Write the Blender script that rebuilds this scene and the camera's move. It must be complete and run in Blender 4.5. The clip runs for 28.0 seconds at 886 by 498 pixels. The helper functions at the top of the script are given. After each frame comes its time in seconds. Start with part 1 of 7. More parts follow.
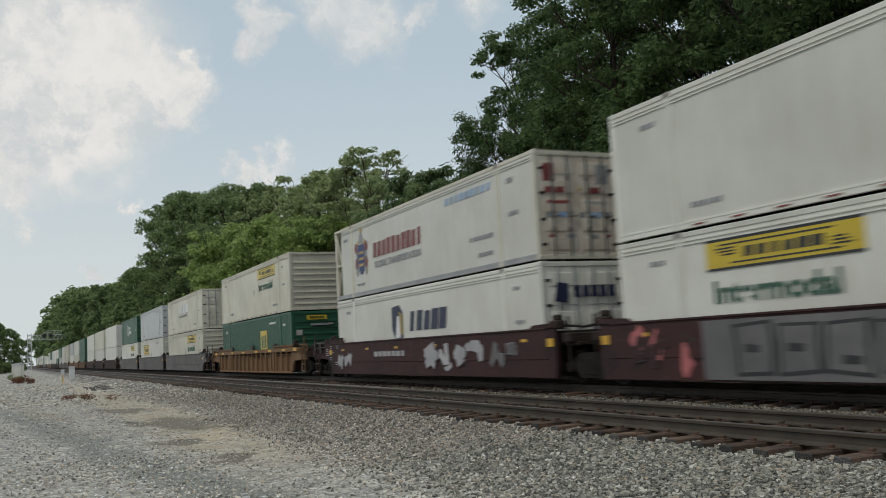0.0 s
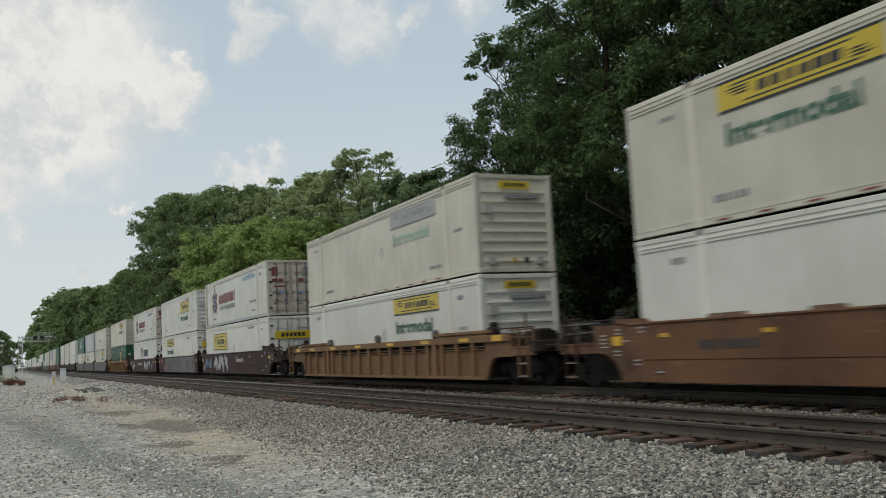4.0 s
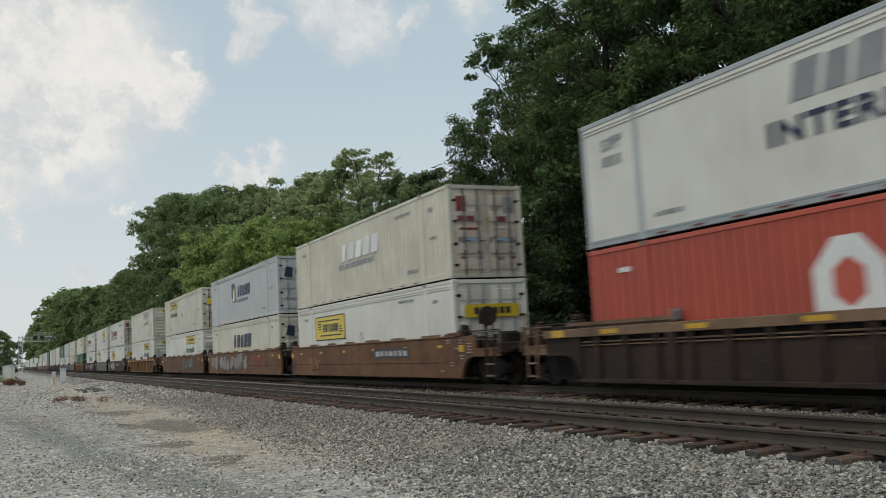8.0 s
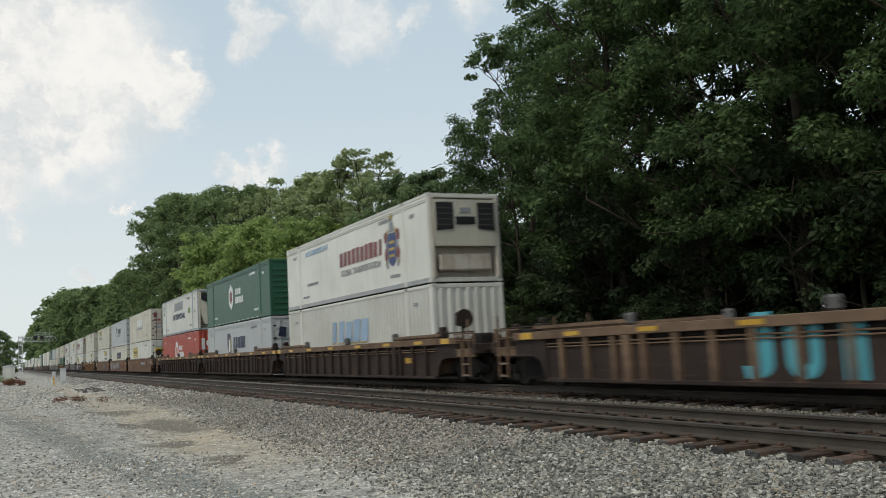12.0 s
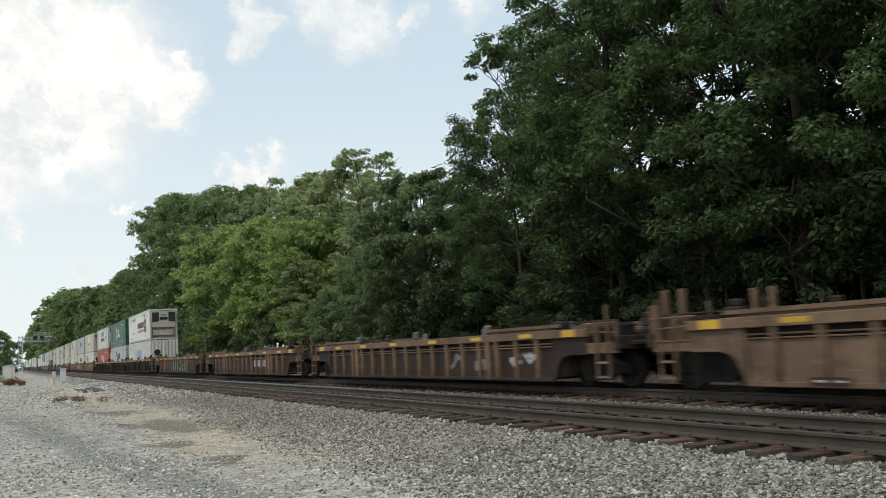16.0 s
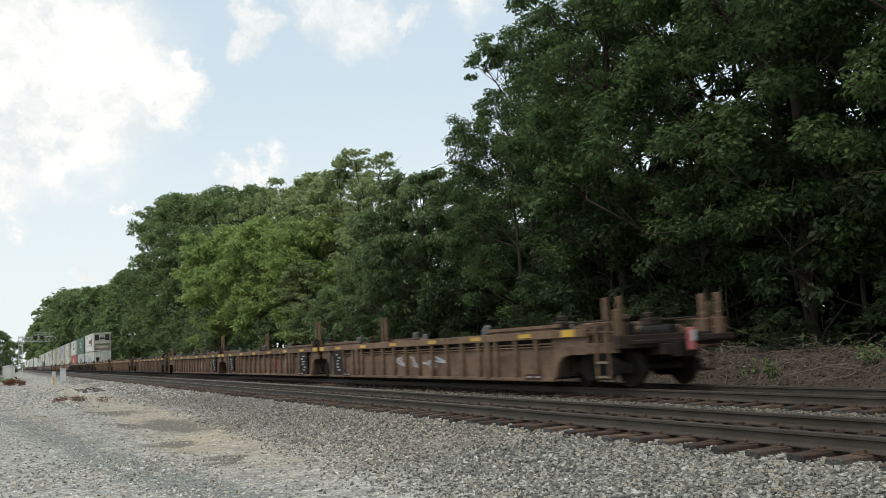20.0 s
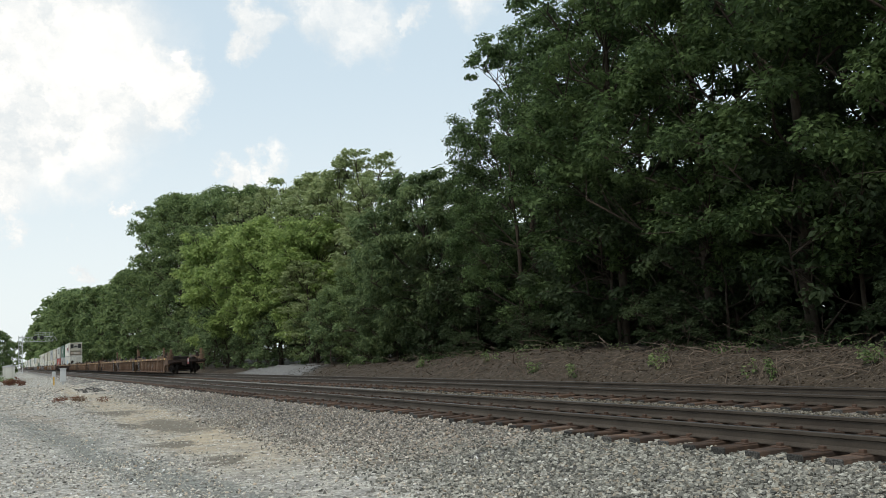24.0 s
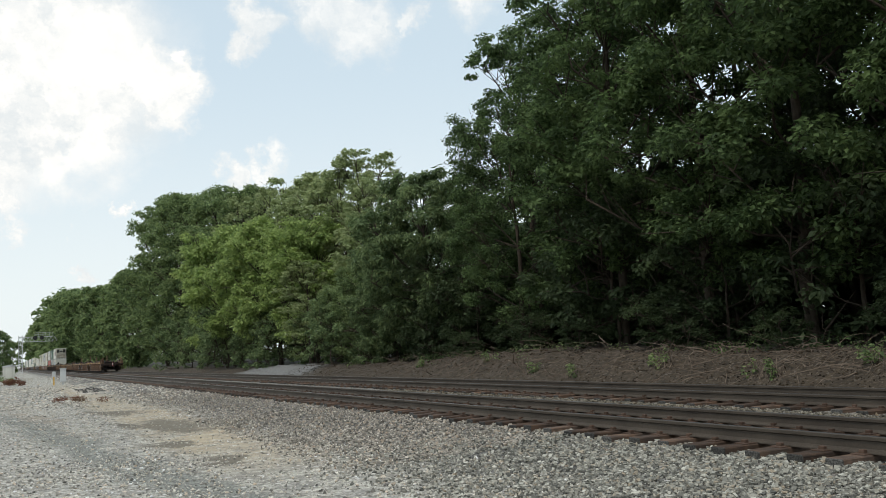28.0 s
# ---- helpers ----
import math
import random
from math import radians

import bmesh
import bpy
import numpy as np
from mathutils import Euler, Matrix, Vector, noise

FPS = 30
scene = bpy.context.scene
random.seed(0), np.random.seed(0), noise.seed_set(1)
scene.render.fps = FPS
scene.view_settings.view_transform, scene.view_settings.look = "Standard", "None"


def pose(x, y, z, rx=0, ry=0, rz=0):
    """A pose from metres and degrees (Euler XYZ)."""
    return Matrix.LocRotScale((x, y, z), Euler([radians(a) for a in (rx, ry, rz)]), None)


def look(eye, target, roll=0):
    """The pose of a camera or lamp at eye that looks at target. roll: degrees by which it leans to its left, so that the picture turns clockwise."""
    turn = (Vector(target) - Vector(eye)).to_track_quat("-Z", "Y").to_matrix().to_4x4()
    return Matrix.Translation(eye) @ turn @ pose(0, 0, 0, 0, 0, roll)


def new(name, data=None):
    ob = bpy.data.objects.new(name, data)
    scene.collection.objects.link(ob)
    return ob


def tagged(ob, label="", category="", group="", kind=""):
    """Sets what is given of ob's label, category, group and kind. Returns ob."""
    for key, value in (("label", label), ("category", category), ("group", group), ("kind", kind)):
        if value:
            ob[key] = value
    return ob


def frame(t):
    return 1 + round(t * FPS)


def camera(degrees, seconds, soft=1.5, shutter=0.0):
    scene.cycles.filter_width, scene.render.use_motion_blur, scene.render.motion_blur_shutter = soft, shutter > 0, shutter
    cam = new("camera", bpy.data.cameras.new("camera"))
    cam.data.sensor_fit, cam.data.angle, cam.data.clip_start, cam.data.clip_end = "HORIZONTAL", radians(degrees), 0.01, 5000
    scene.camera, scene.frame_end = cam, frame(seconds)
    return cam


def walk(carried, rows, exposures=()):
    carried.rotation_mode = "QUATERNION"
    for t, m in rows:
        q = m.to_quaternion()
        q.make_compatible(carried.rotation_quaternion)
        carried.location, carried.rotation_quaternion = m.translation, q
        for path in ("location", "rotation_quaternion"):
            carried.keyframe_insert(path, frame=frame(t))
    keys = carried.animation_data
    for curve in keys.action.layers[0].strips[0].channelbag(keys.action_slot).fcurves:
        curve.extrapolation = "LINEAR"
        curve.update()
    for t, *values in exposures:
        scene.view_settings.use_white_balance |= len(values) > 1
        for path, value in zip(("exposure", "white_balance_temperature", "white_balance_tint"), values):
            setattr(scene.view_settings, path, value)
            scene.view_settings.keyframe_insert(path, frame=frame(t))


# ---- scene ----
# Metres. y runs along the tracks the way the train goes, x across them to the wood; z = 0 is the top of the rails.
EYE = Vector((0.0, 0.0, 1.198))
YAW, PITCH, LEAN = 26.01, 6.096, -3.12


def aim(turn, nod):
    a, b = radians(YAW + turn), radians(PITCH + nod)
    return look(EYE, EYE + Vector((math.sin(a) * math.cos(b), math.cos(a) * math.cos(b), math.sin(b))), LEAN)


cam = camera(52.437, 28.0, soft=0.85, shutter=0.45)
# the tripod head settles in the first seconds
walk(cam, [(0.0, aim(-0.47, -0.10)), (0.5, aim(-0.39, -0.13)), (1.0, aim(-0.11, -0.14)), (1.5, aim(0.0, -0.12)),
           (2.0, aim(0.07, -0.11)), (2.5, aim(0.11, -0.09)), (3.0, aim(0.10, -0.07)), (3.5, aim(0.0, 0.0)), (28.0, aim(0.0, 0.0))],
     exposures=[(0.0, -0.25), (3.0, -0.20), (6.0, -0.23), (10.0, -0.12), (12.0, -0.03), (15.0, 0.15), (18.0, 0.21), (28.0, 0.21)])

# ---- light ----
SUN_DIR = Vector((-0.58, -0.28, 1.0)).normalized()
sun_data = bpy.data.lights.new("sun", "SUN")
sun_data.energy, sun_data.angle, sun_data.color = 1.5, radians(14), (1.0, 0.95, 0.87)
sun = new("sun", sun_data)
sun.matrix_world = look(SUN_DIR * 60, (0, 0, 0))


class Nodes:
    """Short hand for node trees."""

    def __init__(self, tree):
        self.tree = tree
        tree.nodes.clear()

    def add(self, kind, **values):
        n = self.tree.nodes.new(kind)
        for k, v in values.items():
            if k == "ins":
                for key, val in v.items():
                    if isinstance(val, bpy.types.NodeSocket):
                        self.tree.links.new(val, n.inputs[key])
                    else:
                        n.inputs[key].default_value = val
            else:
                setattr(n, k, v)
        return n

    def math(self, op, a, b=0.0, c=0.0):
        return self.add("ShaderNodeMath", operation=op, ins={0: a, 1: b, 2: c}).outputs[0]

    def mix(self, f, a, b):
        return self.add("ShaderNodeMix", data_type="RGBA", ins={0: f, 6: a, 7: b}).outputs[2]

    def noise(self, vec, scale, detail=4.0, rough=0.55):
        return self.add("ShaderNodeTexNoise", ins={"Vector": vec, "Scale": scale, "Detail": detail, "Roughness": rough}).outputs["Fac"]

    def ramp(self, f, lo, hi, a=0.0, b=1.0):
        return self.add("ShaderNodeMapRange", interpolation_type="SMOOTHSTEP", ins={0: f, 1: lo, 2: hi, 3: a, 4: b}).outputs[0]


def rgb(r, g, b):
    return (r, g, b, 1.0)


# ---- sky: hazy summer sky with broken cumulus ----
world = bpy.data.worlds.new("sky")
scene.world = world
world.use_nodes = True
w = Nodes(world.node_tree)
sky = w.add("ShaderNodeTexSky", sky_type="NISHITA", sun_disc=False, sun_elevation=math.asin(SUN_DIR.z),
            sun_rotation=math.atan2(SUN_DIR.x, SUN_DIR.y), dust_density=2.5, air_density=1.0)
way = w.add("ShaderNodeTexCoord").outputs["Generated"]
base = w.add("ShaderNodeVectorMath", operation="SCALE", ins={0: sky.outputs[0], 3: 0.10}).outputs[0]
up = w.add("ShaderNodeSeparateXYZ", ins={0: way}).outputs[2]
haze = w.mix(w.ramp(up, 0.0, 0.8, 0.90, 0.70), base, w.mix(w.ramp(up, 0.02, 0.34), rgb(0.80, 0.86, 0.865), rgb(0.615, 0.735, 0.81)))
# cumulus: rounded cores, drawn out and broken up by billowing noise
big = w.noise(way, 7.0, 3.0, 0.5)
swirl = w.add("ShaderNodeTexNoise", ins={"Vector": way, "Scale": 15.0, "Detail": 7.0, "Roughness": 0.64})
off = w.add("ShaderNodeVectorMath", operation="SUBTRACT", ins={0: swirl.outputs["Color"], 1: (0.5, 0.5, 0.5)}).outputs[0]
warped = w.add("ShaderNodeVectorMath", operation="MULTIPLY_ADD", ins={0: off, 1: (0.15, 0.15, 0.13), 2: way}).outputs[0]
rough_edge = w.math("MULTIPLY_ADD", w.noise(way, 30.0, 6.0, 0.6), 0.5, -0.25)
CLOUDS = ((0.055, 0.952, 0.302, 0.135), (0.010, 0.950, 0.300, 0.15), (0.135, 0.946, 0.290, 0.062), (0.158, 0.947, 0.280, 0.040), (0.163, 0.939, 0.305, 0.026), (0.060, 0.968, 0.240, 0.085), (-0.02, 0.975, 0.225, 0.10),
          (0.242, 0.909, 0.339, 0.034), (0.345, 0.870, 0.352, 0.055), (0.297, 0.884, 0.366, 0.050), (0.395, 0.846, 0.358, 0.026), (0.258, 0.940, 0.221, 0.028), (0.250, 0.945, 0.207, 0.032), (0.215, 0.956, 0.196, 0.032),
          (-0.004, 0.985, 0.172, 0.034), (0.004, 0.989, 0.150, 0.024), (0.056, 0.990, 0.129, 0.012), (0.116, 0.980, 0.160, 0.017), (0.088, 0.992, 0.087, 0.016), (0.45, 0.80, 0.40, 0.06))
field = w.math("MULTIPLY_ADD", big, 1.6, -1.25)
veil = w.ramp(w.add("ShaderNodeSeparateXYZ", ins={0: way}).outputs[0], 0.20, 0.27, 0.97, 0.72)
for cx, cy, cz, size in CLOUDS:
    d = w.add("ShaderNodeVectorMath", operation="DISTANCE", ins={0: warped, 1: tuple(Vector((cx, cy, cz)).normalized())}).outputs["Value"]
    field = w.math("MAXIMUM", field, w.math("MULTIPLY_ADD", d, -1.0 / size, 1.0))
mask = w.ramp(w.math("ADD", field, rough_edge), -0.04, 0.62)
thick = w.ramp(w.math("ADD", field, w.math("MULTIPLY", rough_edge, 0.8)), 0.15, 0.75)
shade = w.math("MULTIPLY", w.ramp(w.noise(warped, 9.0, 7.0, 0.60), 0.38, 0.60), w.ramp(w.noise(way, 34.0, 6.0, 0.6), 0.25, 0.6, 0.55, 1.0))
puff = w.mix(w.math("MULTIPLY", shade, w.ramp(thick, 0.0, 1.0, 0.55, 1.0)), rgb(0.70, 0.735, 0.745), rgb(0.97, 0.945, 0.90))
sky_col = w.mix(w.math("MULTIPLY", mask, veil), haze, puff)
bg = w.add("ShaderNodeBackground", ins={0: sky_col, 1: 1.0})
w.tree.links.new(bg.outputs[0], w.add("ShaderNodeOutputWorld").inputs[0])
# ---- materials ----
def material(name, a, b, rough=0.6, metal=0.0, scale=2.0, fine=40.0, bump=0.15, depth=0.01, streak=0.0, streak_col=(0.08, 0.05, 0.035),
             spread=0.1, world_space=False):
    """Two tones mixed by broad noise, fine grain in tone and relief, rain streaks of another colour if asked."""
    m = bpy.data.materials.new(name)
    m.use_nodes = True
    n = Nodes(m.node_tree)
    if world_space:
        pos = n.add("ShaderNodeNewGeometry").outputs["Position"]
    else:
        pos = n.add("ShaderNodeTexCoord").outputs["Object"]
    big = n.noise(pos, scale, 5.0, 0.6)
    grain = n.noise(pos, fine, 3.0, 0.6)
    col = n.mix(n.ramp(big, 0.3, 0.7), rgb(*a), rgb(*b))
    col = n.mix(n.math("MULTIPLY", n.ramp(grain, 0.35, 0.75), 0.25), col, rgb(*[c * 0.6 for c in a]))
    if streak:
        flat = n.add("ShaderNodeMapping", ins={"Vector": pos, "Scale": (8.0, 8.0, 0.5)}).outputs[0]
        run = n.ramp(n.noise(flat, 1.0, 7.0, 0.7), 0.5, 0.74)
        col = n.mix(n.math("MULTIPLY", run, streak), col, rgb(*streak_col))
    if streak > 0.5:
        # weathered patches and scuffs
        col = n.mix(n.ramp(n.noise(pos, 1.7, 9.0, 0.72), 0.50, 0.62, 0.0, 0.6), col, rgb(*streak_col))
        scuff = n.add("ShaderNodeMapping", ins={"Vector": pos, "Scale": (1.0, 1.2, 6.0)}).outputs[0]
        col = n.mix(n.ramp(n.noise(scuff, 1.3, 9.0, 0.75), 0.58, 0.66, 0.0, 0.45), col, rgb(*[min(1.0, c * 1.9 + 0.02) for c in a]))
    rnd = n.add("ShaderNodeObjectInfo").outputs["Random"]
    col = n.add("ShaderNodeHueSaturation", ins={"Color": col, "Value": n.ramp(rnd, 0.0, 1.0, 1.0 - spread, 1.0 + spread)}).outputs[0]
    p = n.add("ShaderNodeBsdfPrincipled", ins={"Base Color": col, "Roughness": n.ramp(grain, 0.2, 0.8, max(rough - 0.12, 0.05), min(rough + 0.12, 1.0)), "Metallic": metal, "Specular IOR Level": 0.5 if rough < 0.6 else 0.18})
    if bump:
        bp = n.add("ShaderNodeBump", ins={"Strength": bump, "Distance": depth, "Height": n.math("ADD", grain, n.math("MULTIPLY", big, 0.5))})
        n.tree.links.new(bp.outputs[0], p.inputs["Normal"])
    n.tree.links.new(p.outputs[0], n.add("ShaderNodeOutputMaterial").inputs[0])
    return m


def leaf_material(name, dark, light, fresh):
    m = bpy.data.materials.new(name)
    m.use_nodes = True
    n = Nodes(m.node_tree)
    isl = n.add("ShaderNodeNewGeometry").outputs["Random Per Island"]
    pos = n.add("ShaderNodeNewGeometry").outputs["Position"]
    col = n.mix(n.ramp(isl, 0.0, 1.0), rgb(*dark), rgb(*light))
    col = n.mix(n.ramp(n.noise(pos, 0.55, 3.0), 0.52, 0.72, 0.0, 0.7), col, rgb(*fresh))
    p = n.add("ShaderNodeBsdfPrincipled", ins={"Base Color": col, "Roughness": 0.6, "Specular IOR Level": 0.25})
    t = n.add("ShaderNodeBsdfTranslucent", ins={0: col})
    mx = n.add("ShaderNodeMixShader", ins={0: 0.52, 1: p.outputs[0], 2: t.outputs[0]})
    n.tree.links.new(mx.outputs[0], n.add("ShaderNodeOutputMaterial").inputs[0])
    return m


RUST = (0.10, 0.045, 0.022)
M_WHITE = material("white_paint", (0.68, 0.67, 0.60), (0.58, 0.565, 0.50), 0.45, 0, 0.5, 60, 0.05, 0.004, 0.34, (0.30, 0.25, 0.19))
M_OFFWHITE = material("aged_white_paint", (0.60, 0.57, 0.47), (0.49, 0.46, 0.37), 0.5, 0, 0.6, 50, 0.06, 0.004, 0.42, (0.25, 0.18, 0.115))
M_GREYBLUE = material("pale_grey_paint", (0.47, 0.485, 0.48), (0.42, 0.435, 0.43), 0.45, 0, 0.5, 60, 0.05, 0.004, 0.2, (0.22, 0.2, 0.18))
M_GREEN = material("green_paint", (0.016, 0.085, 0.045), (0.024, 0.10, 0.055), 0.45, 0, 0.6, 50, 0.05, 0.004, 0.15, (0.04, 0.05, 0.04))
M_RED = material("red_paint", (0.42, 0.075, 0.045), (0.36, 0.07, 0.045), 0.5, 0, 0.6, 50, 0.05, 0.004, 0.2, (0.16, 0.04, 0.03))
M_POSTGREY = material("slate_grey_paint", (0.34, 0.37, 0.38), (0.29, 0.32, 0.33), 0.5, 0, 0.8, 50, 0.05)
M_ALU = material("bare_aluminium", (0.42, 0.42, 0.41), (0.33, 0.33, 0.33), 0.4, 0.5, 1.0, 60, 0.05, 0.004, 0.25, (0.2, 0.17, 0.14))
M_DIRTY = material("rust_streaked_white", (0.60, 0.56, 0.48), (0.46, 0.38, 0.30), 0.6, 0, 1.2, 40, 0.1, 0.005, 0.5, (0.20, 0.11, 0.06))
M_YELLOW = material("yellow_panel", (0.62, 0.46, 0.03), (0.55, 0.40, 0.03), 0.4, 0, 1.5, 60, 0.03)
M_BLACK = material("black_paint", (0.02, 0.02, 0.022), (0.03, 0.03, 0.03), 0.5, 0, 2, 50, 0.05)
M_NAVY = material("navy_lettering", (0.014, 0.020, 0.055), (0.022, 0.030, 0.065), 0.5, 0, 2, 50, 0.03)
M_SHIELD = material("blue_shield_paint", (0.022, 0.040, 0.13), (0.035, 0.05, 0.14), 0.5, 0, 2, 50, 0.03)
M_SKYBLUE = material("faded_blue_lettering", (0.22, 0.33, 0.47), (0.30, 0.40, 0.50), 0.5, 0, 2, 50, 0.03)
M_LETTER = material("dark_green_lettering", (0.03, 0.10, 0.06), (0.04, 0.11, 0.07), 0.5, 0, 2, 50, 0.03)
M_MAROON = material("maroon_lettering", (0.17, 0.035, 0.035), (0.20, 0.05, 0.045), 0.5, 0, 2, 50, 0.03)
M_GREYINK = material("grey_lettering", (0.20, 0.21, 0.22), (0.28, 0.28, 0.28), 0.5, 0, 2, 50, 0.03)
M_PALEINK = material("pale_grey_lettering", (0.42, 0.41, 0.38), (0.36, 0.35, 0.33), 0.5, 0, 2, 50, 0.03)
M_GOLD = material("gold_lettering", (0.40, 0.28, 0.06), (0.34, 0.24, 0.06), 0.5, 0, 2, 50, 0.03)
M_DECALWHITE = material("white_lettering", (0.75, 0.75, 0.72), (0.66, 0.66, 0.64), 0.5, 0, 2, 50, 0.03)
M_ORANGE = material("yellow_reflector", (0.62, 0.36, 0.02), (0.50, 0.28, 0.02), 0.35, 0, 2, 50, 0.03)
M_TAN = material("weathered_tan_steel", (0.205, 0.135, 0.084), (0.130, 0.084, 0.056), 0.7, 0, 0.8, 30, 0.15, 0.006, 0.52, (0.085, 0.05, 0.035))
M_TANDARK = material("sooty_brown_steel", (0.050, 0.033, 0.026), (0.029, 0.021, 0.017), 0.75, 0, 0.9, 30, 0.15, 0.006, 0.55, (0.022, 0.017, 0.015))
M_TANPANEL = material("rusty_tan_panel_steel", (0.195, 0.128, 0.084), (0.125, 0.082, 0.058), 0.75, 0, 0.9, 30, 0.15, 0.006, 0.7, (0.06, 0.036, 0.026))
M_ORANGEBROWN = material("orange_brown_steel", (0.200, 0.118, 0.060), (0.135, 0.080, 0.044), 0.7, 0, 0.8, 30, 0.15, 0.006, 0.35, (0.09, 0.045, 0.025))
M_MAROONCAR = material("maroon_steel", (0.058, 0.026, 0.024), (0.040, 0.022, 0.021), 0.65, 0, 0.8, 30, 0.12, 0.006, 0.6, (0.026, 0.018, 0.017))
M_BROWNCAR = material("red_brown_steel", (0.170, 0.088, 0.044), (0.105, 0.055, 0.032), 0.65, 0, 0.7, 30, 0.12, 0.006, 0.55, (0.06, 0.035, 0.03))
M_GREYCAR = material("grey_steel", (0.15, 0.14, 0.135), (0.10, 0.095, 0.09), 0.65, 0, 0.7, 30, 0.12, 0.006, 0.4, (0.05, 0.04, 0.035))
M_DARKSTEEL = material("oily_dark_steel", (0.014, 0.012, 0.011), (0.026, 0.021, 0.018), 0.8, 0.0, 3, 40, 0.2)
M_WHEEL = material("worn_wheel_steel", (0.020, 0.017, 0.015), (0.034, 0.027, 0.023), 0.6, 0.2, 3, 40, 0.1)
M_RAILSIDE = material("rusty_rail_steel", (0.088, 0.073, 0.058), (0.062, 0.051, 0.041), 0.6, 0.2, 1.5, 40, 0.15, world_space=True, spread=0.0)
M_RAILTOP = material("polished_rail_head", (0.14, 0.13, 0.125), (0.10, 0.095, 0.09), 0.35, 0.8, 2, 60, 0.03, world_space=True, spread=0.0)
def tie_material():
    """Creosoted timber: rust-tinted weathered top, tarry dark ends with vertical splits."""
    m = bpy.data.materials.new("creosoted_timber")
    m.use_nodes = True
    n = Nodes(m.node_tree)
    pos = n.add("ShaderNodeTexCoord").outputs["Object"]
    rnd = n.add("ShaderNodeObjectInfo").outputs["Random"]
    shift = n.add("ShaderNodeVectorMath", operation="MULTIPLY_ADD", ins={0: (3.1, 7.7, 1.3), 1: n.add("ShaderNodeCombineXYZ", ins={0: rnd, 1: rnd, 2: rnd}).outputs[0], 2: pos}).outputs[0]
    grain = n.noise(n.add("ShaderNodeMapping", ins={"Vector": shift, "Scale": (1.2, 26.0, 26.0)}).outputs[0], 2.0, 5.0, 0.65)
    blot = n.noise(shift, 3.5, 5.0, 0.6)
    col = n.mix(n.ramp(blot, 0.35, 0.68), rgb(0.066, 0.048, 0.038), rgb(0.138, 0.086, 0.058))
    col = n.mix(n.ramp(grain, 0.52, 0.70, 0.0, 0.8), col, rgb(0.035, 0.028, 0.023))
    x = n.math("ABSOLUTE", n.add("ShaderNodeSeparateXYZ", ins={0: pos}).outputs[0])
    col = n.mix(n.ramp(x, 1.284, 1.292), col, n.mix(n.ramp(grain, 0.4, 0.6), rgb(0.032, 0.031, 0.029), rgb(0.090, 0.087, 0.080)))
    col = n.add("ShaderNodeHueSaturation", ins={"Color": col, "Value": n.ramp(rnd, 0.0, 1.0, 0.65, 1.35)}).outputs[0]
    p = n.add("ShaderNodeBsdfPrincipled", ins={"Base Color": col, "Roughness": 0.85, "Specular IOR Level": 0.2})
    bp = n.add("ShaderNodeBump", ins={"Strength": 0.5, "Distance": 0.012, "Height": grain})
    n.tree.links.new(bp.outputs[0], p.inputs["Normal"])
    n.tree.links.new(p.outputs[0], n.add("ShaderNodeOutputMaterial").inputs[0])
    return m


M_TIE = tie_material()
M_PLATE = material("rusty_tie_plate", (0.074, 0.049, 0.036), (0.100, 0.064, 0.046), 0.75, 0.2, 6, 60, 0.2, spread=0.25)
M_GALV = material("galvanised_steel", (0.58, 0.59, 0.59), (0.50, 0.51, 0.51), 0.5, 0.0, 1.5, 40, 0.05)
M_BARK = material("grey_brown_bark", (0.085, 0.066, 0.050), (0.05, 0.040, 0.032), 0.9, 0, 3, 24, 0.6, 0.03, world_space=True, spread=0.0)
M_TWIG = material("dead_twig", (0.25, 0.20, 0.155), (0.11, 0.082, 0.062), 0.9, 0, 3, 30, 0.3, 0.01)
M_GRAFFITI_CYAN = material("cyan_spray_paint", (0.10, 0.42, 0.48), (0.08, 0.36, 0.43), 0.5, 0, 2, 50, 0.03)
M_GRAFFITI_BLUE = material("blue_spray_paint", (0.075, 0.15, 0.215), (0.05, 0.09, 0.14), 0.55, 0, 3, 50, 0.03)
M_GRAFFITI_FIELD = material("grey_sprayed_field", (0.165, 0.16, 0.155), (0.115, 0.11, 0.11), 0.6, 0, 1.2, 40, 0.05, 0.004, 0.4, (0.06, 0.05, 0.045))
M_GRAFFITI_PALE = material("pale_spray_paint", (0.42, 0.40, 0.40), (0.30, 0.30, 0.31), 0.55, 0, 2, 50, 0.03)
M_GRAFFITI_MID = material("mid_grey_spray_paint", (0.27, 0.255, 0.24), (0.19, 0.18, 0.17), 0.6, 0, 1.6, 40, 0.04)
M_GRAFFITI_PINK = material("pink_spray_paint", (0.45, 0.13, 0.13), (0.36, 0.10, 0.10), 0.55, 0, 2, 50, 0.03)
M_GRAFFITI_GREY = material("grey_spray_paint", (0.14, 0.14, 0.15), (0.20, 0.20, 0.20), 0.55, 0, 2, 50, 0.03)
M_FADEDRED = material("faded_red_lettering", (0.22, 0.055, 0.05), (0.20, 0.06, 0.05), 0.6, 0, 2, 50, 0.03)
M_GLASSBLACK = material("grille_mesh", (0.012, 0.012, 0.013), (0.02, 0.02, 0.02), 0.4, 0, 3, 80, 0.1)
M_LEAF_DARK = leaf_material("dark_green_leaf", (0.048, 0.080, 0.032), (0.142, 0.210, 0.080), (0.170, 0.242, 0.086))
# darker copy of the leaf tones: shade inside the wood put into the colour
M_LEAF_SHADE = leaf_material("shaded_leaf", (0.044, 0.066, 0.032), (0.076, 0.108, 0.050), (0.10, 0.14, 0.06))
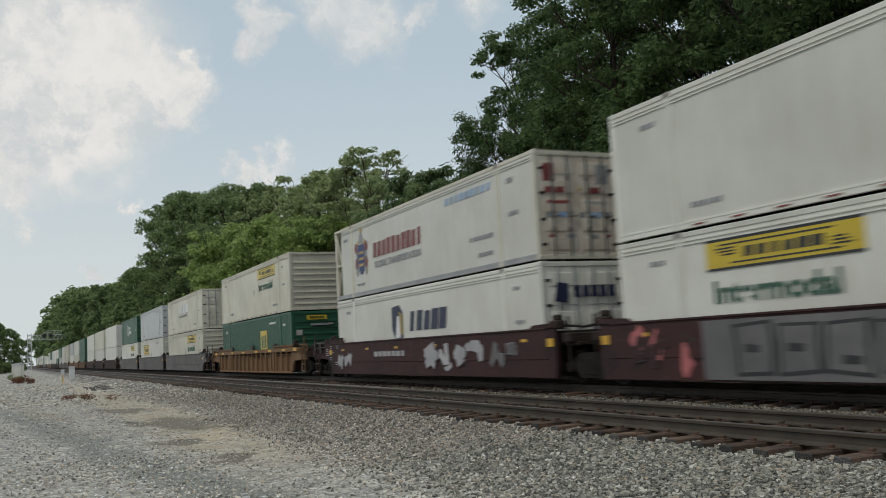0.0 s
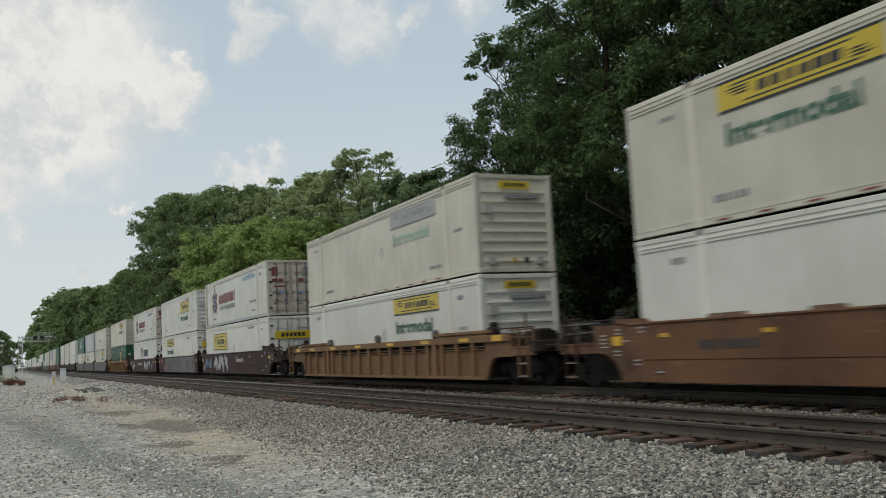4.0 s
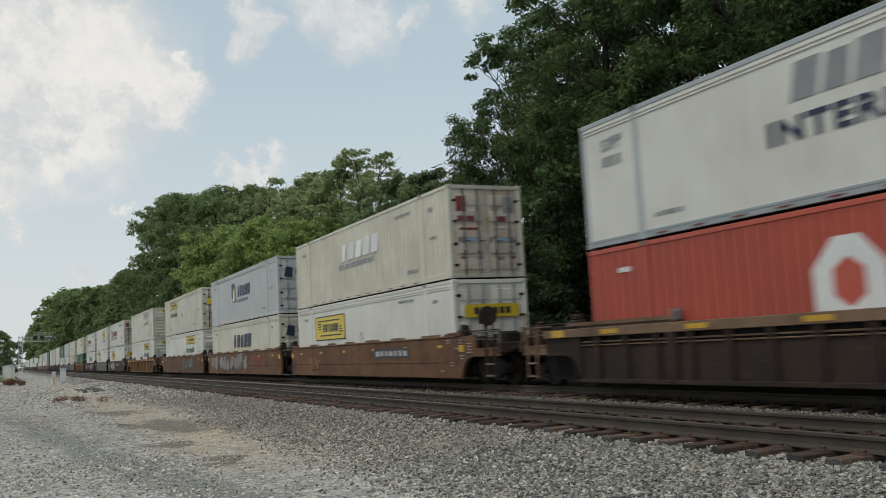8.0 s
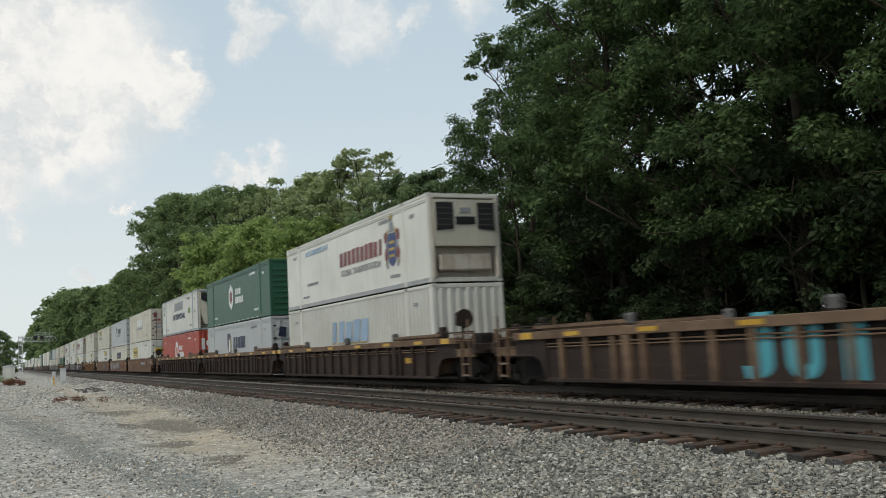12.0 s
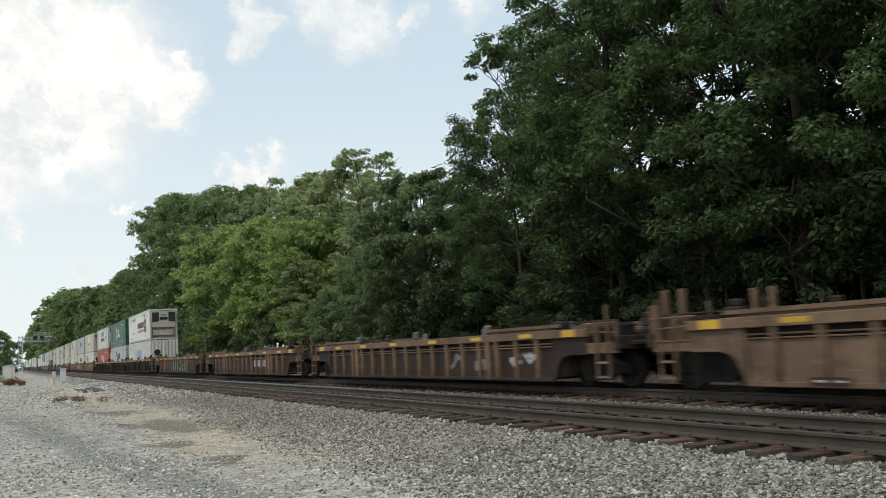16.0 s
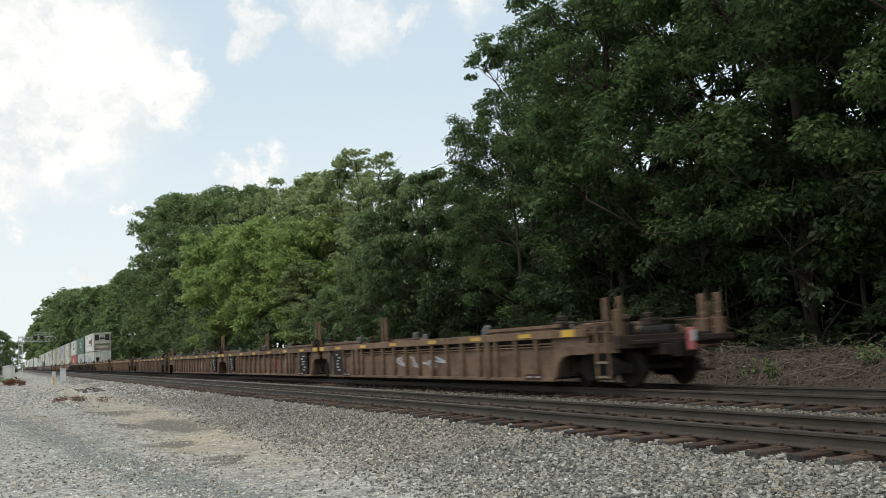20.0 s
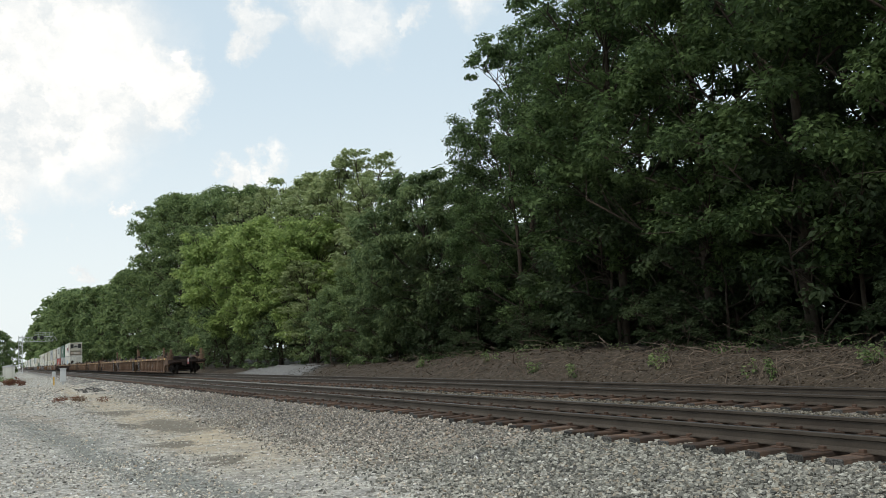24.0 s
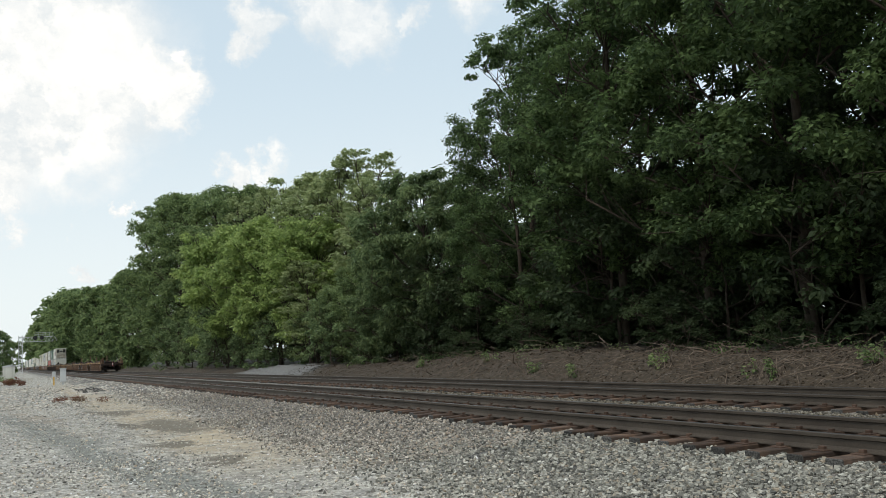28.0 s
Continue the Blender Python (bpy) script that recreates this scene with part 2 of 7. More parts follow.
M_LEAF_SUMAC = leaf_material("sumac_leaf", (0.090, 0.136, 0.062), (0.225, 0.295, 0.135), (0.255, 0.315, 0.128))
# these three greens are lifted to stand for haze over the distant trees
M_LEAF_MID = leaf_material("hazed_mid_green_leaf", (0.108, 0.160, 0.068), (0.268, 0.345, 0.150), (0.290, 0.365, 0.150))
M_LEAF_BRIGHT = leaf_material("hazed_bright_green_leaf", (0.170, 0.245, 0.078), (0.385, 0.480, 0.165), (0.42, 0.51, 0.175))
M_LEAF_PALE = leaf_material("hazed_olive_green_leaf", (0.225, 0.275, 0.130), (0.385, 0.445, 0.215), (0.415, 0.460, 0.215))
M_LEAF_RED = leaf_material("reddish_weed", (0.13, 0.055, 0.035), (0.19, 0.085, 0.05), (0.10, 0.09, 0.04))
# ---- building blocks ----
class Build:
    """Collects boxes, tubes and sheets into one mesh."""

    def __init__(self):
        self.v, self.f = [], []

    def faces(self, verts, faces):
        k = len(self.v)
        self.v += [tuple(p) for p in verts]
        self.f += [tuple(i + k for i in f) for f in faces]
        return self

    def box(self, x0, x1, y0, y1, z0, z1, c=0.0):
        """A box with edges cut by c."""
        x0, x1, y0, y1, z0, z1 = min(x0, x1), max(x0, x1), min(y0, y1), max(y0, y1), min(z0, z1), max(z0, z1)
        if not c:
            v = [(x, y, z) for x in (x0, x1) for y in (y0, y1) for z in (z0, z1)]
            return self.faces(v, [(0, 1, 3, 2), (4, 6, 7, 5), (0, 4, 5, 1), (2, 3, 7, 6), (0, 2, 6, 4), (1, 5, 7, 3)])
        c = min(c, (x1 - x0) / 2.01, (y1 - y0) / 2.01, (z1 - z0) / 2.01)
        bm = bmesh.new()
        for x in (x0, x1):
            for y in (y0, y1):
                for z in (z0, z1):
                    sx, sy, sz = (c if x == x0 else -c), (c if y == y0 else -c), (c if z == z0 else -c)
                    bm.verts.new((x, y + sy, z + sz)), bm.verts.new((x + sx, y, z + sz)), bm.verts.new((x + sx, y + sy, z))
        hull = bmesh.ops.convex_hull(bm, input=bm.verts)
        bm.verts.index_update()
        self.faces([p.co[:] for p in bm.verts], [[p.index for p in f.verts] for f in bm.faces])
        bm.free()
        return self

    def tube(self, a, b, r0, r1=None, sides=10, caps=True):
        a, b, r1 = Vector(a), Vector(b), r0 if r1 is None else r1
        d = (b - a).normalized()
        u = d.orthogonal().normalized()
        w2 = d.cross(u)
        v = []
        for p, r in ((a, r0), (b, r1)):
            v += [p + (u * math.cos(i * math.tau / sides) + w2 * math.sin(i * math.tau / sides)) * r for i in range(sides)]
        f = [(i, (i + 1) % sides, sides + (i + 1) % sides, sides + i) for i in range(sides)]
        if caps:
            f += [tuple(reversed(range(sides))), tuple(range(sides, 2 * sides))]
        return self.faces(v, f)

    def prism(self, outline, axis, lo, hi):
        """An outline in the plane across the axis, pushed from lo to hi. axis x: outline is (y, z); y: (x, z); z: (x, y)."""
        n = len(outline)
        put = {"x": lambda p, t: (t, p[0], p[1]), "y": lambda p, t: (p[0], t, p[1]), "z": lambda p, t: (p[0], p[1], t)}[axis]
        v = [put(p, lo) for p in outline] + [put(p, hi) for p in outline]
        f = [(i, (i + 1) % n, n + (i + 1) % n, n + i) for i in range(n)] + [tuple(reversed(range(n))), tuple(range(n, 2 * n))]
        return self.faces(v, f)

    def mesh(self, name, mat, smooth=False):
        me = bpy.data.meshes.new(name)
        me.from_pydata(self.v, [], self.f)
        bm = bmesh.new()
        bm.from_mesh(me)
        bmesh.ops.recalc_face_normals(bm, faces=bm.faces)
        bm.to_mesh(me)
        bm.free()
        me.materials.append(mat)
        if smooth:
            me.polygons.foreach_set("use_smooth", [True] * len(me.polygons))
        me.update()
        return me


def part(name, build, mat, parent=None, label="", at=None, smooth=False):
    """One mesh object, under a thing or a part."""
    me = build.mesh(name, mat, smooth) if isinstance(build, Build) else build
    ob = new(name, me)
    if parent is not None:
        ob.parent = parent
    if at is not None:
        ob.matrix_basis = at
    return tagged(ob, label)


def thing(name, label, category, at=None, group="", kind=""):
    ob = new(name)
    if at is not None:
        ob.matrix_basis = at
    return tagged(ob, label, category, group, kind)


def soup(name, verts, faces_n, mat):
    """A mesh from numpy: verts (n, k, 3), each row one island, whose faces are faces_n."""
    n, k = verts.shape[0], verts.shape[1]
    fl = np.array([i for f in faces_n for i in f])
    ln = np.array([len(f) for f in faces_n])
    loops = (np.arange(n)[:, None] * k + fl[None]).ravel()
    sizes = np.tile(ln, n)
    me = bpy.data.meshes.new(name)
    me.vertices.add(n * k)
    me.vertices.foreach_set("co", verts.reshape(-1).astype(np.float32))
    me.loops.add(len(loops))
    me.loops.foreach_set("vertex_index", loops.astype(np.int32))
    me.polygons.add(len(sizes))
    me.polygons.foreach_set("loop_start", np.concatenate([[0], np.cumsum(sizes)[:-1]]).astype(np.int32))
    me.polygons.foreach_set("use_smooth", [False] * len(sizes))
    me.update(calc_edges=True)
    me.materials.append(mat)
    return me


def lerp(x, *pairs):
    return np.interp(x, [a for a, _ in pairs], [b for _, b in pairs])


# ---- ground ----
NEAR_C, FAR_C, GAUGE = 8.952, 13.405, 1.505


def smooth_noise(x, y, s, seed):
    """Cheap sum of sines as rolling unevenness."""
    r = np.random.RandomState(seed)
    out = np.zeros(np.broadcast(x, y).shape)
    for _ in range(7):
        a, ph, k = r.uniform(0, math.tau), r.uniform(0, math.tau), s * r.uniform(0.5, 2.2)
        out = out + np.sin((x * math.cos(a) + y * math.sin(a)) * k + ph)
    return out / 7


def bank_height(y):
    return lerp(y, (0, 0.40), (15, 0.46), (24, 0.62), (32, 0.78), (40, 0.54), (46, 0.34), (58, 0.32), (70, 0.28), (78, 0.0), (95, 0.1), (400, 0.2))


def ground_z(x, y):
    x, y = np.asarray(x, float), np.asarray(y, float)
    prof = lerp(x, (-400, -0.2), (-40, -0.45), (3.6, -0.50), (5.0, -0.46), (7.2, -0.318), (7.6, -0.277), (7.9, -0.255), (8.2, -0.262), (9.8, -0.262), (10.1, -0.275), (11.2, -0.275), (12.0, -0.252), (12.4, -0.25), (14.8, -0.262),
                (15.9, -0.36), (16.3, -0.42), (16.6, -0.40))
    b = bank_height(y)
    t = np.clip((x - 16.5) / 2.6, 0, 1)
    t = t * t * (3 - 2 * t)
    z = prof + t * (b + 0.40) + np.clip((x - 19.1) / 30, 0, 3) * 0.8
    z = z + np.clip((y - 45) / 60, 0, 1) * 0.16 * np.clip((7.5 - x) / 2, 0, 1)
    z = z + 0.12 * np.clip((3.0 - x) / 0.7, 0, 1) * np.clip((y - 18) / 10, 0, 1) * np.clip((78 - y) / 15, 0, 1)
    open_ground = np.clip((7.4 - x) / 1.5, 0, 1) + np.clip((x - 16.2) / 0.8, 0, 1)
    z = z + open_ground * (0.025 * smooth_noise(x, y, 1.6, 3) + 0.04 * smooth_noise(x, y, 0.35, 4)) + np.clip((x - 16.6) / 0.8, 0, 1) * (0.10 * smooth_noise(x, y, 2.2, 5) + 0.07 * smooth_noise(x, y, 6.5, 6))
    return z


def make_ground_material():
    m = bpy.data.materials.new("gravel_and_dirt")
    m.use_nodes = True
    n = Nodes(m.node_tree)
    pos = n.add("ShaderNodeNewGeometry").outputs["Position"]
    xyz = n.add("ShaderNodeSeparateXYZ", ins={0: pos})
    x, y = xyz.outputs[0], xyz.outputs[1]
    warp = n.noise(pos, 0.6, 5.0, 0.6)
    xw = n.math("ADD", x, n.math("MULTIPLY_ADD", warp, 1.8, -0.9))
    # single stones as cells
    cell = n.add("ShaderNodeTexVoronoi", ins={"Vector": pos, "Scale": 19.0})
    tone = n.add("ShaderNodeSeparateColor", ins={0: cell.outputs["Color"]}).outputs[0]
    chip = n.add("ShaderNodeTexVoronoi", ins={"Vector": pos, "Scale": 34.0})
    chip_tone = n.add("ShaderNodeSeparateColor", ins={0: chip.outputs["Color"]}).outputs[0]
    grit = n.noise(pos, 70.0, 3.0, 0.7)
    # ballast ground and cell rims darkened: shade between stones put into the colour
    stones = n.mix(n.ramp(tone, 0.0, 1.0), rgb(0.055, 0.052, 0.047), n.mix(n.ramp(y, 14.0, 24.0), rgb(0.20, 0.19, 0.17), rgb(0.275, 0.250, 0.218)))
    stones = n.mix(n.ramp(cell.outputs["Distance"], 0.35, 0.6, 0.0, 0.6), stones, rgb(0.075, 0.072, 0.067))
    pale = n.mix(n.ramp(chip_tone, 0.0, 1.0), rgb(0.32, 0.302, 0.256), rgb(0.63, 0.60, 0.52))
    speck = n.noise(pos, 5.0, 9.0, 0.82)
    pale = n.mix(n.ramp(speck, 0.46, 0.56, 0.0, 0.8), pale, rgb(0.15, 0.14, 0.12))
    pale = n.mix(n.ramp(n.noise(pos, 0.9, 10.0, 0.8), 0.50, 0.62, 0.0, 0.55), pale, rgb(0.20, 0.185, 0.155))
    pale = n.mix(n.ramp(n.noise(pos, 1.6, 6.0, 0.65), 0.42, 0.66, 0.0, 0.65), pale, n.mix(n.ramp(chip_tone, 0, 1), rgb(0.19, 0.182, 0.165), rgb(0.37, 0.355, 0.325)))
    dirt = n.mix(n.ramp(n.noise(pos, 1.4, 6.0, 0.7), 0.35, 0.65), rgb(0.47, 0.385, 0.26), rgb(0.34, 0.28, 0.195))
    dirt = n.mix(n.ramp(grit, 0.5, 0.75, 0.0, 0.4), dirt, rgb(0.40, 0.38, 0.35))
    dirt = n.mix(n.ramp(speck, 0.50, 0.62, 0.0, 0.45), dirt, rgb(0.15, 0.135, 0.11))
    along = n.math("MULTIPLY", n.ramp(y, 11.0, 18.0), n.ramp(y, 95.0, 60.0))
    road = n.math("MULTIPLY", n.math("MULTIPLY", n.ramp(xw, 2.2, 3.5), n.ramp(xw, 5.6, 4.2)), along)
    col = n.mix(n.math("MULTIPLY", road, n.ramp(n.noise(pos, 0.8, 5.0, 0.7), 0.34, 0.6, 0.25, 1.0)), pale, dirt)
    col = n.mix(n.ramp(xw, 4.2, 6.2), col, stones)
    # darker gravel lane on the near side of the road
    xl = n.math("ADD", xw, n.math("MULTIPLY_ADD", y, 0.115, -3.65))
    lane = n.math("MULTIPLY", n.ramp(xl, -0.75, -0.2), n.ramp(xl, 0.75, 0.25))
    earth = n.math("ADD", xw, n.math("MULTIPLY_ADD", y, 0.08, -3.3))
    earth = n.math("MULTIPLY", n.math("MULTIPLY", n.ramp(earth, -0.5, -0.1), n.ramp(earth, 0.5, 0.1)), n.math("MULTIPLY", n.ramp(y, 19.0, 25.0), n.ramp(n.noise(pos, 0.7, 6.0, 0.7), 0.42, 0.60)))
    col = n.mix(n.math("MULTIPLY", earth, 0.7), col, rgb(0.235, 0.175, 0.115))
    heap = n.math("MULTIPLY", n.math("MULTIPLY", n.ramp(y, 54.0, 57.0), n.ramp(y, 72.0, 66.0)), n.math("MULTIPLY", n.ramp(xw, 3.7, 4.1), n.ramp(xw, 5.5, 5.1)))
    col = n.mix(n.math("MULTIPLY", heap, n.ramp(speck, 0.40, 0.56, 1.0, 0.1)), col, rgb(0.60, 0.58, 0.54))
    col = n.mix(n.math("MULTIPLY", lane, 0.9), col, n.mix(n.ramp(chip_tone, 0, 1), rgb(0.095, 0.097, 0.084), rgb(0.285, 0.288, 0.252)))
    # ballast between and beside the rails is browner
    trk = n.ramp(n.math("ABSOLUTE", n.math("ADD", x, -11.2)), 4.4, 3.6)
    col = n.mix(n.math("MULTIPLY", trk, 0.55), col, n.mix(n.ramp(tone, 0, 1), rgb(0.10, 0.086, 0.072), rgb(0.30, 0.268, 0.228)))
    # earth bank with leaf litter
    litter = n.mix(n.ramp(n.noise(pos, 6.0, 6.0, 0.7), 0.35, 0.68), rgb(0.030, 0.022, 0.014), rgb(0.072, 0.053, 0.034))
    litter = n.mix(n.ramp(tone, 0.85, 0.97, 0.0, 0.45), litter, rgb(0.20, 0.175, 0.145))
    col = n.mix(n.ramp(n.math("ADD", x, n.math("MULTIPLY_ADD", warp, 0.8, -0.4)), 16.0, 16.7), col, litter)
    pile = n.math("MULTIPLY", n.math("MULTIPLY", n.ramp(y, 55, 59), n.ramp(y, 79, 75)), n.math("MULTIPLY", n.ramp(x, 16.2, 16.8), n.ramp(x, 20.5, 19.2)))
    col = n.mix(pile, col, n.mix(n.ramp(tone, 0, 1), rgb(0.11, 0.11, 0.108), rgb(0.22, 0.22, 0.215)))
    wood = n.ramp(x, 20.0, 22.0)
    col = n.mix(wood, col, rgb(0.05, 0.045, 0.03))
    # far away on the open side: grassy verge
    col = n.mix(n.math("MULTIPLY", n.ramp(x, -2.0, -9.0), 0.8), col, rgb(0.10, 0.115, 0.06))
    # coarse light and dark specks of single larger stones
    lump = n.add("ShaderNodeTexVoronoi", ins={"Vector": pos, "Scale": 7.0})
    lump_tone = n.add("ShaderNodeSeparateColor", ins={0: lump.outputs["Color"]}).outputs[1]
    open_side = n.math("MULTIPLY", n.ramp(x, 8.0, 7.4), n.ramp(lump.outputs["Distance"], 0.42, 0.25))
    col = n.mix(n.math("MULTIPLY", open_side, n.ramp(lump_tone, 0.80, 0.90, 0.0, 0.7)), col, rgb(0.66, 0.64, 0.60))
    col = n.mix(n.math("MULTIPLY", open_side, n.ramp(lump_tone, 0.34, 0.22, 0.0, 0.7)), col, rgb(0.12, 0.115, 0.10))
    # damp hollows
    wet = None
    for cx, cy, rx, ry, in ((3.85, 24.6, 0.85, 3.0), (3.15, 15.4, 0.30, 0.75), (2.7, 25.2, 0.5, 1.5), (3.2, 32.8, 1.1, 1.7), (4.9, 22.8, 0.3, 2.4), (3.0, 19.0, 0.4, 0.8)):
        dx = n.math("DIVIDE", n.math("ADD", xw, -cx), rx)
        dy = n.math("DIVIDE", n.math("ADD", y, -cy), ry)
        dist = n.math("ADD", n.math("MULTIPLY", dx, dx), n.math("MULTIPLY", dy, dy))
        k = n.ramp(n.math("ADD", dist, n.math("MULTIPLY_ADD", n.noise(pos, 2.2, 5.0, 0.7), 2.4, -1.2)), 1.25, 0.5)
        wet = k if wet is None else n.math("MAXIMUM", wet, k)
    col = n.mix(n.math("MULTIPLY", wet, 0.85), col, rgb(0.125, 0.106, 0.074))
    rough = n.math("SUBTRACT", 0.92, n.math("MULTIPLY", wet, 0.12))
    p = n.add("ShaderNodeBsdfPrincipled", ins={"Base Color": col, "Roughness": rough})
    relief = n.math("ADD", n.math("MULTIPLY", cell.outputs["Distance"], -1.1), n.math("MULTIPLY", grit, 0.35))
    bp = n.add("ShaderNodeBump", ins={"Strength": n.ramp(xw, 4.0, 6.0, 0.55, 0.8), "Distance": 0.02, "Height": relief})
    n.tree.links.new(bp.outputs[0], p.inputs["Normal"])
    n.tree.links.new(p.outputs[0], n.add("ShaderNodeOutputMaterial").inputs[0])
    return m


M_GROUND = make_ground_material()


def make_ground():
    xs = np.unique(np.round(np.concatenate([[-3000, -900, -300, -120, -60, -30, -18, -10, -6], np.arange(-4, 22.01, 0.2), [23, 25, 28, 34, 45, 70, 140, 400, 1200, 3000]]), 3))
    ys = np.unique(np.round(np.concatenate([[-600, -150, -50, -20, -8, -3], np.arange(0, 40, 0.25), np.arange(40, 110, 0.8), np.arange(110, 400, 6), [450, 600, 900, 1600, 2600, 4500]]), 3))
    gx, gy = np.meshgrid(xs, ys, indexing="ij")
    gz = ground_z(gx, gy)
    nx, ny = gx.shape
    idx = np.arange(nx * ny).reshape(nx, ny)
    quads = np.stack([idx[:-1, :-1], idx[1:, :-1], idx[1:, 1:], idx[:-1, 1:]], -1).reshape(-1, 4)
    me = bpy.data.meshes.new("ground")
    me.from_pydata(np.stack([gx, gy, gz], -1).reshape(-1, 3).tolist(), [], quads.tolist())
    me.polygons.foreach_set("use_smooth", [True] * len(me.polygons))
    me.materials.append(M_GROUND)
    tagged(new("ground", me), "grey gravel and tan dirt ground beside the tracks", "ground", kind="structure")


make_ground()


# ---- the two tracks ----
def rail_outline(cx):
    half = [(0.070, -0.18), (0.070, -0.168), (0.022, -0.150), (0.009, -0.135), (0.009, -0.055), (0.034, -0.042), (0.036, -0.008), (0.028, 0.0)]
    return [(cx + a, b) for a, b in half] + [(cx - a, b) for a, b in reversed(half)]


def make_track(center, label):
    ob = thing("railway_track", label, "railway track", pose(center, 0, 0), kind="structure")
    ob["kind"] = "structure"
    for side in (-1, 1):
        rail = part("rail", Build().prism(rail_outline(side * GAUGE / 2), "y", -150, 2600), M_RAILSIDE, ob, "rusty steel rail with worn head")
        part("rail_head", Build().prism([(side * GAUGE / 2 - 0.027, 0.0), (side * GAUGE / 2 + 0.027, 0.0), (side * GAUGE / 2 + 0.022, 0.003), (side * GAUGE / 2 - 0.022, 0.003)], "y", -150, 2600), M_RAILTOP, rail, "polished rail head")
    return ob


near_track = make_track(NEAR_C, "double rusty steel rails on timber sleepers in ballast")
far_track = make_track(FAR_C, "rusty steel rails on timber sleepers nearer the wood")
# ---- the train ----
PITCH_IN, PITCH_OUT, BOX_L, BOX_W, BOX_H = 19.5, 23.3, 16.154, 2.591, 2.896
FLOOR_Z = 0.266
HALF_L, HALF_W = BOX_L / 2, BOX_W / 2
# seconds, metres gone since the start
TRAVEL = ((0.0, -1.2), (1.0, 15.25), (2.0, 31.65), (3.0, 47.95), (5.5, 88.03), (8.0, 128.06), (10.5, 167.97), (12.5, 199.79), (14.5, 231.44),
          (17.0, 270.73), (19.0, 301.90), (21.0, 332.74), (23.0, 363.2), (25.0, 393.4), (26.5, 415.7), (28.0, 437.9))
moving = []
spinning = []


def travel(t):
    """Metres gone at t, smooth through the table."""
    ts, ss = [a for a, _ in TRAVEL], [b for _, b in TRAVEL]
    i = min(max(sum(1 for a in ts if a <= t) - 1, 0), len(ts) - 2)

    def slope(j):
        if j == 0:
            return (ss[1] - ss[0]) / (ts[1] - ts[0])
        if j == len(ts) - 1:
            return (ss[-1] - ss[-2]) / (ts[-1] - ts[-2])
        return (ss[j + 1] - ss[j - 1]) / (ts[j + 1] - ts[j - 1])
    h = ts[i + 1] - ts[i]
    q = (t - ts[i]) / h
    return ((2 * q ** 3 - 3 * q * q + 1) * ss[i] + (q ** 3 - 2 * q * q + q) * h * slope(i) + (3 * q * q - 2 * q ** 3) * ss[i + 1] + (q ** 3 - q * q) * h * slope(i + 1))


def ride(ob, y, z):
    """The thing stands at y on the train, z over the rails."""
    ob.matrix_basis = pose(FAR_C, y + travel(0), z)
    moving.append((ob, y, z))


MESHES = {}


def shared(key, make):
    if key not in MESHES:
        MESHES[key] = make()
    return MESHES[key]


# ---- containers: local frame at the middle of the floor, y forward, -x to the camera's side ----
def side_sheet(kind):
    """One long side wall, outer face at x = 0, looking to -x."""
    b = Build()
    L = HALF_L - 0.11
    z0, z1 = 0.16, BOX_H - 0.10
    if kind == "ribbed":
        pitch, d, y = 0.29, 0.062, -L
        prof = []
        while y < L - 0.01:
            prof += [(y, 0.0), (y + pitch * 0.66, 0.0), (y + pitch * 0.70, d), (y + pitch * 0.94, d)]
            y += pitch
        prof.append((L, 0.0))
    else:
        prof = []
        y, pitch = -L, 1.22
        while y < L - 0.01:
            prof += [(y + 0.004, 0.0), (min(y + pitch, L) - 0.012, 0.0), (min(y + pitch, L) - 0.008, 0.005), (min(y + pitch, L), 0.005)]
            y += pitch
        prof.append((L, 0.0))
    v = [(x + 0.012, y, z0) for y, x in prof] + [(x + 0.012, y, z1) for y, x in prof]
    n = len(prof)
    b.faces(v, [(i, i + 1, n + i + 1, n + i) for i in range(n - 1)])
    # the inner skin
    b.faces([(0.06, -L, z0), (0.06, L, z0), (0.06, L, z1), (0.06, -L, z1)], [(0, 1, 2, 3)])
    b.faces([(0.012, -L, z1), (0.06, -L, z1), (0.06, L, z1), (0.012, L, z1)], [(0, 1, 2, 3)])
    return b


def decal(b, y0, y1, z0, z1, x=-0.006, slant=0.0):
    b.prism([(y0, z0), (y1, z0), (y1 + slant, z1), (y0 + slant, z1)], "x", x, x + 0.005)
    return b


def text_mesh(body, height, mat, key, spread=1.0, bold=0.0):
    """Letters that read from -x, baseline start at the higher y, thin."""
    def make():
        cu = bpy.data.curves.new("letters", "FONT")
        cu.body, cu.size, cu.extrude = body, height / 0.72, 0.002
        cu.space_character, cu.offset = spread, bold
        ob = new("letters", cu)
        me = bpy.data.meshes.new_from_object(ob.evaluated_get(bpy.context.evaluated_depsgraph_get()))
        bpy.data.objects.remove(ob)
        # seen from the camera's side the train's front is to the left: text x runs to -y
        me.transform(Matrix(((0, 0, -1, 0), (-1, 0, 0, 0), (0, 1, 0, 0), (0, 0, 0, 1))))
        me.name = "lettering"
        me.materials.clear()
        me.materials.append(mat)
        return me
    return shared(("text", key), make)


def shield(cy, cz, w2, h2):
    return [(cy - w2, cz + h2), (cy - w2, cz - h2 * 0.3), (cy, cz - h2), (cy + w2, cz - h2 * 0.3), (cy + w2, cz + h2)]


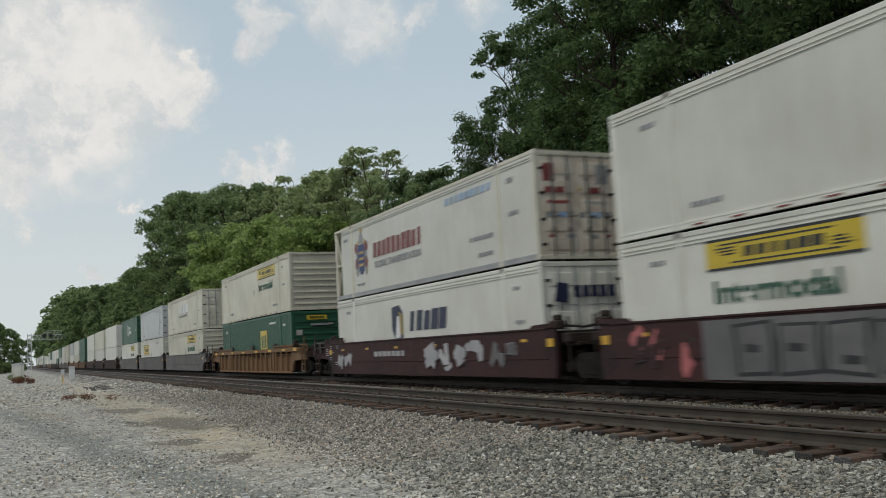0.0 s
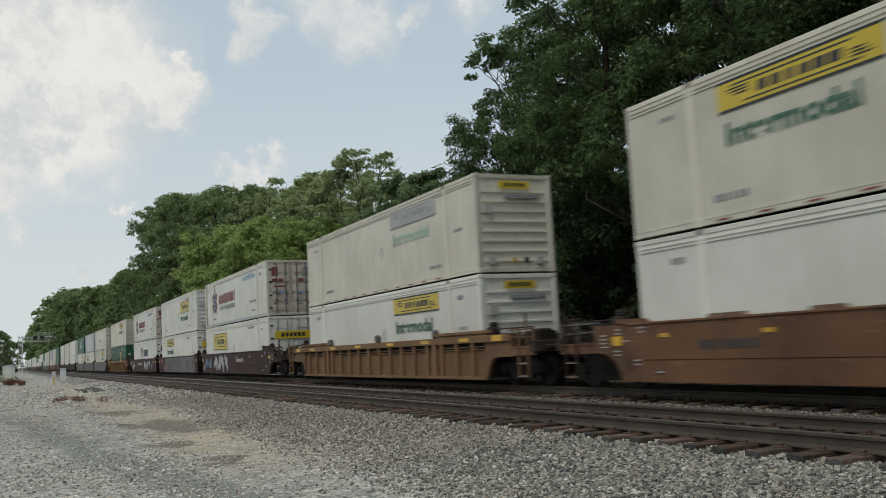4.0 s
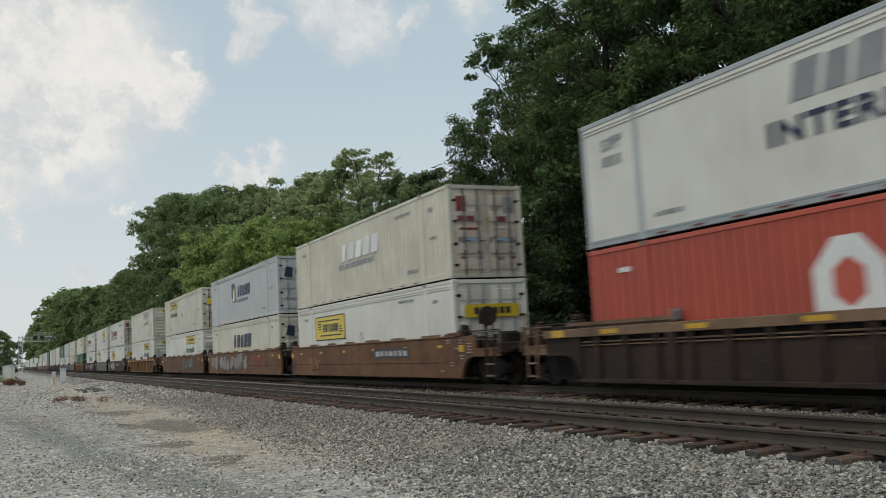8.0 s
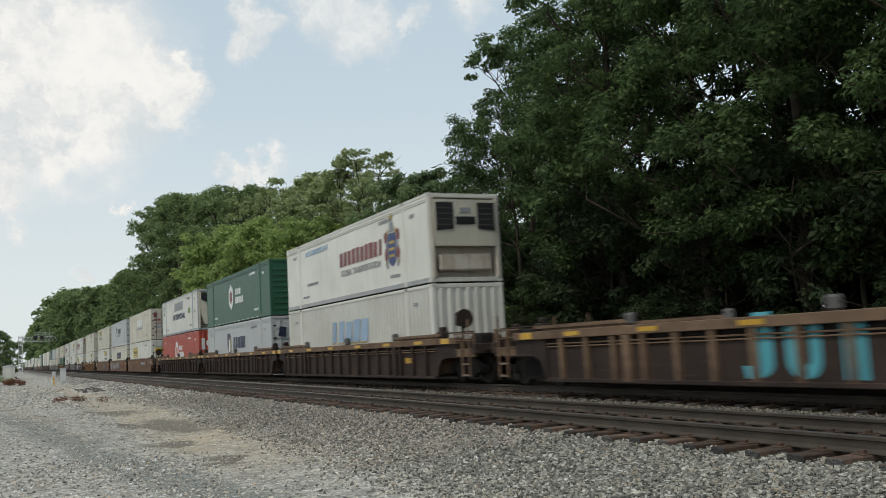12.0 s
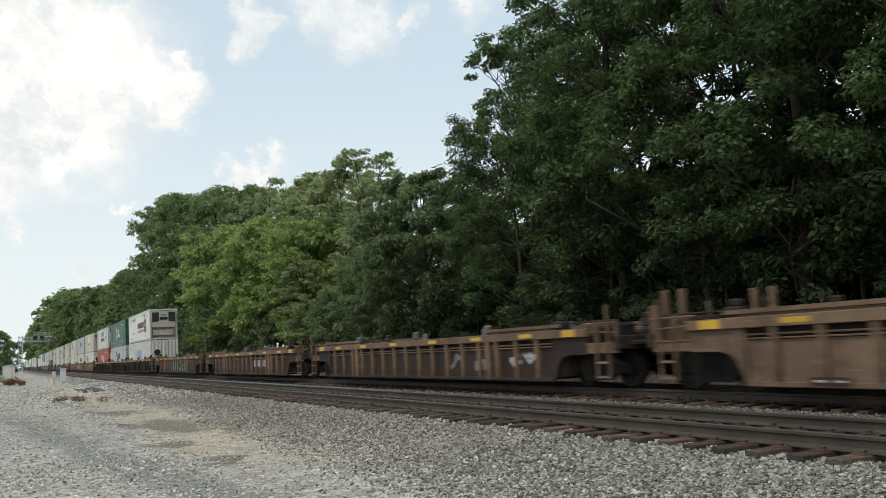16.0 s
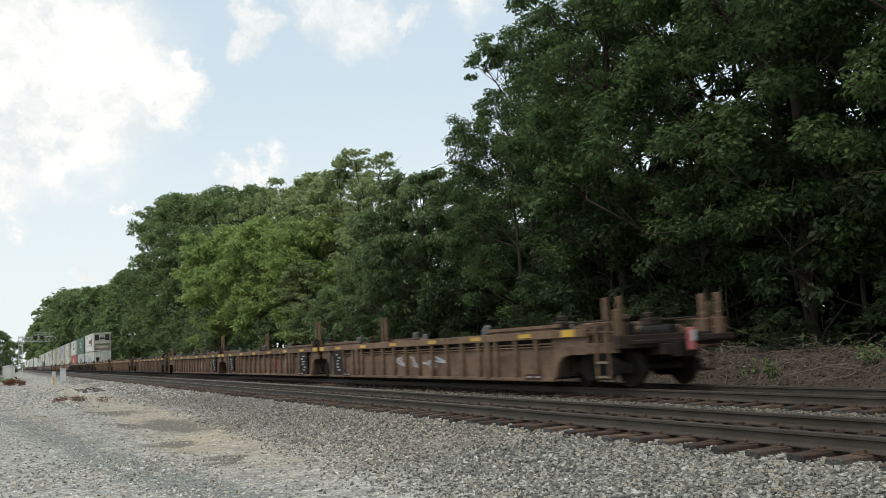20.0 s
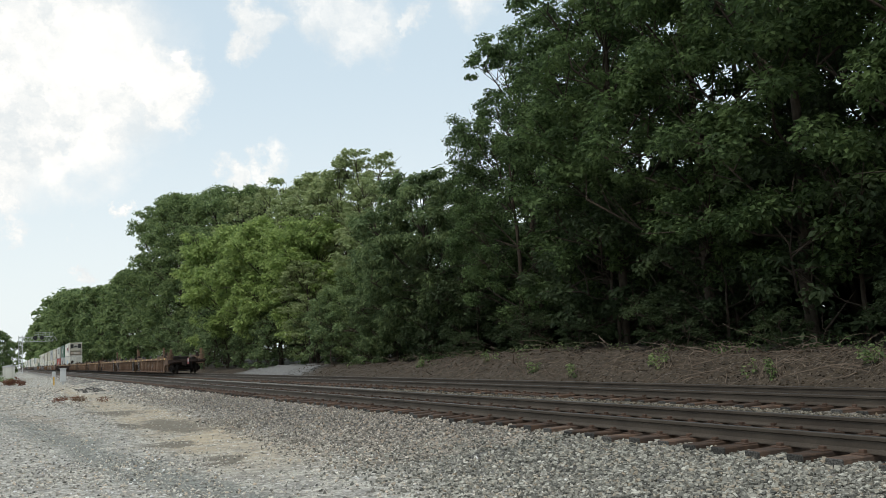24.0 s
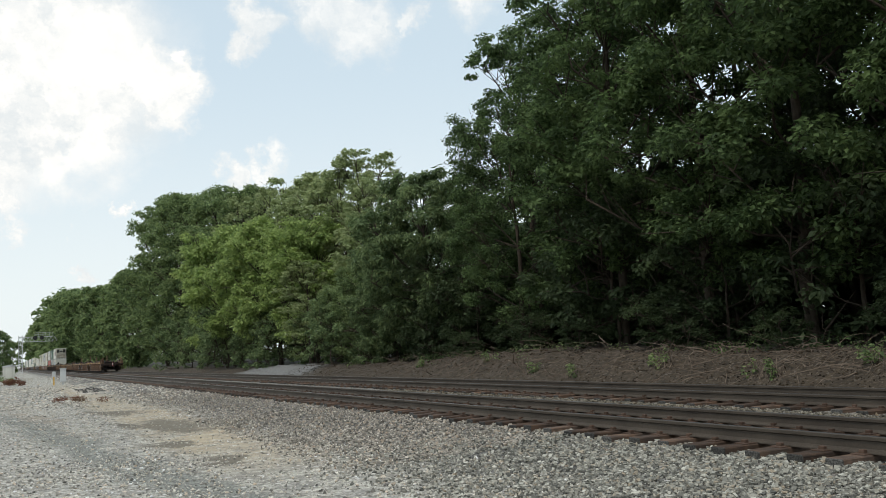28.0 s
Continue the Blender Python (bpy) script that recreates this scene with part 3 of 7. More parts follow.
def container(y, level, paint, skin="flat", end="doors", mark="", label="", near=True, rail=None, end_paint=None, end_mark=""):
    """A 53 ft box. level 0 sits in the well, 1 on top of another. end: what the rear shows."""
    x0, x1 = -HALF_W, HALF_W
    ob = thing("container", label, "container", group="containers on the train")
    ride(ob, y, FLOOR_Z + level * (BOX_H + 0.034))
    rail = rail or paint
    end_paint = end_paint or paint
    key = (skin, paint.name, rail.name, end, end_paint.name, mark)
    P = lambda n, k, mk, lab="", at=None: part(n, shared((k,) + key, mk), None, ob, lab, at)
    flip = pose(0, 0, 0, 0, 0, 180)
    if not near:
        P("body", "farbody", lambda: Build().box(x0, x1, -HALF_L, HALF_L, 0.13, BOX_H, 0.02).mesh("body", paint))
        P("bottom_rail", "farrail", lambda: Build().box(x0 - 0.004, x1 + 0.004, -HALF_L - 0.004, HALF_L + 0.004, 0, 0.128).mesh("bottom_rail", rail))
        for py in (-HALF_L + 2.0, HALF_L - 2.0):
            P("post", "farpost", lambda: Build().box(x0 - 0.012, x0 + 0.02, -0.07, 0.07, 0.13, BOX_H - 0.01).mesh("post", rail), "", pose(0, py, 0))
        P("end_panel", "farend", lambda: Build().box(x0 + 0.12, x1 - 0.12, -0.012, 0.0, 0.2, BOX_H - 0.12).mesh("end_panel", end_paint), "", pose(0, -HALF_L, 0))
    else:
        P("floor", "floor", lambda: Build().box(x0 + 0.06, x1 - 0.06, -HALF_L + 0.06, HALF_L - 0.06, 0.10, 0.16).mesh("floor", M_DARKSTEEL))
        P("roof", "roof", lambda: Build().box(x0 + 0.03, x1 - 0.03, -HALF_L + 0.05, HALF_L - 0.05, BOX_H - 0.06, BOX_H - 0.02).mesh("roof", paint))
        open_front = mark == "crest"
        cut = pose(0, -0.31, 0) @ Matrix.Diagonal((1, 1 - 0.62 / (2 * HALF_L), 1, 1)) if open_front else Matrix()
        P("side_wall", "side", lambda: side_sheet(skin).mesh("side_wall", paint), "", cut @ pose(x0, 0, 0))
        P("side_wall", "side", lambda: side_sheet(skin).mesh("side_wall", paint), "", cut @ pose(x1, 0, 0, 0, 0, 180))
        if open_front:
            for sx in (-1, 1):
                P("brace", "brace%d" % sx, lambda: Build().tube((sx * (HALF_W - 0.06), HALF_L - 0.12, 0.15), (sx * (HALF_W - 0.06), HALF_L - 0.68, 1.42), 0.04, sides=6)
                  .tube((sx * (HALF_W - 0.06), HALF_L - 0.68, 1.42), (sx * (HALF_W - 0.06), HALF_L - 0.12, 2.6), 0.04, sides=6).box(sx * HALF_W - 0.05 * (sx > 0), sx * HALF_W + 0.05 * (sx < 0), HALF_L - 0.66, HALF_L - 0.12, 1.38, 1.46).mesh("brace", rail), "diagonal brace of the open end frame")
        for sx in (-1, 1):
            turn = pose(sx * HALF_W, 0, 0, 0, 0, 0 if sx < 0 else 180)
            P("top_rail", "toprail", lambda: Build().box(-0.004, 0.07, -HALF_L + 0.11, HALF_L - 0.11, BOX_H - 0.11, BOX_H - 0.008, 0.008).mesh("top_rail", rail), "", turn)
            P("bottom_rail", "botrail", lambda: Build().box(-0.004, 0.09, -HALF_L + 0.11, HALF_L - 0.11, 0.015, 0.17, 0.008).box(-0.012, 0.01, -HALF_L + 0.11, HALF_L - 0.11, 0.125, 0.17).mesh("bottom_rail", M_ALU if mark.startswith("crest") else rail), "", turn)
            for py in (-HALF_L + 2.0, HALF_L - 2.0):
                P("lifting_post", "lpost", lambda: Build().box(-0.016, 0.05, -0.085, 0.085, 0.02, BOX_H - 0.012, 0.01).box(-0.02, 0.06, -0.1, 0.1, BOX_H - 0.13, BOX_H, 0.01).box(-0.02, 0.06, -0.1, 0.1, 0.0, 0.13, 0.01).mesh("lifting_post", rail), "", turn @ pose(0, py if sx < 0 else -py, 0))
                if sx < 0:
                    P("post_casting", "pcast", lambda: Build().box(-0.026, 0.05, -0.09, 0.09, BOX_H - 0.115, BOX_H + 0.004, 0.012).mesh("post_casting", M_GREYCAR), "dark lifting casting", turn @ pose(0, py, 0))
            for py in (-1, 1):
                at = pose(sx * (HALF_W - 0.075), py * (HALF_L - 0.075), 0)
                P("corner_post", "cpost", lambda: Build().box(-0.076, 0.076, -0.076, 0.076, 0.0, BOX_H, 0.012).mesh("corner_post", rail), "", at)
                for cz in (0.0, BOX_H - 0.118):
                    P("corner_casting", "casting", lambda: Build().box(-0.084, 0.084, -0.086, 0.086, 0, 0.118, 0.014).mesh("corner_casting", M_ALU if rail is M_ALU else rail), "", at @ pose(0, 0, cz))
        if level:
            for sx in (-1, 1):
                for py in (-HALF_L + 2.0, HALF_L - 2.0):
                    P("stacking_cone", "cone", lambda: Build().box(-0.07, 0.07, -0.07, 0.07, -0.033, 0.004, 0.01).mesh("stacking_cone", M_DARKSTEEL), "", pose(sx * (HALF_W - 0.09), py, 0))
        # front wall
        P("front_wall", "front", lambda: Build().box(x0 + 0.14, x1 - 0.14, HALF_L - 0.06, HALF_L - 0.02, 0.1, BOX_H - 0.06).mesh("front_wall", end_paint), "", pose(0, -0.66 if open_front else 0, 0))
        rear_end(ob, P, end, end_paint, rail)
        if skin == "flat":
            for rz in (BOX_H - 0.20, BOX_H - 0.27):
                P("rub_rail", "rub", lambda: Build().box(-0.012, 0.02, -HALF_L + 0.12, HALF_L - 0.12, 0, 0.022).mesh("rub_rail", paint), "", cut @ pose(x0, 0, rz))
        if end_mark == "plate" and end == "ribs":
            pl = part("end_plate", Build().box(-0.52, 0.52, -HALF_L - 0.052, -HALF_L - 0.046, 2.46, 2.68), M_YELLOW, ob, "small yellow plate on the end")
            for k in range(6):
                part("letter_block", Build().box(-0.36 + k * 0.125, -0.27 + k * 0.125, -HALF_L - 0.056, -HALF_L - 0.051, 2.51, 2.63), M_BLACK, pl)
            for px, pz, pw, ph, pm in ((-0.85, 0.34, 0.10, 0.10, M_PALEINK), (-0.1, 0.36, 0.06, 0.06, M_GOLD), (0.3, 0.36, 0.06, 0.07, M_BLACK), (0.75, 0.36, 0.10, 0.12, M_PALEINK), (0.15, 2.22, 0.45, 0.05, M_GREYINK), (0.72, 2.24, 0.12, 0.05, M_GREYINK), (-0.9, 1.85, 0.14, 0.13, M_PALEINK)):
                part("placard", Build().box(px - pw, px + pw, -HALF_L - 0.056, -HALF_L + 0.03, pz - ph, pz + ph), pm, ob)
        elif end_mark == "plate":
            pl = part("end_plate", Build().box(-0.95, 0.95, -HALF_L - 0.048, -HALF_L - 0.043, 1.72, 2.12), M_YELLOW, ob, "yellow plate on the end")
            for k in range(6):
                part("letter_block", Build().box(-0.62 + k * 0.22, -0.46 + k * 0.22, -HALF_L - 0.053, -HALF_L - 0.047, 1.82, 2.02), M_BLACK, pl)
        elif end_mark == "word":
            for k in range(5):
                part("letter_block", Build().box(-0.35 + k * 0.27, -0.14 + k * 0.27, -HALF_L - 0.050, -HALF_L - 0.043, 1.95, 2.25), M_NAVY, ob, "navy lettering block on the doors")
            part("end_emblem", Build().prism([(-0.95, 1.85), (-0.55, 1.8), (-0.5, 2.3), (-0.85, 2.35)], "y", -HALF_L - 0.050, -HALF_L - 0.043), M_NAVY, ob)
        elif end_mark == "patches":
            for px, pz, pw, ph, pm in ((-0.86, 2.30, 0.17, 0.24, M_MAROON), (0.80, 2.28, 0.19, 0.26, M_GREYINK), (-0.86, 1.84, 0.15, 0.08, M_MAROON), (-0.55, 1.84, 0.13, 0.08, M_MAROON), (0.08, 1.86, 0.05, 0.03, M_GOLD), (0.55, 1.84, 0.16, 0.08, M_MAROON),
                                       (-0.62, 1.52, 0.34, 0.04, M_FADEDRED), (0.5, 1.52, 0.3, 0.03, M_PALEINK), (-0.86, 1.18, 0.14, 0.07, M_GREYINK), (-0.5, 1.18, 0.14, 0.07, M_SKYBLUE), (0.1, 1.18, 0.07, 0.07, M_GREYINK), (0.55, 1.18, 0.17, 0.07, M_SKYBLUE), (0.95, 1.18, 0.08, 0.07, M_GREYINK),
                                       (-0.85, 0.62, 0.10, 0.04, M_FADEDRED), (-0.3, 0.62, 0.12, 0.05, M_GREYINK), (0.45, 0.60, 0.14, 0.05, M_GREYINK), (0.9, 0.62, 0.08, 0.04, M_FADEDRED)):
                part("placard", Build().box(px - pw, px + pw, -HALF_L - 0.006, -HALF_L + 0.024, pz - ph, pz + ph), pm, ob)
        for k in range(0 if mark.startswith("crest") else 11):
            P("marker_strip", "strip", lambda: Build().box(-0.016, 0.002, -0.17, 0.17, 0.055, 0.085).mesh("marker_strip", M_DECALWHITE if paint is M_GREEN else M_FADEDRED), "", pose(x0, -HALF_L + 2.7 + k * 1.08, 0))
        r = random.Random(int(y * 7) + level)
        for py, pz, wid in ((HALF_L - 1.3, 2.3, 0.5), (-HALF_L + 3.6, 2.42, 1.3), (-HALF_L + 1.3, 2.25, 0.4), (-HALF_L + 2.9, 0.42, 0.9), (HALF_L - 2.9, 0.42, 0.9), (-HALF_L + 1.2, 1.35, 0.6)):
            if r.random() < 0.8:
                word_blocks(ob, py + wid / 2, py - wid / 2, pz, pz + r.uniform(0.08, 0.14), max(3, int(wid / 0.13)), M_DECALWHITE if paint in (M_GREEN, M_RED) else M_GREYINK, 0, r.randrange(99), -HALF_W, thick=0.003)
    if mark:
        MARKS[mark](ob)
    return ob


def rear_end(ob, P, end, paint, rail):
    """The end that looks back along the train."""
    x0, x1, yr = -HALF_W, HALF_W, -HALF_L
    P("header", "header", lambda: Build().box(x0 + 0.15, x1 - 0.15, yr, yr + 0.08, BOX_H - 0.14, BOX_H - 0.012, 0.01).mesh("header", rail))
    P("sill", "sill", lambda: Build().box(x0 + 0.15, x1 - 0.15, yr, yr + 0.08, 0.012, 0.15, 0.01).mesh("sill", rail))
    if end == "doors":
        for sx in (-1, 1):
            door = P("door", "door%d" % sx, lambda: Build().box(min(sx * 0.008, sx * 1.14), max(sx * 0.008, sx * 1.14), yr + 0.02, yr + 0.07, 0.155, BOX_H - 0.145, 0.012).mesh("door", paint))
            for bx in (0.30, 0.80):
                part("locking_bar", shared(("lockbar", paint.name), lambda: Build().tube((0, 0, 0.10), (0, 0, BOX_H - 0.12), 0.026, sides=8)
                     .box(-0.05, 0.05, -0.02, 0.03, 0.75, 0.85).box(-0.05, 0.05, -0.02, 0.03, 2.1, 2.2).box(-0.035, 0.22, -0.035, -0.012, 1.12, 1.16).mesh("locking_bar", M_GREYCAR if paint is M_DIRTY else M_ALU)), None, door, "steel locking bar", pose(sx * bx, yr - 0.022, 0))
            for pz in (0.42, 0.92, 1.42, 1.92, 2.42):
                part("door_panel", shared(("dpanel", paint.name), lambda: Build().box(-0.46, 0.46, -0.022, 0.0, -0.17, 0.17, 0.018).mesh("door_panel", paint)), None, door, "", pose(sx * 0.575, yr + 0.022, pz))
            for hz in (0.4, 1.05, 1.75, 2.4):
                part("hinge", shared(("hinge", rail.name), lambda: Build().box(-0.09, 0.09, -0.025, 0.0, -0.04, 0.04, 0.008).mesh("hinge", M_DARKSTEEL)), None, door, "", pose(sx * 1.10, yr + 0.02, hz))
    elif end == "ribs":
        P("end_wall", "endwall", lambda: Build().box(x0 + 0.15, x1 - 0.15, yr + 0.04, yr + 0.07, 0.15, BOX_H - 0.14).mesh("end_wall", paint))
        for i in range(8):
            P("rib", "rib", lambda: Build().prism([(-0.055, 0.0), (0.055, 0.0), (0.03, 0.09), (-0.03, 0.09)], "x", -1.08, 1.08).mesh("rib", paint), "",
              Matrix.Translation((0, yr + 0.045, 0.34 + i * 0.29)) @ Matrix(((1, 0, 0, 0), (0, 0, -1, 0), (0, 1, 0, 0), (0, 0, 0, 1))) @ pose(0, 0, -0.045))
    elif end == "upright":
        P("end_wall", "endwall", lambda: Build().box(x0 + 0.15, x1 - 0.15, yr + 0.04, yr + 0.07, 0.15, BOX_H - 0.14).mesh("end_wall", paint))
        for i in range(7):
            P("rib", "urib", lambda: Build().box(-0.07, 0.07, -0.03, 0.045, 0.16, BOX_H - 0.15, 0.02).mesh("rib", paint), "", pose(-0.96 + i * 0.32, yr + 0.02, 0))
    elif end in ("reefer", "reefer_dark"):
        P("end_wall", "endwall", lambda: Build().box(x0 + 0.15, x1 - 0.15, yr + 0.30, yr + 0.36, 0.15, BOX_H - 0.14).mesh("end_wall", M_DIRTY))
        unit = P("cooling_unit", "reefunit", lambda: Build().prism([(-1.06, 1.16), (1.06, 1.16), (1.10, 1.5), (1.10, 2.68), (-1.10, 2.68), (-1.10, 1.5)] if end == "reefer" else [(-0.85, 0.42), (0.85, 0.42), (1.04, 0.95), (1.10, 1.5), (1.10, 2.68), (-1.10, 2.68), (-1.10, 1.5), (-1.04, 0.95)], "y", yr - 0.10, yr + 0.30).mesh("cooling_unit", M_OFFWHITE), "white refrigeration unit with black grilles")
        if end == "reefer_dark":
            part("cowl", shared(("reefcowl",), lambda: Build().prism([(-0.5, 1.82), (0.5, 1.82), (0.78, 2.0), (1.07, 2.15), (1.07, 2.64), (-1.07, 2.64), (-1.07, 2.15), (-0.78, 2.0)], "y", yr - 0.16, yr - 0.10).mesh("cowl", M_GLASSBLACK)), None, unit, "black grille cowl")
            part("panel", shared(("reefpan2",), lambda: Build().box(-0.2, 0.2, yr - 0.14, yr - 0.10, 1.22, 1.62, 0.02).mesh("panel", M_GLASSBLACK)), None, unit, "dark control panel")
        for sx in (-1, 1) if end == "reefer" else ():
            for gz in (1.85, 2.03, 2.21, 2.39):
                part("slat", shared(("reefslat%d" % sx,), lambda: Build().box(min(sx * 0.46, sx * 1.05), max(sx * 0.46, sx * 1.05), yr - 0.137, yr - 0.128, -0.012, 0.012).mesh("slat", M_GREYCAR)), None, unit, "", pose(0, 0, gz))
            part("grille", shared(("reefgr%d" % sx,), lambda: Build().prism([(sx * 0.44, 1.72), (sx * 1.06, 1.66), (sx * 1.06, 2.58), (sx * 0.44, 2.58)], "y", yr - 0.13, yr - 0.10).mesh("grille", M_GLASSBLACK)), None, unit, "black mesh grille")
        if end == "reefer":
            part("panel", shared(("reefpan",), lambda: Build().box(-0.36, 0.36, yr - 0.13, yr - 0.10, 1.86, 2.12, 0.02).mesh("panel", M_GLASSBLACK)), None, unit, "dark control panel")
            part("window", shared(("reefwin",), lambda: Build().box(-0.2, 0.2, yr - 0.13, yr - 0.10, 2.24, 2.42, 0.02).mesh("window", M_GREYINK)), None, unit)
        if end == "reefer":
            P("fuel_tank", "tank", lambda: Build().box(-0.95, 0.95, yr - 0.02, yr + 0.29, 0.36, 0.92, 0.06).mesh("fuel_tank", M_DIRTY), "dirty white tank box")
        for sx in (-1, 1):
            P("frame_post", "refpost", lambda: Build().box(-0.06, 0.06, -0.05, 0.2, 0.14, BOX_H - 0.14, 0.015).mesh("frame_post", M_DIRTY), "", pose(sx * 1.17, yr, 0))


# ---- marks on the near side; y forward is to the left of the view ----
GLYPHS = (((0, 0), (1, 0), (1, 1), (0, 1)), ((0.08, 0), (0.92, 0), (0.92, 1), (0.08, 1)), ((0.2, 0), (0.8, 0), (0.8, 1), (0.2, 1)), ((0.05, 0), (0.95, 0), (0.9, 0.94), (0.1, 0.94)))


def word_blocks(ob, y0, y1, z0, z1, n, mat, slant=0.0, seed=1, x=-HALF_W, label="", thick=0.005):
    """A brand's lettering as plain blocks of its size and colour, from y0 (the reader's left) to y1."""
    r = random.Random(seed)
    step = (y1 - y0) / n
    for i in range(n):
        g = GLYPHS[r.randrange(len(GLYPHS))]
        k = 0.86
        out = [(y0 + step * (i + 0.08 + k * u) - slant * v, z0 + (z1 - z0) * v) for u, v in g]
        part("letter_block", Build().prism(out, "x", x - thick, x + 0.003), mat, ob, label if i == 0 else "")


def plate_with_word(ob, y0, y1, z0=2.03, z1=2.62, word_z=1.42, pale=False, frame_w=0.0):
    x = -HALF_W
    plate = part("plate", decal(Build(), y0, y1, z0, z1, x - 0.006), M_PALEINK if pale else M_YELLOW, ob, "faded grey plate" if pale else "yellow plate")
    m = (z1 - z0)
    ink = M_GREYINK if pale else M_BLACK
    yy, zz = (lambda u: y0 - u * (y0 - y1)), (lambda v: z0 + v * m)
    word_blocks(plate, yy(0.26), yy(0.78), zz(0.34), zz(0.66), 6, ink, 0.03, 3, x - 0.006, "plain dark lettering blocks")
    for u0, u1, v in ((0.10, 0.84, 0.80), (0.18, 0.88, 0.20), (0.07, 0.22, 0.68), (0.09, 0.22, 0.58), (0.12, 0.22, 0.48), (0.82, 0.90, 0.52), (0.82, 0.92, 0.42), (0.82, 0.94, 0.32)):
        part("stripe", decal(Build(), yy(u1), yy(u0), zz(v - 0.025), zz(v + 0.025), x - 0.011), ink, plate)
    for a in ((y1, y0, z0, z0 + 0.045), (y1, y0, z1 - 0.045, z1)):
        part("border", decal(Build(), *a, x - 0.009), M_BLACK if not pale else M_GREYINK, plate)
    if frame_w:
        for a in ((y1, y1 + 0.05, z0, z1), (y0 - 0.05, y0, z0, z1)):
            part("border", decal(Build(), *a, x - 0.009), M_BLACK, plate)
    dy = y0 + 0.95 if y0 < 0 else y1 - 1.8
    ring = Build()
    for k in range(4):
        a, b2 = [(dy + 0.20 * math.cos(q * math.pi / 2), 1.42 + 0.22 * math.sin(q * math.pi / 2)) for q in (k, k + 1)]
        ring.prism([a, b2, (dy + (b2[0] - dy) * 0.72, 1.42 + (b2[1] - 1.42) * 0.72), (dy + (a[0] - dy) * 0.72, 1.42 + (a[1] - 1.42) * 0.72)], "x", x - 0.008, x + 0.002)
    part("placard_holder", ring, M_PALEINK, ob, "empty diamond placard holder")
    if word_z:
        part("lettering", text_mesh("Intermodal", 0.42, M_PALEINK_GREEN if pale else M_LETTER, "intermodal%d" % pale, 1.0, 0.016), None, ob, "green lettering", pose(x - 0.004, y0 - 0.1, word_z) @ Matrix.Diagonal((1, 1.18, 1, 1)))


def crest_word(ob, back=False):
    """Crest and a broad word above a line of small capitals."""
    cy = -5.0 if back else 5.0
    w0, w1 = (0.6, -4.1) if back else (3.8, -0.75)
    x = -HALF_W
    crest = part("crest", Build().prism([(cy + 0.36 * u, 1.42 + 0.58 * v) for u, v in ((-1, 1), (-1.0, -0.3), (-0.8, -0.75), (-0.35, -0.95), (0, -1.0), (0.35, -0.95), (0.8, -0.75), (1, -0.3), (1, 1))], "x", x - 0.008, x), M_SHIELD, ob, "painted crest with shield and supporters")
    for s in (-1, 1):
        for k, (u0, u1, h0, h1, pm) in enumerate(((0.38, 0.60, 0.82, 1.12, M_GREYINK), (0.40, 0.70, 1.10, 1.48, M_MAROON), (0.36, 0.58, 1.46, 1.78, M_GREYINK), (0.42, 0.72, 1.74, 2.06, M_MAROON), (0.30, 0.46, 1.98, 2.16, M_GOLD), (0.56, 0.66, 0.92, 1.02, M_GOLD))):
            part("supporter", Build().prism([(cy + s * u0, h0), (cy + s * (u1 - 0.08), h0 - 0.04), (cy + s * u1, (h0 + h1) / 2), (cy + s * (u1 - 0.10), h1 + 0.03), (cy + s * (u0 + 0.04), h1)], "x", x - 0.007 - 0.0005 * k, x), pm, crest)
    part("helm", Build().prism([(cy + 0.21 * u, 2.28 + 0.24 * v) for u, v in ((-1, -1), (-0.9, 0.2), (-0.45, 0.55), (-0.3, 1.1), (0, 0.8), (0.3, 1.1), (0.45, 0.55), (0.9, 0.2), (1, -1))], "x", x - 0.007, x), M_GREYINK, crest, "grey helm")
    part("plume", Build().prism([(cy + 0.14 * math.cos(j * 0.785), 2.58 + 0.12 * math.sin(j * 0.785)) for j in range(8)], "x", x - 0.009, x), M_GOLD, crest)
    for k in range(3):
        part("band", decal(Build(), cy - 0.24, cy + 0.24, 1.15 + k * 0.24, 1.25 + k * 0.24, x - 0.012), M_GOLD, crest)
    word_blocks(ob, w0, w1, 1.34, 1.92, 10, M_MAROON, 0.05, 11, label="maroon lettering as plain blocks")
    part("lettering", text_mesh("GLOBAL TRANSPORTATION", 0.24, M_GREYINK, "global", 1.0, 0.008), None, ob, "grey lettering", pose(x - 0.004, w0 - 0.2, 0.95) @ Matrix.Diagonal((1, 1.0, 1, 1)))
    t0, t1 = (5.2, 2.0) if back else (-2.6, -5.7)
    word_blocks(ob, t0, t1, 2.26, 2.48, 9, M_SKYBLUE, 0.05, 12, label="blue lettering as plain blocks")
    t0, t1 = (5.0, 3.4) if back else (-4.2, -5.7)
    word_blocks(ob, t0, t1, 0.92, 1.04, 10, M_GREYINK, 0, 13)


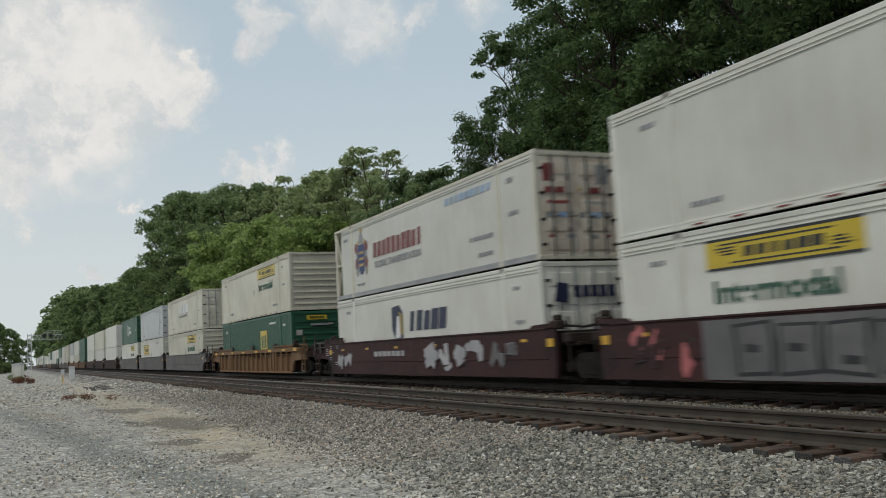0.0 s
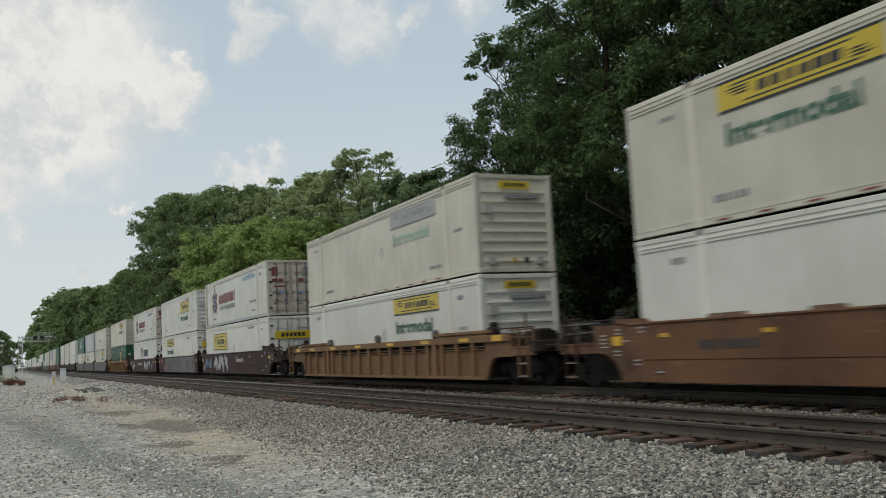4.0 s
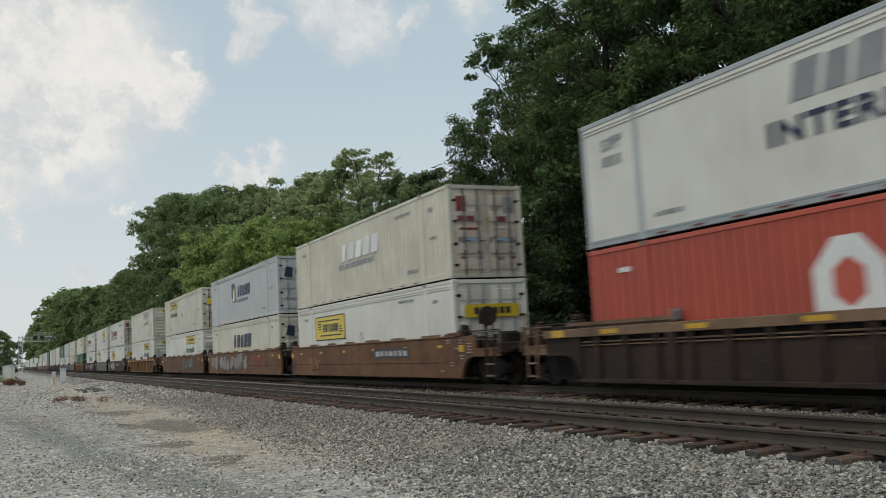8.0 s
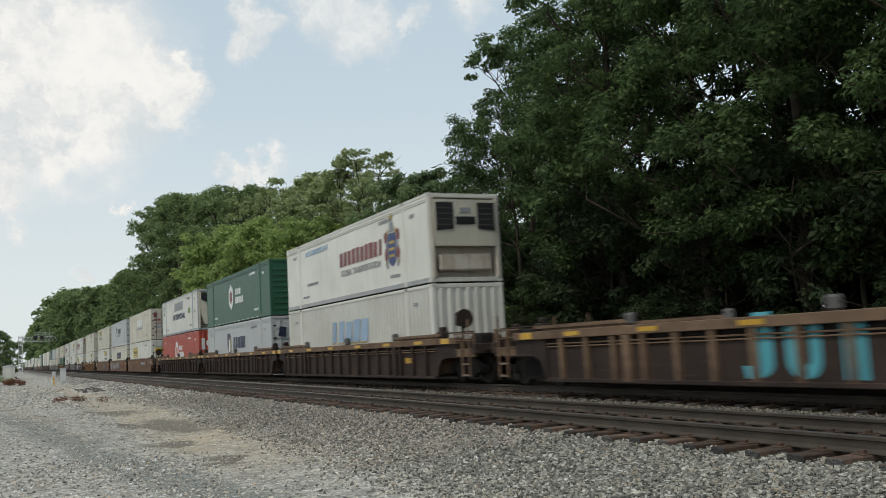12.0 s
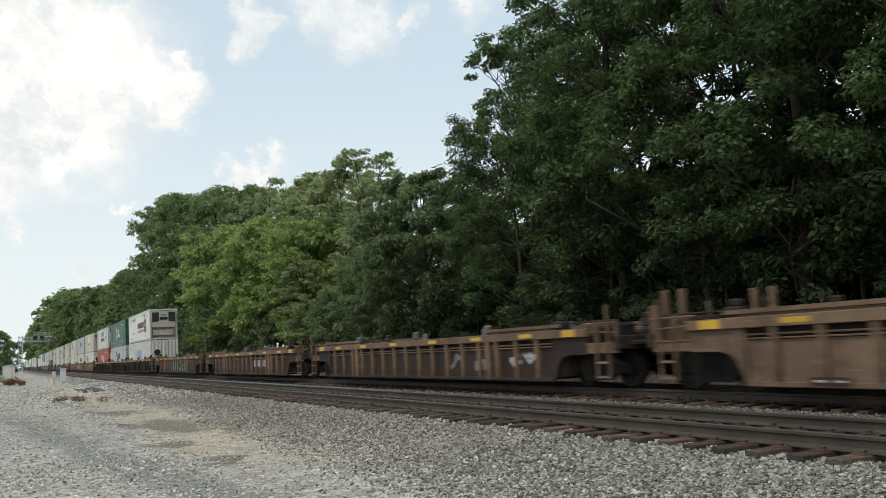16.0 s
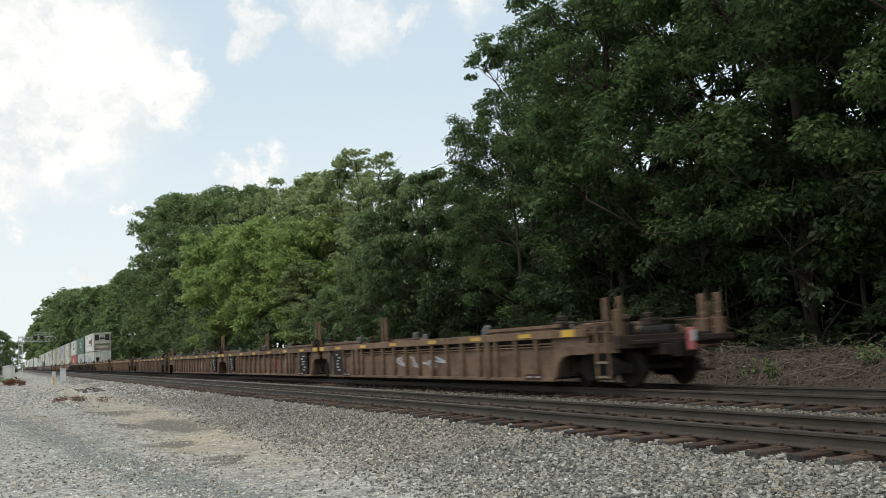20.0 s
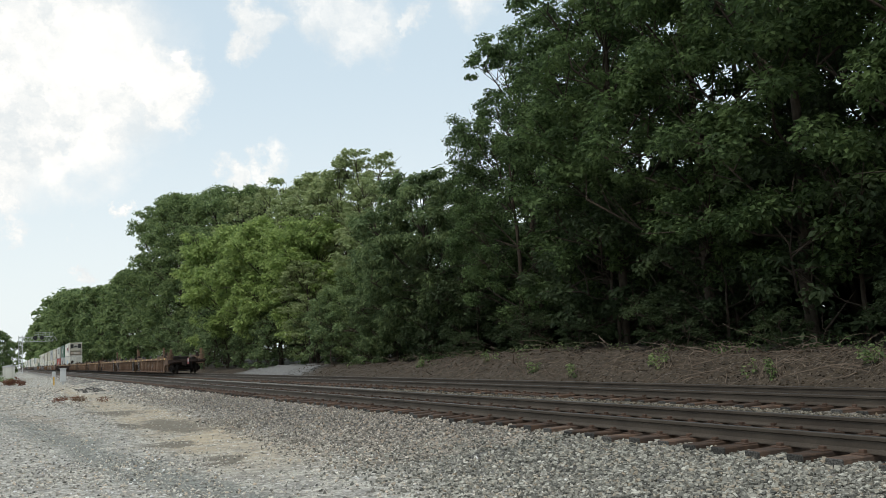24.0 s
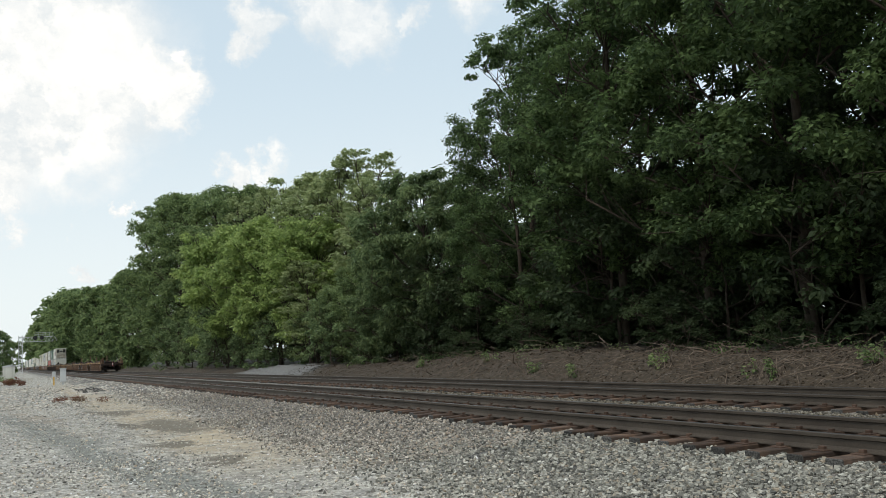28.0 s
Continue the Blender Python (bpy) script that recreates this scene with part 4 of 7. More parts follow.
def bar_word(ob, mat, y0, y1, z0, z1, emblem=True, edge=None, n=5, small=False):
    x = -HALF_W
    if edge:
        word_blocks(ob, y0 + 0.05, y1 + 0.05, z0 - 0.05, z1 - 0.05, n, edge, 0.16, 7, x, thick=0.003)
    word_blocks(ob, y0, y1, z0, z1, n, mat, 0.16, 7, x, "bold slanted lettering as plain blocks", thick=0.006)
    if small:
        word_blocks(ob, y0 + 0.2, y1 + 0.4, z0 - 0.32, z0 - 0.14, 10, M_GREYINK, 0, 8, x)
    if emblem:
        ym = y0 + 0.85
        em = part("emblem", Build().prism([(ym - 0.42, z0 - 0.22), (ym + 0.25, z0 - 0.30), (ym + 0.55, z0 + 0.1), (ym + 0.55, z1 + 0.22), (ym - 0.15, z1 + 0.28), (ym - 0.45, z1)], "x", x - 0.006, x), M_NAVY, ob, "dark emblem with pale and gold patches")
        part("emblem_patch", Build().prism([(ym - 0.2, z0 - 0.2), (ym + 0.25, z0 - 0.22), (ym + 0.05, z1 - 0.1), (ym - 0.2, z1 - 0.15)], "x", x - 0.010, x - 0.006), M_DECALWHITE, em)
        part("emblem_patch", Build().prism([(ym - 0.42, z0 - 0.1), (ym - 0.2, z0 - 0.1), (ym - 0.12, z1 + 0.05), (ym - 0.4, z1 - 0.05)], "x", x - 0.010, x - 0.006), M_GOLD, em)


def hex_mark(ob, cy, cz, field, ink, house=False):
    x, r = -HALF_W, 0.62
    if house:
        out = [(cy - 0.72, cz - 0.85), (cy + 0.72, cz - 0.85), (cy + 0.72, cz + 0.25), (cy + 0.25, cz + 0.75), (cy - 0.25, cz + 0.75), (cy - 0.72, cz + 0.25)]
    else:
        out = [(cy + r * 1.0 * math.sin(a), cz + r * 1.25 * math.cos(a)) for a in [i * math.pi / 3 for i in range(6)]]
    em = part("emblem", Build().prism(out, "x", x - 0.006, x), field, ob, "white six-sided emblem")
    inner = [(cy + 0.36 * math.sin(k * math.pi / 3), cz + 0.42 * math.cos(k * math.pi / 3)) for k in range(6)]
    part("emblem_core", Build().prism(inner, "x", x - 0.010, x - 0.005), ink, em, "red core")
    word_blocks(ob, cy - 1.1, cy - 2.5, cz + 0.06, cz + 0.42, 3, field, 0, 21, x, "white lettering as plain blocks")
    word_blocks(ob, cy - 1.1, cy - 3.1, cz - 0.46, cz - 0.08, 5, field, 0, 22, x)


def caps_mark(ob):
    x = -HALF_W
    part("lettering", text_mesh("INTERMODAL", 0.42, M_NAVY, "INTERMODAL", 1.12, 0.02), None, ob, "navy blue capital lettering", pose(x - 0.004, 2.45, 1.16) @ Matrix.Diagonal((1, 1.36, 1, 1)))
    word_blocks(ob, 1.9, -2.0, 1.82, 2.48, 6, M_GREYINK, 0.15, 31, x, "dark lettering as plain blocks")
    part("lettering", text_mesh("53FT", 0.26, M_GREYINK, "53FT", 1.0, 0.008), None, ob, "grey lettering", pose(x - 0.004, HALF_L - 0.75, 2.15))
    word_blocks(ob, HALF_L - 0.75, HALF_L - 1.5, 1.78, 2.0, 3, M_GREYINK, 0, 33, x)
    part("small_emblem", Build().prism([(-5.2, 1.42), (-4.3, 1.36), (-4.1, 1.55), (-4.4, 1.80), (-5.1, 1.78)], "x", x - 0.006, x), M_EMBLEMGREEN, ob, "small green emblem")


def square_mark(ob):
    x = -HALF_W
    em = part("emblem", decal(Build(), -3.3, -1.9, 0.95, 2.15, x - 0.006), M_YELLOW, ob, "yellow square emblem")
    word_blocks(em, -2.05, -3.15, 1.2, 1.9, 3, M_LETTER, 0, 41, x - 0.006)


M_PALEINK_GREEN = material("faded_green_lettering", (0.30, 0.42, 0.33), (0.34, 0.44, 0.36), 0.5, 0, 2, 50, 0.03)
M_EMBLEMGREEN = material("small_green_mark", (0.12, 0.24, 0.03), (0.14, 0.26, 0.04), 0.5, 0, 2, 50, 0.03)

MARKS = {"plate_front": lambda ob: plate_with_word(ob, 5.3, 1.65), "plate_rear": lambda ob: plate_with_word(ob, -1.65, -5.3), "plate_rear_big": lambda ob: plate_with_word(ob, -1.5, -5.2, 1.52, 2.40, 0.95, frame_w=1),
         "plate_pale": lambda ob: plate_with_word(ob, -1.7, -5.4, 2.1, 2.70, 1.52, pale=True), "plate_box": lambda ob: plate_with_word(ob, 5.5, 1.7, 1.40, 2.42, 0, frame_w=1),
         "crest": crest_word, "crest_back": lambda ob: crest_word(ob, True),
         "bars_navy": lambda ob: bar_word(ob, M_NAVY, 0.75, -2.3, 1.42, 2.08), "bars_navy_top": lambda ob: bar_word(ob, M_NAVY, 0.75, -2.3, 1.45, 2.06, small=True),
         "bars_plain": lambda ob: bar_word(ob, M_NAVY, 2.1, -2.3, 1.46, 2.18, False, M_GOLD), "bars_pale": lambda ob: bar_word(ob, M_DECALWHITE, 2.0, -2.2, 1.55, 2.2, False, M_PALEINK, small=True),
         "bars_blue": lambda ob: bar_word(ob, M_SKYBLUE, 2.05, -2.3, 1.25, 2.1, False, M_GOLD),
         "hex": lambda ob: hex_mark(ob, 0.85, 1.55, M_DECALWHITE, M_MAROON), "house": lambda ob: hex_mark(ob, 1.0, 1.60, M_DECALWHITE, M_RED, True),
         "caps": caps_mark, "square": square_mark}
# ---- well cars ----
def wheelset_mesh():
    def make():
        b = Build()
        b.tube((-0.95, 0, 0), (0.95, 0, 0), 0.075, sides=10)
        for s in (-1, 1):
            xi = s * 0.7525
            prof = [(0.46, -0.07), (0.46, -0.045), (0.425, -0.04), (0.42, 0.065), (0.36, 0.065), (0.34, 0.03), (0.14, 0.03), (0.12, 0.075), (0.0, 0.075)]
            sides = 22
            v, f = [], []
            for r, dx in prof:
                v += [(xi + s * dx, r * math.cos(i * math.tau / sides), r * math.sin(i * math.tau / sides)) for i in range(sides)]
            for k in range(len(prof) - 1):
                f += [(k * sides + i, k * sides + (i + 1) % sides, (k + 1) * sides + (i + 1) % sides, (k + 1) * sides + i) for i in range(sides)]
            f.append(tuple(range(sides)))
            b.faces(v, f)
            for i in range(5):
                a = i * math.tau / 5
                b.tube((xi + s * 0.028, 0.24 * math.cos(a), 0.24 * math.sin(a)), (xi + s * 0.038, 0.24 * math.cos(a), 0.24 * math.sin(a)), 0.045, sides=8)
        return b.mesh("wheelset", M_WHEEL)
    return shared("wheelset", make)


def truck(parent, y, spin):
    """A two-axle bogie with cast side frames."""
    tr = part("bogie", shared("bolster", lambda: Build().box(-0.95, 0.95, -0.2, 0.2, 0.42, 0.75, 0.03).box(-0.3, 0.3, -0.35, 0.35, 0.6, 0.95, 0.05).mesh("bogie", M_DARKSTEEL)), None, parent, "dark cast steel bogie", pose(0, y, 0))

    def frame_mesh():
        b = Build()
        out = [(-1.12, 0.36), (-1.12, 0.56), (-0.72, 0.64), (-0.42, 0.80), (0.42, 0.80), (0.72, 0.64), (1.12, 0.56), (1.12, 0.36), (0.70, 0.40), (0.45, 0.20), (-0.45, 0.20), (-0.70, 0.40)]
        b.prism(out, "x", -0.07, 0.07)
        for i in range(3):
            b.tube((-0.04, -0.2 + i * 0.2, 0.30), (-0.04, -0.2 + i * 0.2, 0.66), 0.085, sides=10)
        for s in (-1, 1):
            b.tube((-0.13, s * 0.865, 0.46), (0.08, s * 0.865, 0.46), 0.13, sides=12)
        return b.mesh("side_frame", M_DARKSTEEL)
    for s in (-1, 1):
        part("side_frame", shared("sideframe", frame_mesh), None, tr, "", pose(s * 1.0, 0, 0, 0, 0, 0 if s < 0 else 180))
    for a in (-0.865, 0.865):
        ws = part("wheelset", wheelset_mesh(), None, tr, "steel wheels with worn bright treads", pose(0, a, 0.46))
        if spin:
            spinning.append((ws, a))
    return tr


PLAIN_STEEL = (M_BROWNCAR, M_MAROONCAR, M_GREYCAR)


def end_outline(s, plain, coupled):
    """The side plate beyond the well, cut away in an arch over the bogie."""
    if not coupled:
        low = [(8.45, 0.20), (8.74, 0.20), (8.80, 0.5), (8.80, 1.40), (8.45, 1.42)] if plain else [(8.45, 0.26), (8.56, 0.42), (8.70, 0.74), (8.90, 0.88), (9.45, 0.92), (9.45, 1.215), (8.45, 1.215)]
    elif plain:
        low = [(8.45, 0.20), (8.66, 0.20), (8.74, 0.40), (8.84, 0.56), (9.00, 0.70), (9.22, 0.80), (9.62, 0.84), (9.62, 1.44), (8.45, 1.42)]
    else:
        low = [(8.45, 0.26), (8.52, 0.26), (8.60, 0.46), (8.70, 0.62), (8.86, 0.74), (9.10, 0.80), (9.92, 0.80), (9.92, 1.215), (8.45, 1.215)]
    return [(s * u, v) for u, v in low]


def end_gear(car, y, s, steel, coupled, posts, brake, infill):
    """Platform, steps, rails and coupler at the end y; s: 1 front, -1 rear."""
    yo = 11.25 if coupled else 9.35
    E = lambda n, k, mk, lab="", at=None: part(n, shared((k, steel.name, infill.name, s, coupled), mk), None, car, lab, at)
    E("end_platform", "endplat", lambda: Build().box(-1.15, 1.15, s * 8.45, s * yo, 0.98, 1.08, 0.02).box(-0.4, 0.4, s * 8.45, s * (yo + 0.1), 0.72, 0.98, 0.02).mesh("end_platform", M_TANDARK))
    E("bulkhead", "bulk", lambda: Build().box(-1.3, 1.3, s * 8.30, s * 8.42, 0.3, 1.30, 0.02).box(-1.3, 1.3, s * 8.25, s * 8.52, 1.24, 1.36, 0.02).mesh("bulkhead", M_DARKSTEEL if steel in PLAIN_STEEL else (M_TANDARK if steel is not M_TAN else steel)))
    for sx in (-1, 1):
        E("end_sill", "esill%d" % sx, lambda: Build().prism(end_outline(s, steel in PLAIN_STEEL, coupled), "x", sx * 1.45, sx * 1.34).mesh("end_sill", infill))
        if steel not in PLAIN_STEEL:
            E("end_patch", "epatch%d" % sx, lambda: Build().box(sx * 1.526, sx * 1.5, s * 9.0, s * 9.55, 1.23, 1.39).mesh("end_patch", M_ORANGE), "yellow patch at the end of the chord")
        else:
            E("end_patch", "epatch%d" % sx, lambda: Build().box(sx * 1.472, sx * 1.44, s * (8.62 if coupled else 8.44), s * (8.92 if coupled else 8.72), 0.98, 1.18).mesh("end_patch", M_ORANGE), "yellow reflector at the end of the side")
        E("bracket", "brk%d" % sx, lambda: Build().box(sx * 1.18, sx * 1.46, s * 8.55, s * 8.95, 1.40, 1.62, 0.04).box(sx * 1.2, sx * 1.4, s * 8.62, s * 8.86, 1.6, 1.76, 0.04).mesh("bracket", M_TANDARK))
    if coupled:
        E("coupler", "coup", lambda: Build().box(-0.14, 0.14, s * 10.9, s * 11.55, 0.72, 0.98, 0.04).prism([(-0.22, s * 11.4), (0.24, s * 11.4), (0.30, s * 11.66), (0.05, s * 11.60), (-0.2, s * 11.66)], "z", 0.68, 1.0).mesh("coupler", M_DARKSTEEL), "dark steel coupler")
        plain = steel in PLAIN_STEEL
        a0 = 9.62 if plain else 9.92
        for sx in (-1, 1):
            if not plain:
                E("chord_tip", "ctip%d" % sx, lambda: Build().box(sx * 1.34, sx * 1.515, s * 9.5, s * 9.92, 1.21, 1.405, 0.012).mesh("chord_tip", steel))
            E("platform_edge", "pedge%d" % sx, lambda: Build().box(sx * 1.38, sx * 1.45, s * a0, s * 11.06, 0.82, 1.04, 0.01).box(sx * 1.36, sx * 1.47, s * a0, s * 11.06, 1.02, 1.06).mesh("platform_edge", steel))
            E("hand_rail", "hrail%d" % sx, lambda: Build().tube((sx * 1.43, s * a0, 1.31), (sx * 1.43, s * 11.0, 1.28), 0.018, sides=6).tube((sx * 1.43, s * (a0 - 0.2), 1.50), (sx * 1.43, s * 11.0, 1.50), 0.02, sides=6)
              .box(sx * 1.40, sx * 1.46, s * 10.98, s * 11.05, 1.04, 1.56).box(sx * 1.40, sx * 1.46, s * 10.28, s * 10.35, 1.04, 1.54).mesh("hand_rail", M_GREYCAR if plain else steel), "worn steel hand rail")
            for sz in (0.28, 0.60):
                E("step", "step%d" % sx, lambda: Build().box(sx * 1.42, sx * 1.52, s * 10.33, s * 10.76, 0.0, 0.03).mesh("step", M_TWIG), "worn bare step", pose(0, 0, sz))
            if steel is M_MAROONCAR:
                for ly in (7.5, 8.15, 8.75, 9.35):
                    E("lug", "lug%d" % sx, lambda: Build().prism([(-0.17, 1.44), (0.17, 1.44), (0.10, 1.66), (-0.10, 1.66)], "x", sx * 1.47, sx * 1.36).mesh("lug", M_TANDARK), "dark guide lug", pose(0, s * ly, 0))
            if plain:
                E("stencil_mark", "stenc%d" % sx, lambda: stencil_rows(s, sx), "rows of pale stencil marks")
        E("brake_rigging", "rigging", lambda: Build().tube((-0.7, s * 8.7, 0.72), (-0.7, s * 10.9, 0.80), 0.035, sides=6).tube((-1.25, s * 8.6, 0.90), (-0.9, s * 10.8, 0.86), 0.028, sides=6).box(-1.25, -0.85, s * 9.0, s * 9.35, 1.06, 1.40, 0.05)
          .tube((-1.1, s * 9.5, 1.2), (-1.1, s * 10.2, 1.2), 0.12, sides=10).box(-0.4, 0.5, s * 8.8, s * 9.2, 1.08, 1.46, 0.05).tube((0.2, s * 11.5, 0.8), (0.45, s * 11.62, 0.35), 0.03, sides=6).mesh("brake_rigging", M_DARKSTEEL), "sooty brake rods and air hose")
        E("end_beam", "ebeam", lambda: Build().box(-1.5, 1.5, s * 10.95, s * 11.15, 0.90, 1.20, 0.02).box(0.9, 1.5, s * 11.1, s * 11.55, 1.0, 1.14, 0.02).mesh("end_beam", M_TANDARK))
        for sx in (-1, 1):
            E("ladder", "ladder%d" % sx, lambda: Build().box(sx * 1.5, sx * 1.46, s * 10.75, s * 10.80, 0.25, 1.9).box(sx * 1.5, sx * 1.46, s * 10.30, s * 10.35, 0.25, 1.4)
              .box(sx * 1.49, sx * 1.46, s * 10.3, s * 10.8, 0.30, 0.33).box(sx * 1.49, sx * 1.46, s * 10.3, s * 10.8, 0.62, 0.65).mesh("ladder", M_TANDARK if steel in PLAIN_STEEL else steel))
            E("grab_rail", "grab%d" % sx, lambda: Build().tube((sx * 1.35, s * 8.9, 1.55), (sx * 1.35, s * 10.8, 1.55), 0.02, sides=6).tube((sx * 1.35, s * 10.8, 1.55), (sx * 1.35, s * 10.8, 1.1), 0.02, sides=6)
              .tube((sx * 1.35, s * 9.9, 1.55), (sx * 1.35, s * 9.9, 1.1), 0.02, sides=6).mesh("grab_rail", M_TANDARK))
        E("brake_valve", "brake", lambda: Build().box(-0.95, -0.45, s * 10.0, s * 10.5, 1.08, 1.5, 0.06).mesh("brake_valve", M_DARKSTEEL), "sooty air brake valve")
        E("air_tank", "airtank", lambda: Build().tube((0.7, s * 9.3, 1.25), (0.7, s * 10.4, 1.25), 0.16, sides=12).mesh("air_tank", M_DARKSTEEL))
    else:
        E("link", "link", lambda: Build().box(-0.45, 0.45, s * 9.2, s * 9.75, 0.68, 1.12, 0.06).box(-1.35, 1.35, s * 8.95, s * 9.30, 1.06, 1.30, 0.03).mesh("link", M_TANDARK))
        for k, (pa, pb, pr) in enumerate((((-1.2, s * 8.6, 1.5), (-1.2, s * 9.72, 1.42), 0.03), ((0.9, s * 8.6, 1.3), (0.9, s * 9.72, 1.3), 0.05), ((-1.3, s * 9.2, 0.5), (-1.3, s * 9.2, 1.7), 0.03))):
            E("pipe", "pipe%d" % k, lambda: Build().tube(pa, pb, pr, sides=6).mesh("pipe", M_DARKSTEEL))
    if brake:
        E("brake_wheel", "bwheel", lambda: Build().tube((-0.8, s * 9.1, 1.1), (-0.8, s * 9.1, 2.05), 0.05, sides=8).box(-0.98, -0.62, s * 8.95, s * 9.2, 1.75, 2.2, 0.05)
          .tube((-0.8, s * 9.25, 1.98), (-0.8, s * 9.30, 1.98), 0.29, sides=18).mesh("brake_wheel", M_TANDARK), "rusty hand brake wheel")
    if posts and coupled:
        E("corner_upright", "cup", lambda: Build().box(-1.42, -1.28, s * 10.92, s * 11.10, 1.04, 1.78, 0.02).box(-1.40, -1.05, s * 10.95, s * 11.05, 1.55, 1.66, 0.02).mesh("corner_upright", steel), "tan corner upright")
    if posts:
        # 1: both sides, 2: the near side alone, 3: the far side alone
        y0, top = (10.35, 2.07) if coupled else (8.62, 2.50)
        for sx in {1: (-1, 1), 2: (-1,), 3: (1,)}[posts]:
            for d in (0.0, 0.52 if coupled else 0.40):
                E("guide_post", "gpost%d" % sx, lambda: Build().box(sx * 1.11, sx * 1.23, -0.052, 0.052, 1.05, top, 0.015).box(sx * 1.07, sx * 1.27, -0.10, 0.10, 1.05, 1.5, 0.02).mesh("guide_post", steel), "tall tan guide post", pose(0, s * (y0 + d + ((0.55 if s < 0 else -0.12) if coupled and sx > 0 else 0.0)), 0))


def well_car(y, style, steel, front, rear, label, near=True, posts=(0, 0), brake=False, spin=False, dark=None, stake=None):
    """One well unit. front, rear: 'C' coupled end with its own bogie, 'A' shares the bogie of the next unit. style: ribbed or plain."""
    car = thing("well_car", label, "rail car", group="well cars of the train")
    ride(car, y, 0.0)
    infill = dark or steel
    ribs = stake or steel
    K = (steel.name, infill.name, style, ribs.name)
    P = lambda n, k, mk, lab="", at=None: part(n, shared((k,) + K, mk), None, car, lab, at)
    for sx in (-1, 1):
        turn = pose(0, 0, 0, 0, 0, 0 if sx < 0 else 180)
        if style == "ribbed":
            P("side_wall", "wall", lambda: Build().box(-1.40, -1.36, -8.45, 8.45, 0.20, 0.99).mesh("side_wall", infill), "", turn)
            # dark sheet added behind the slot to stand for the shade inside
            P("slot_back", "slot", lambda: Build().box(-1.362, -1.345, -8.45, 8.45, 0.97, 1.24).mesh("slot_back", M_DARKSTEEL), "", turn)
            P("top_chord", "chord", lambda: Build().box(-1.52, -1.34, -9.5, 9.5, 1.21, 1.41, 0.012).mesh("top_chord", steel), "", turn)
            P("bottom_sill", "bsill", lambda: Build().box(-1.50, -1.36, -8.45, 8.45, 0.17, 0.26, 0.012).mesh("bottom_sill", infill), "", turn)
            if near:
                P("side_rod", "rod", lambda: Build().tube((-1.43, -8.4, 1.09), (-1.43, 8.4, 1.09), 0.020, sides=6).tube((-1.43, -8.4, 1.015), (-1.43, 8.4, 1.015), 0.016, sides=6).mesh("side_rod", steel), "", turn)
            for i in range(16):
                P("stake", "stake", lambda: Build().box(-1.505, -1.39, -0.065, 0.065, 0.24, 1.22, 0.012).mesh("stake", ribs), "", turn @ pose(0, -7.75 + i * 1.033, 0))
            for e in (-1, 1):
                P("chord_cap", "ccap%d" % e, lambda: Build().prism([(e * 5.3, 1.47), (e * 8.9, 1.47), (e * 8.9, 1.55), (e * 5.4, 1.55)], "x", -1.50, -1.34).box(-1.44, -1.36, e * 5.3, e * 8.9, 1.40, 1.48).mesh("chord_cap", steel), "", turn)
            for wz in (-5.2, 5.2):
                P("wide_stake", "wstake", lambda: Build().box(-1.515, -1.39, -0.13, 0.13, 0.20, 1.22, 0.015).mesh("wide_stake", ribs), "", turn @ pose(0, wz, 0))
            for g in (-5.1, -0.2, 5.1):
                P("guide", "guide", lambda: Build().box(-1.46, -1.30, -0.13, 0.13, 1.405, 1.68, 0.05).mesh("guide", M_GREYCAR), "", turn @ pose(0, g, 0))
        else:
            P("side_wall", "wall", lambda: Build().box(-1.46, -1.36, -8.45, 8.45, 0.66, 1.42, 0.012).box(-1.445, -1.36, -8.45, 8.45, 0.20, 0.67, 0.012).mesh("side_wall", steel), "", turn)
            P("top_flange", "flange", lambda: Build().box(-1.49, -1.34, -8.45, 8.45, 1.40, 1.45, 0.012).mesh("top_flange", steel), "", turn)
            if near and steel is M_BROWNCAR:
                for gy, gl in ((-6.6, 0.62), (-3.9, 0.55), (-1.5, 0.62), (0.9, 0.42), (3.1, 0.36), (5.4, 0.5)):
                    P("guide", "guide%d" % int(gl * 100), lambda: Build().prism([(-gl, 1.447), (gl, 1.447), (gl - 0.05, 1.52), (-gl + 0.05, 1.52)], "x", -1.48, -1.37).mesh("guide", M_TAN), "tan rounded loading guide", turn @ pose(0, gy, 0))
            for e in (-1, 1):
                P("end_flange", "eflange%d" % e, lambda: Build().prism([(e * 7.6, 1.447), (e * 8.75, 1.447), (e * 8.75, 1.56), (e * 7.8, 1.53)], "x", -1.48, -1.40).mesh("end_flange", steel), "", turn)
        if near:
            for i, ry in enumerate((-7.3, -4.6, -1.7, 1.5, 4.4, 7.2)):
                P("reflector", "refl", lambda: Build().box(-1.527 if style == "ribbed" else -1.466, -1.40, -0.3 if style == "ribbed" else -0.14, 0.3 if style == "ribbed" else 0.14, 1.26 if style == "ribbed" else 1.12, 1.36 if style == "ribbed" else 1.20).mesh("reflector", M_ORANGE), "yellow reflector strip", turn @ pose(0, ry, 0))
    P("well_floor", "wfloor", lambda: Build().box(-1.36, 1.36, -8.45, 8.45, 0.22, 0.27).mesh("well_floor", M_DARKSTEEL))
    for s, kind, ps in ((1, front, posts[0]), (-1, rear, posts[1])):
        end_gear(car, y, s, steel, kind == "C", ps, brake and s < 0, infill)
        if kind == "C":
            truck(car, s * 9.75, spin)
        elif s > 0:
            truck(car, 9.75, spin)
    return car


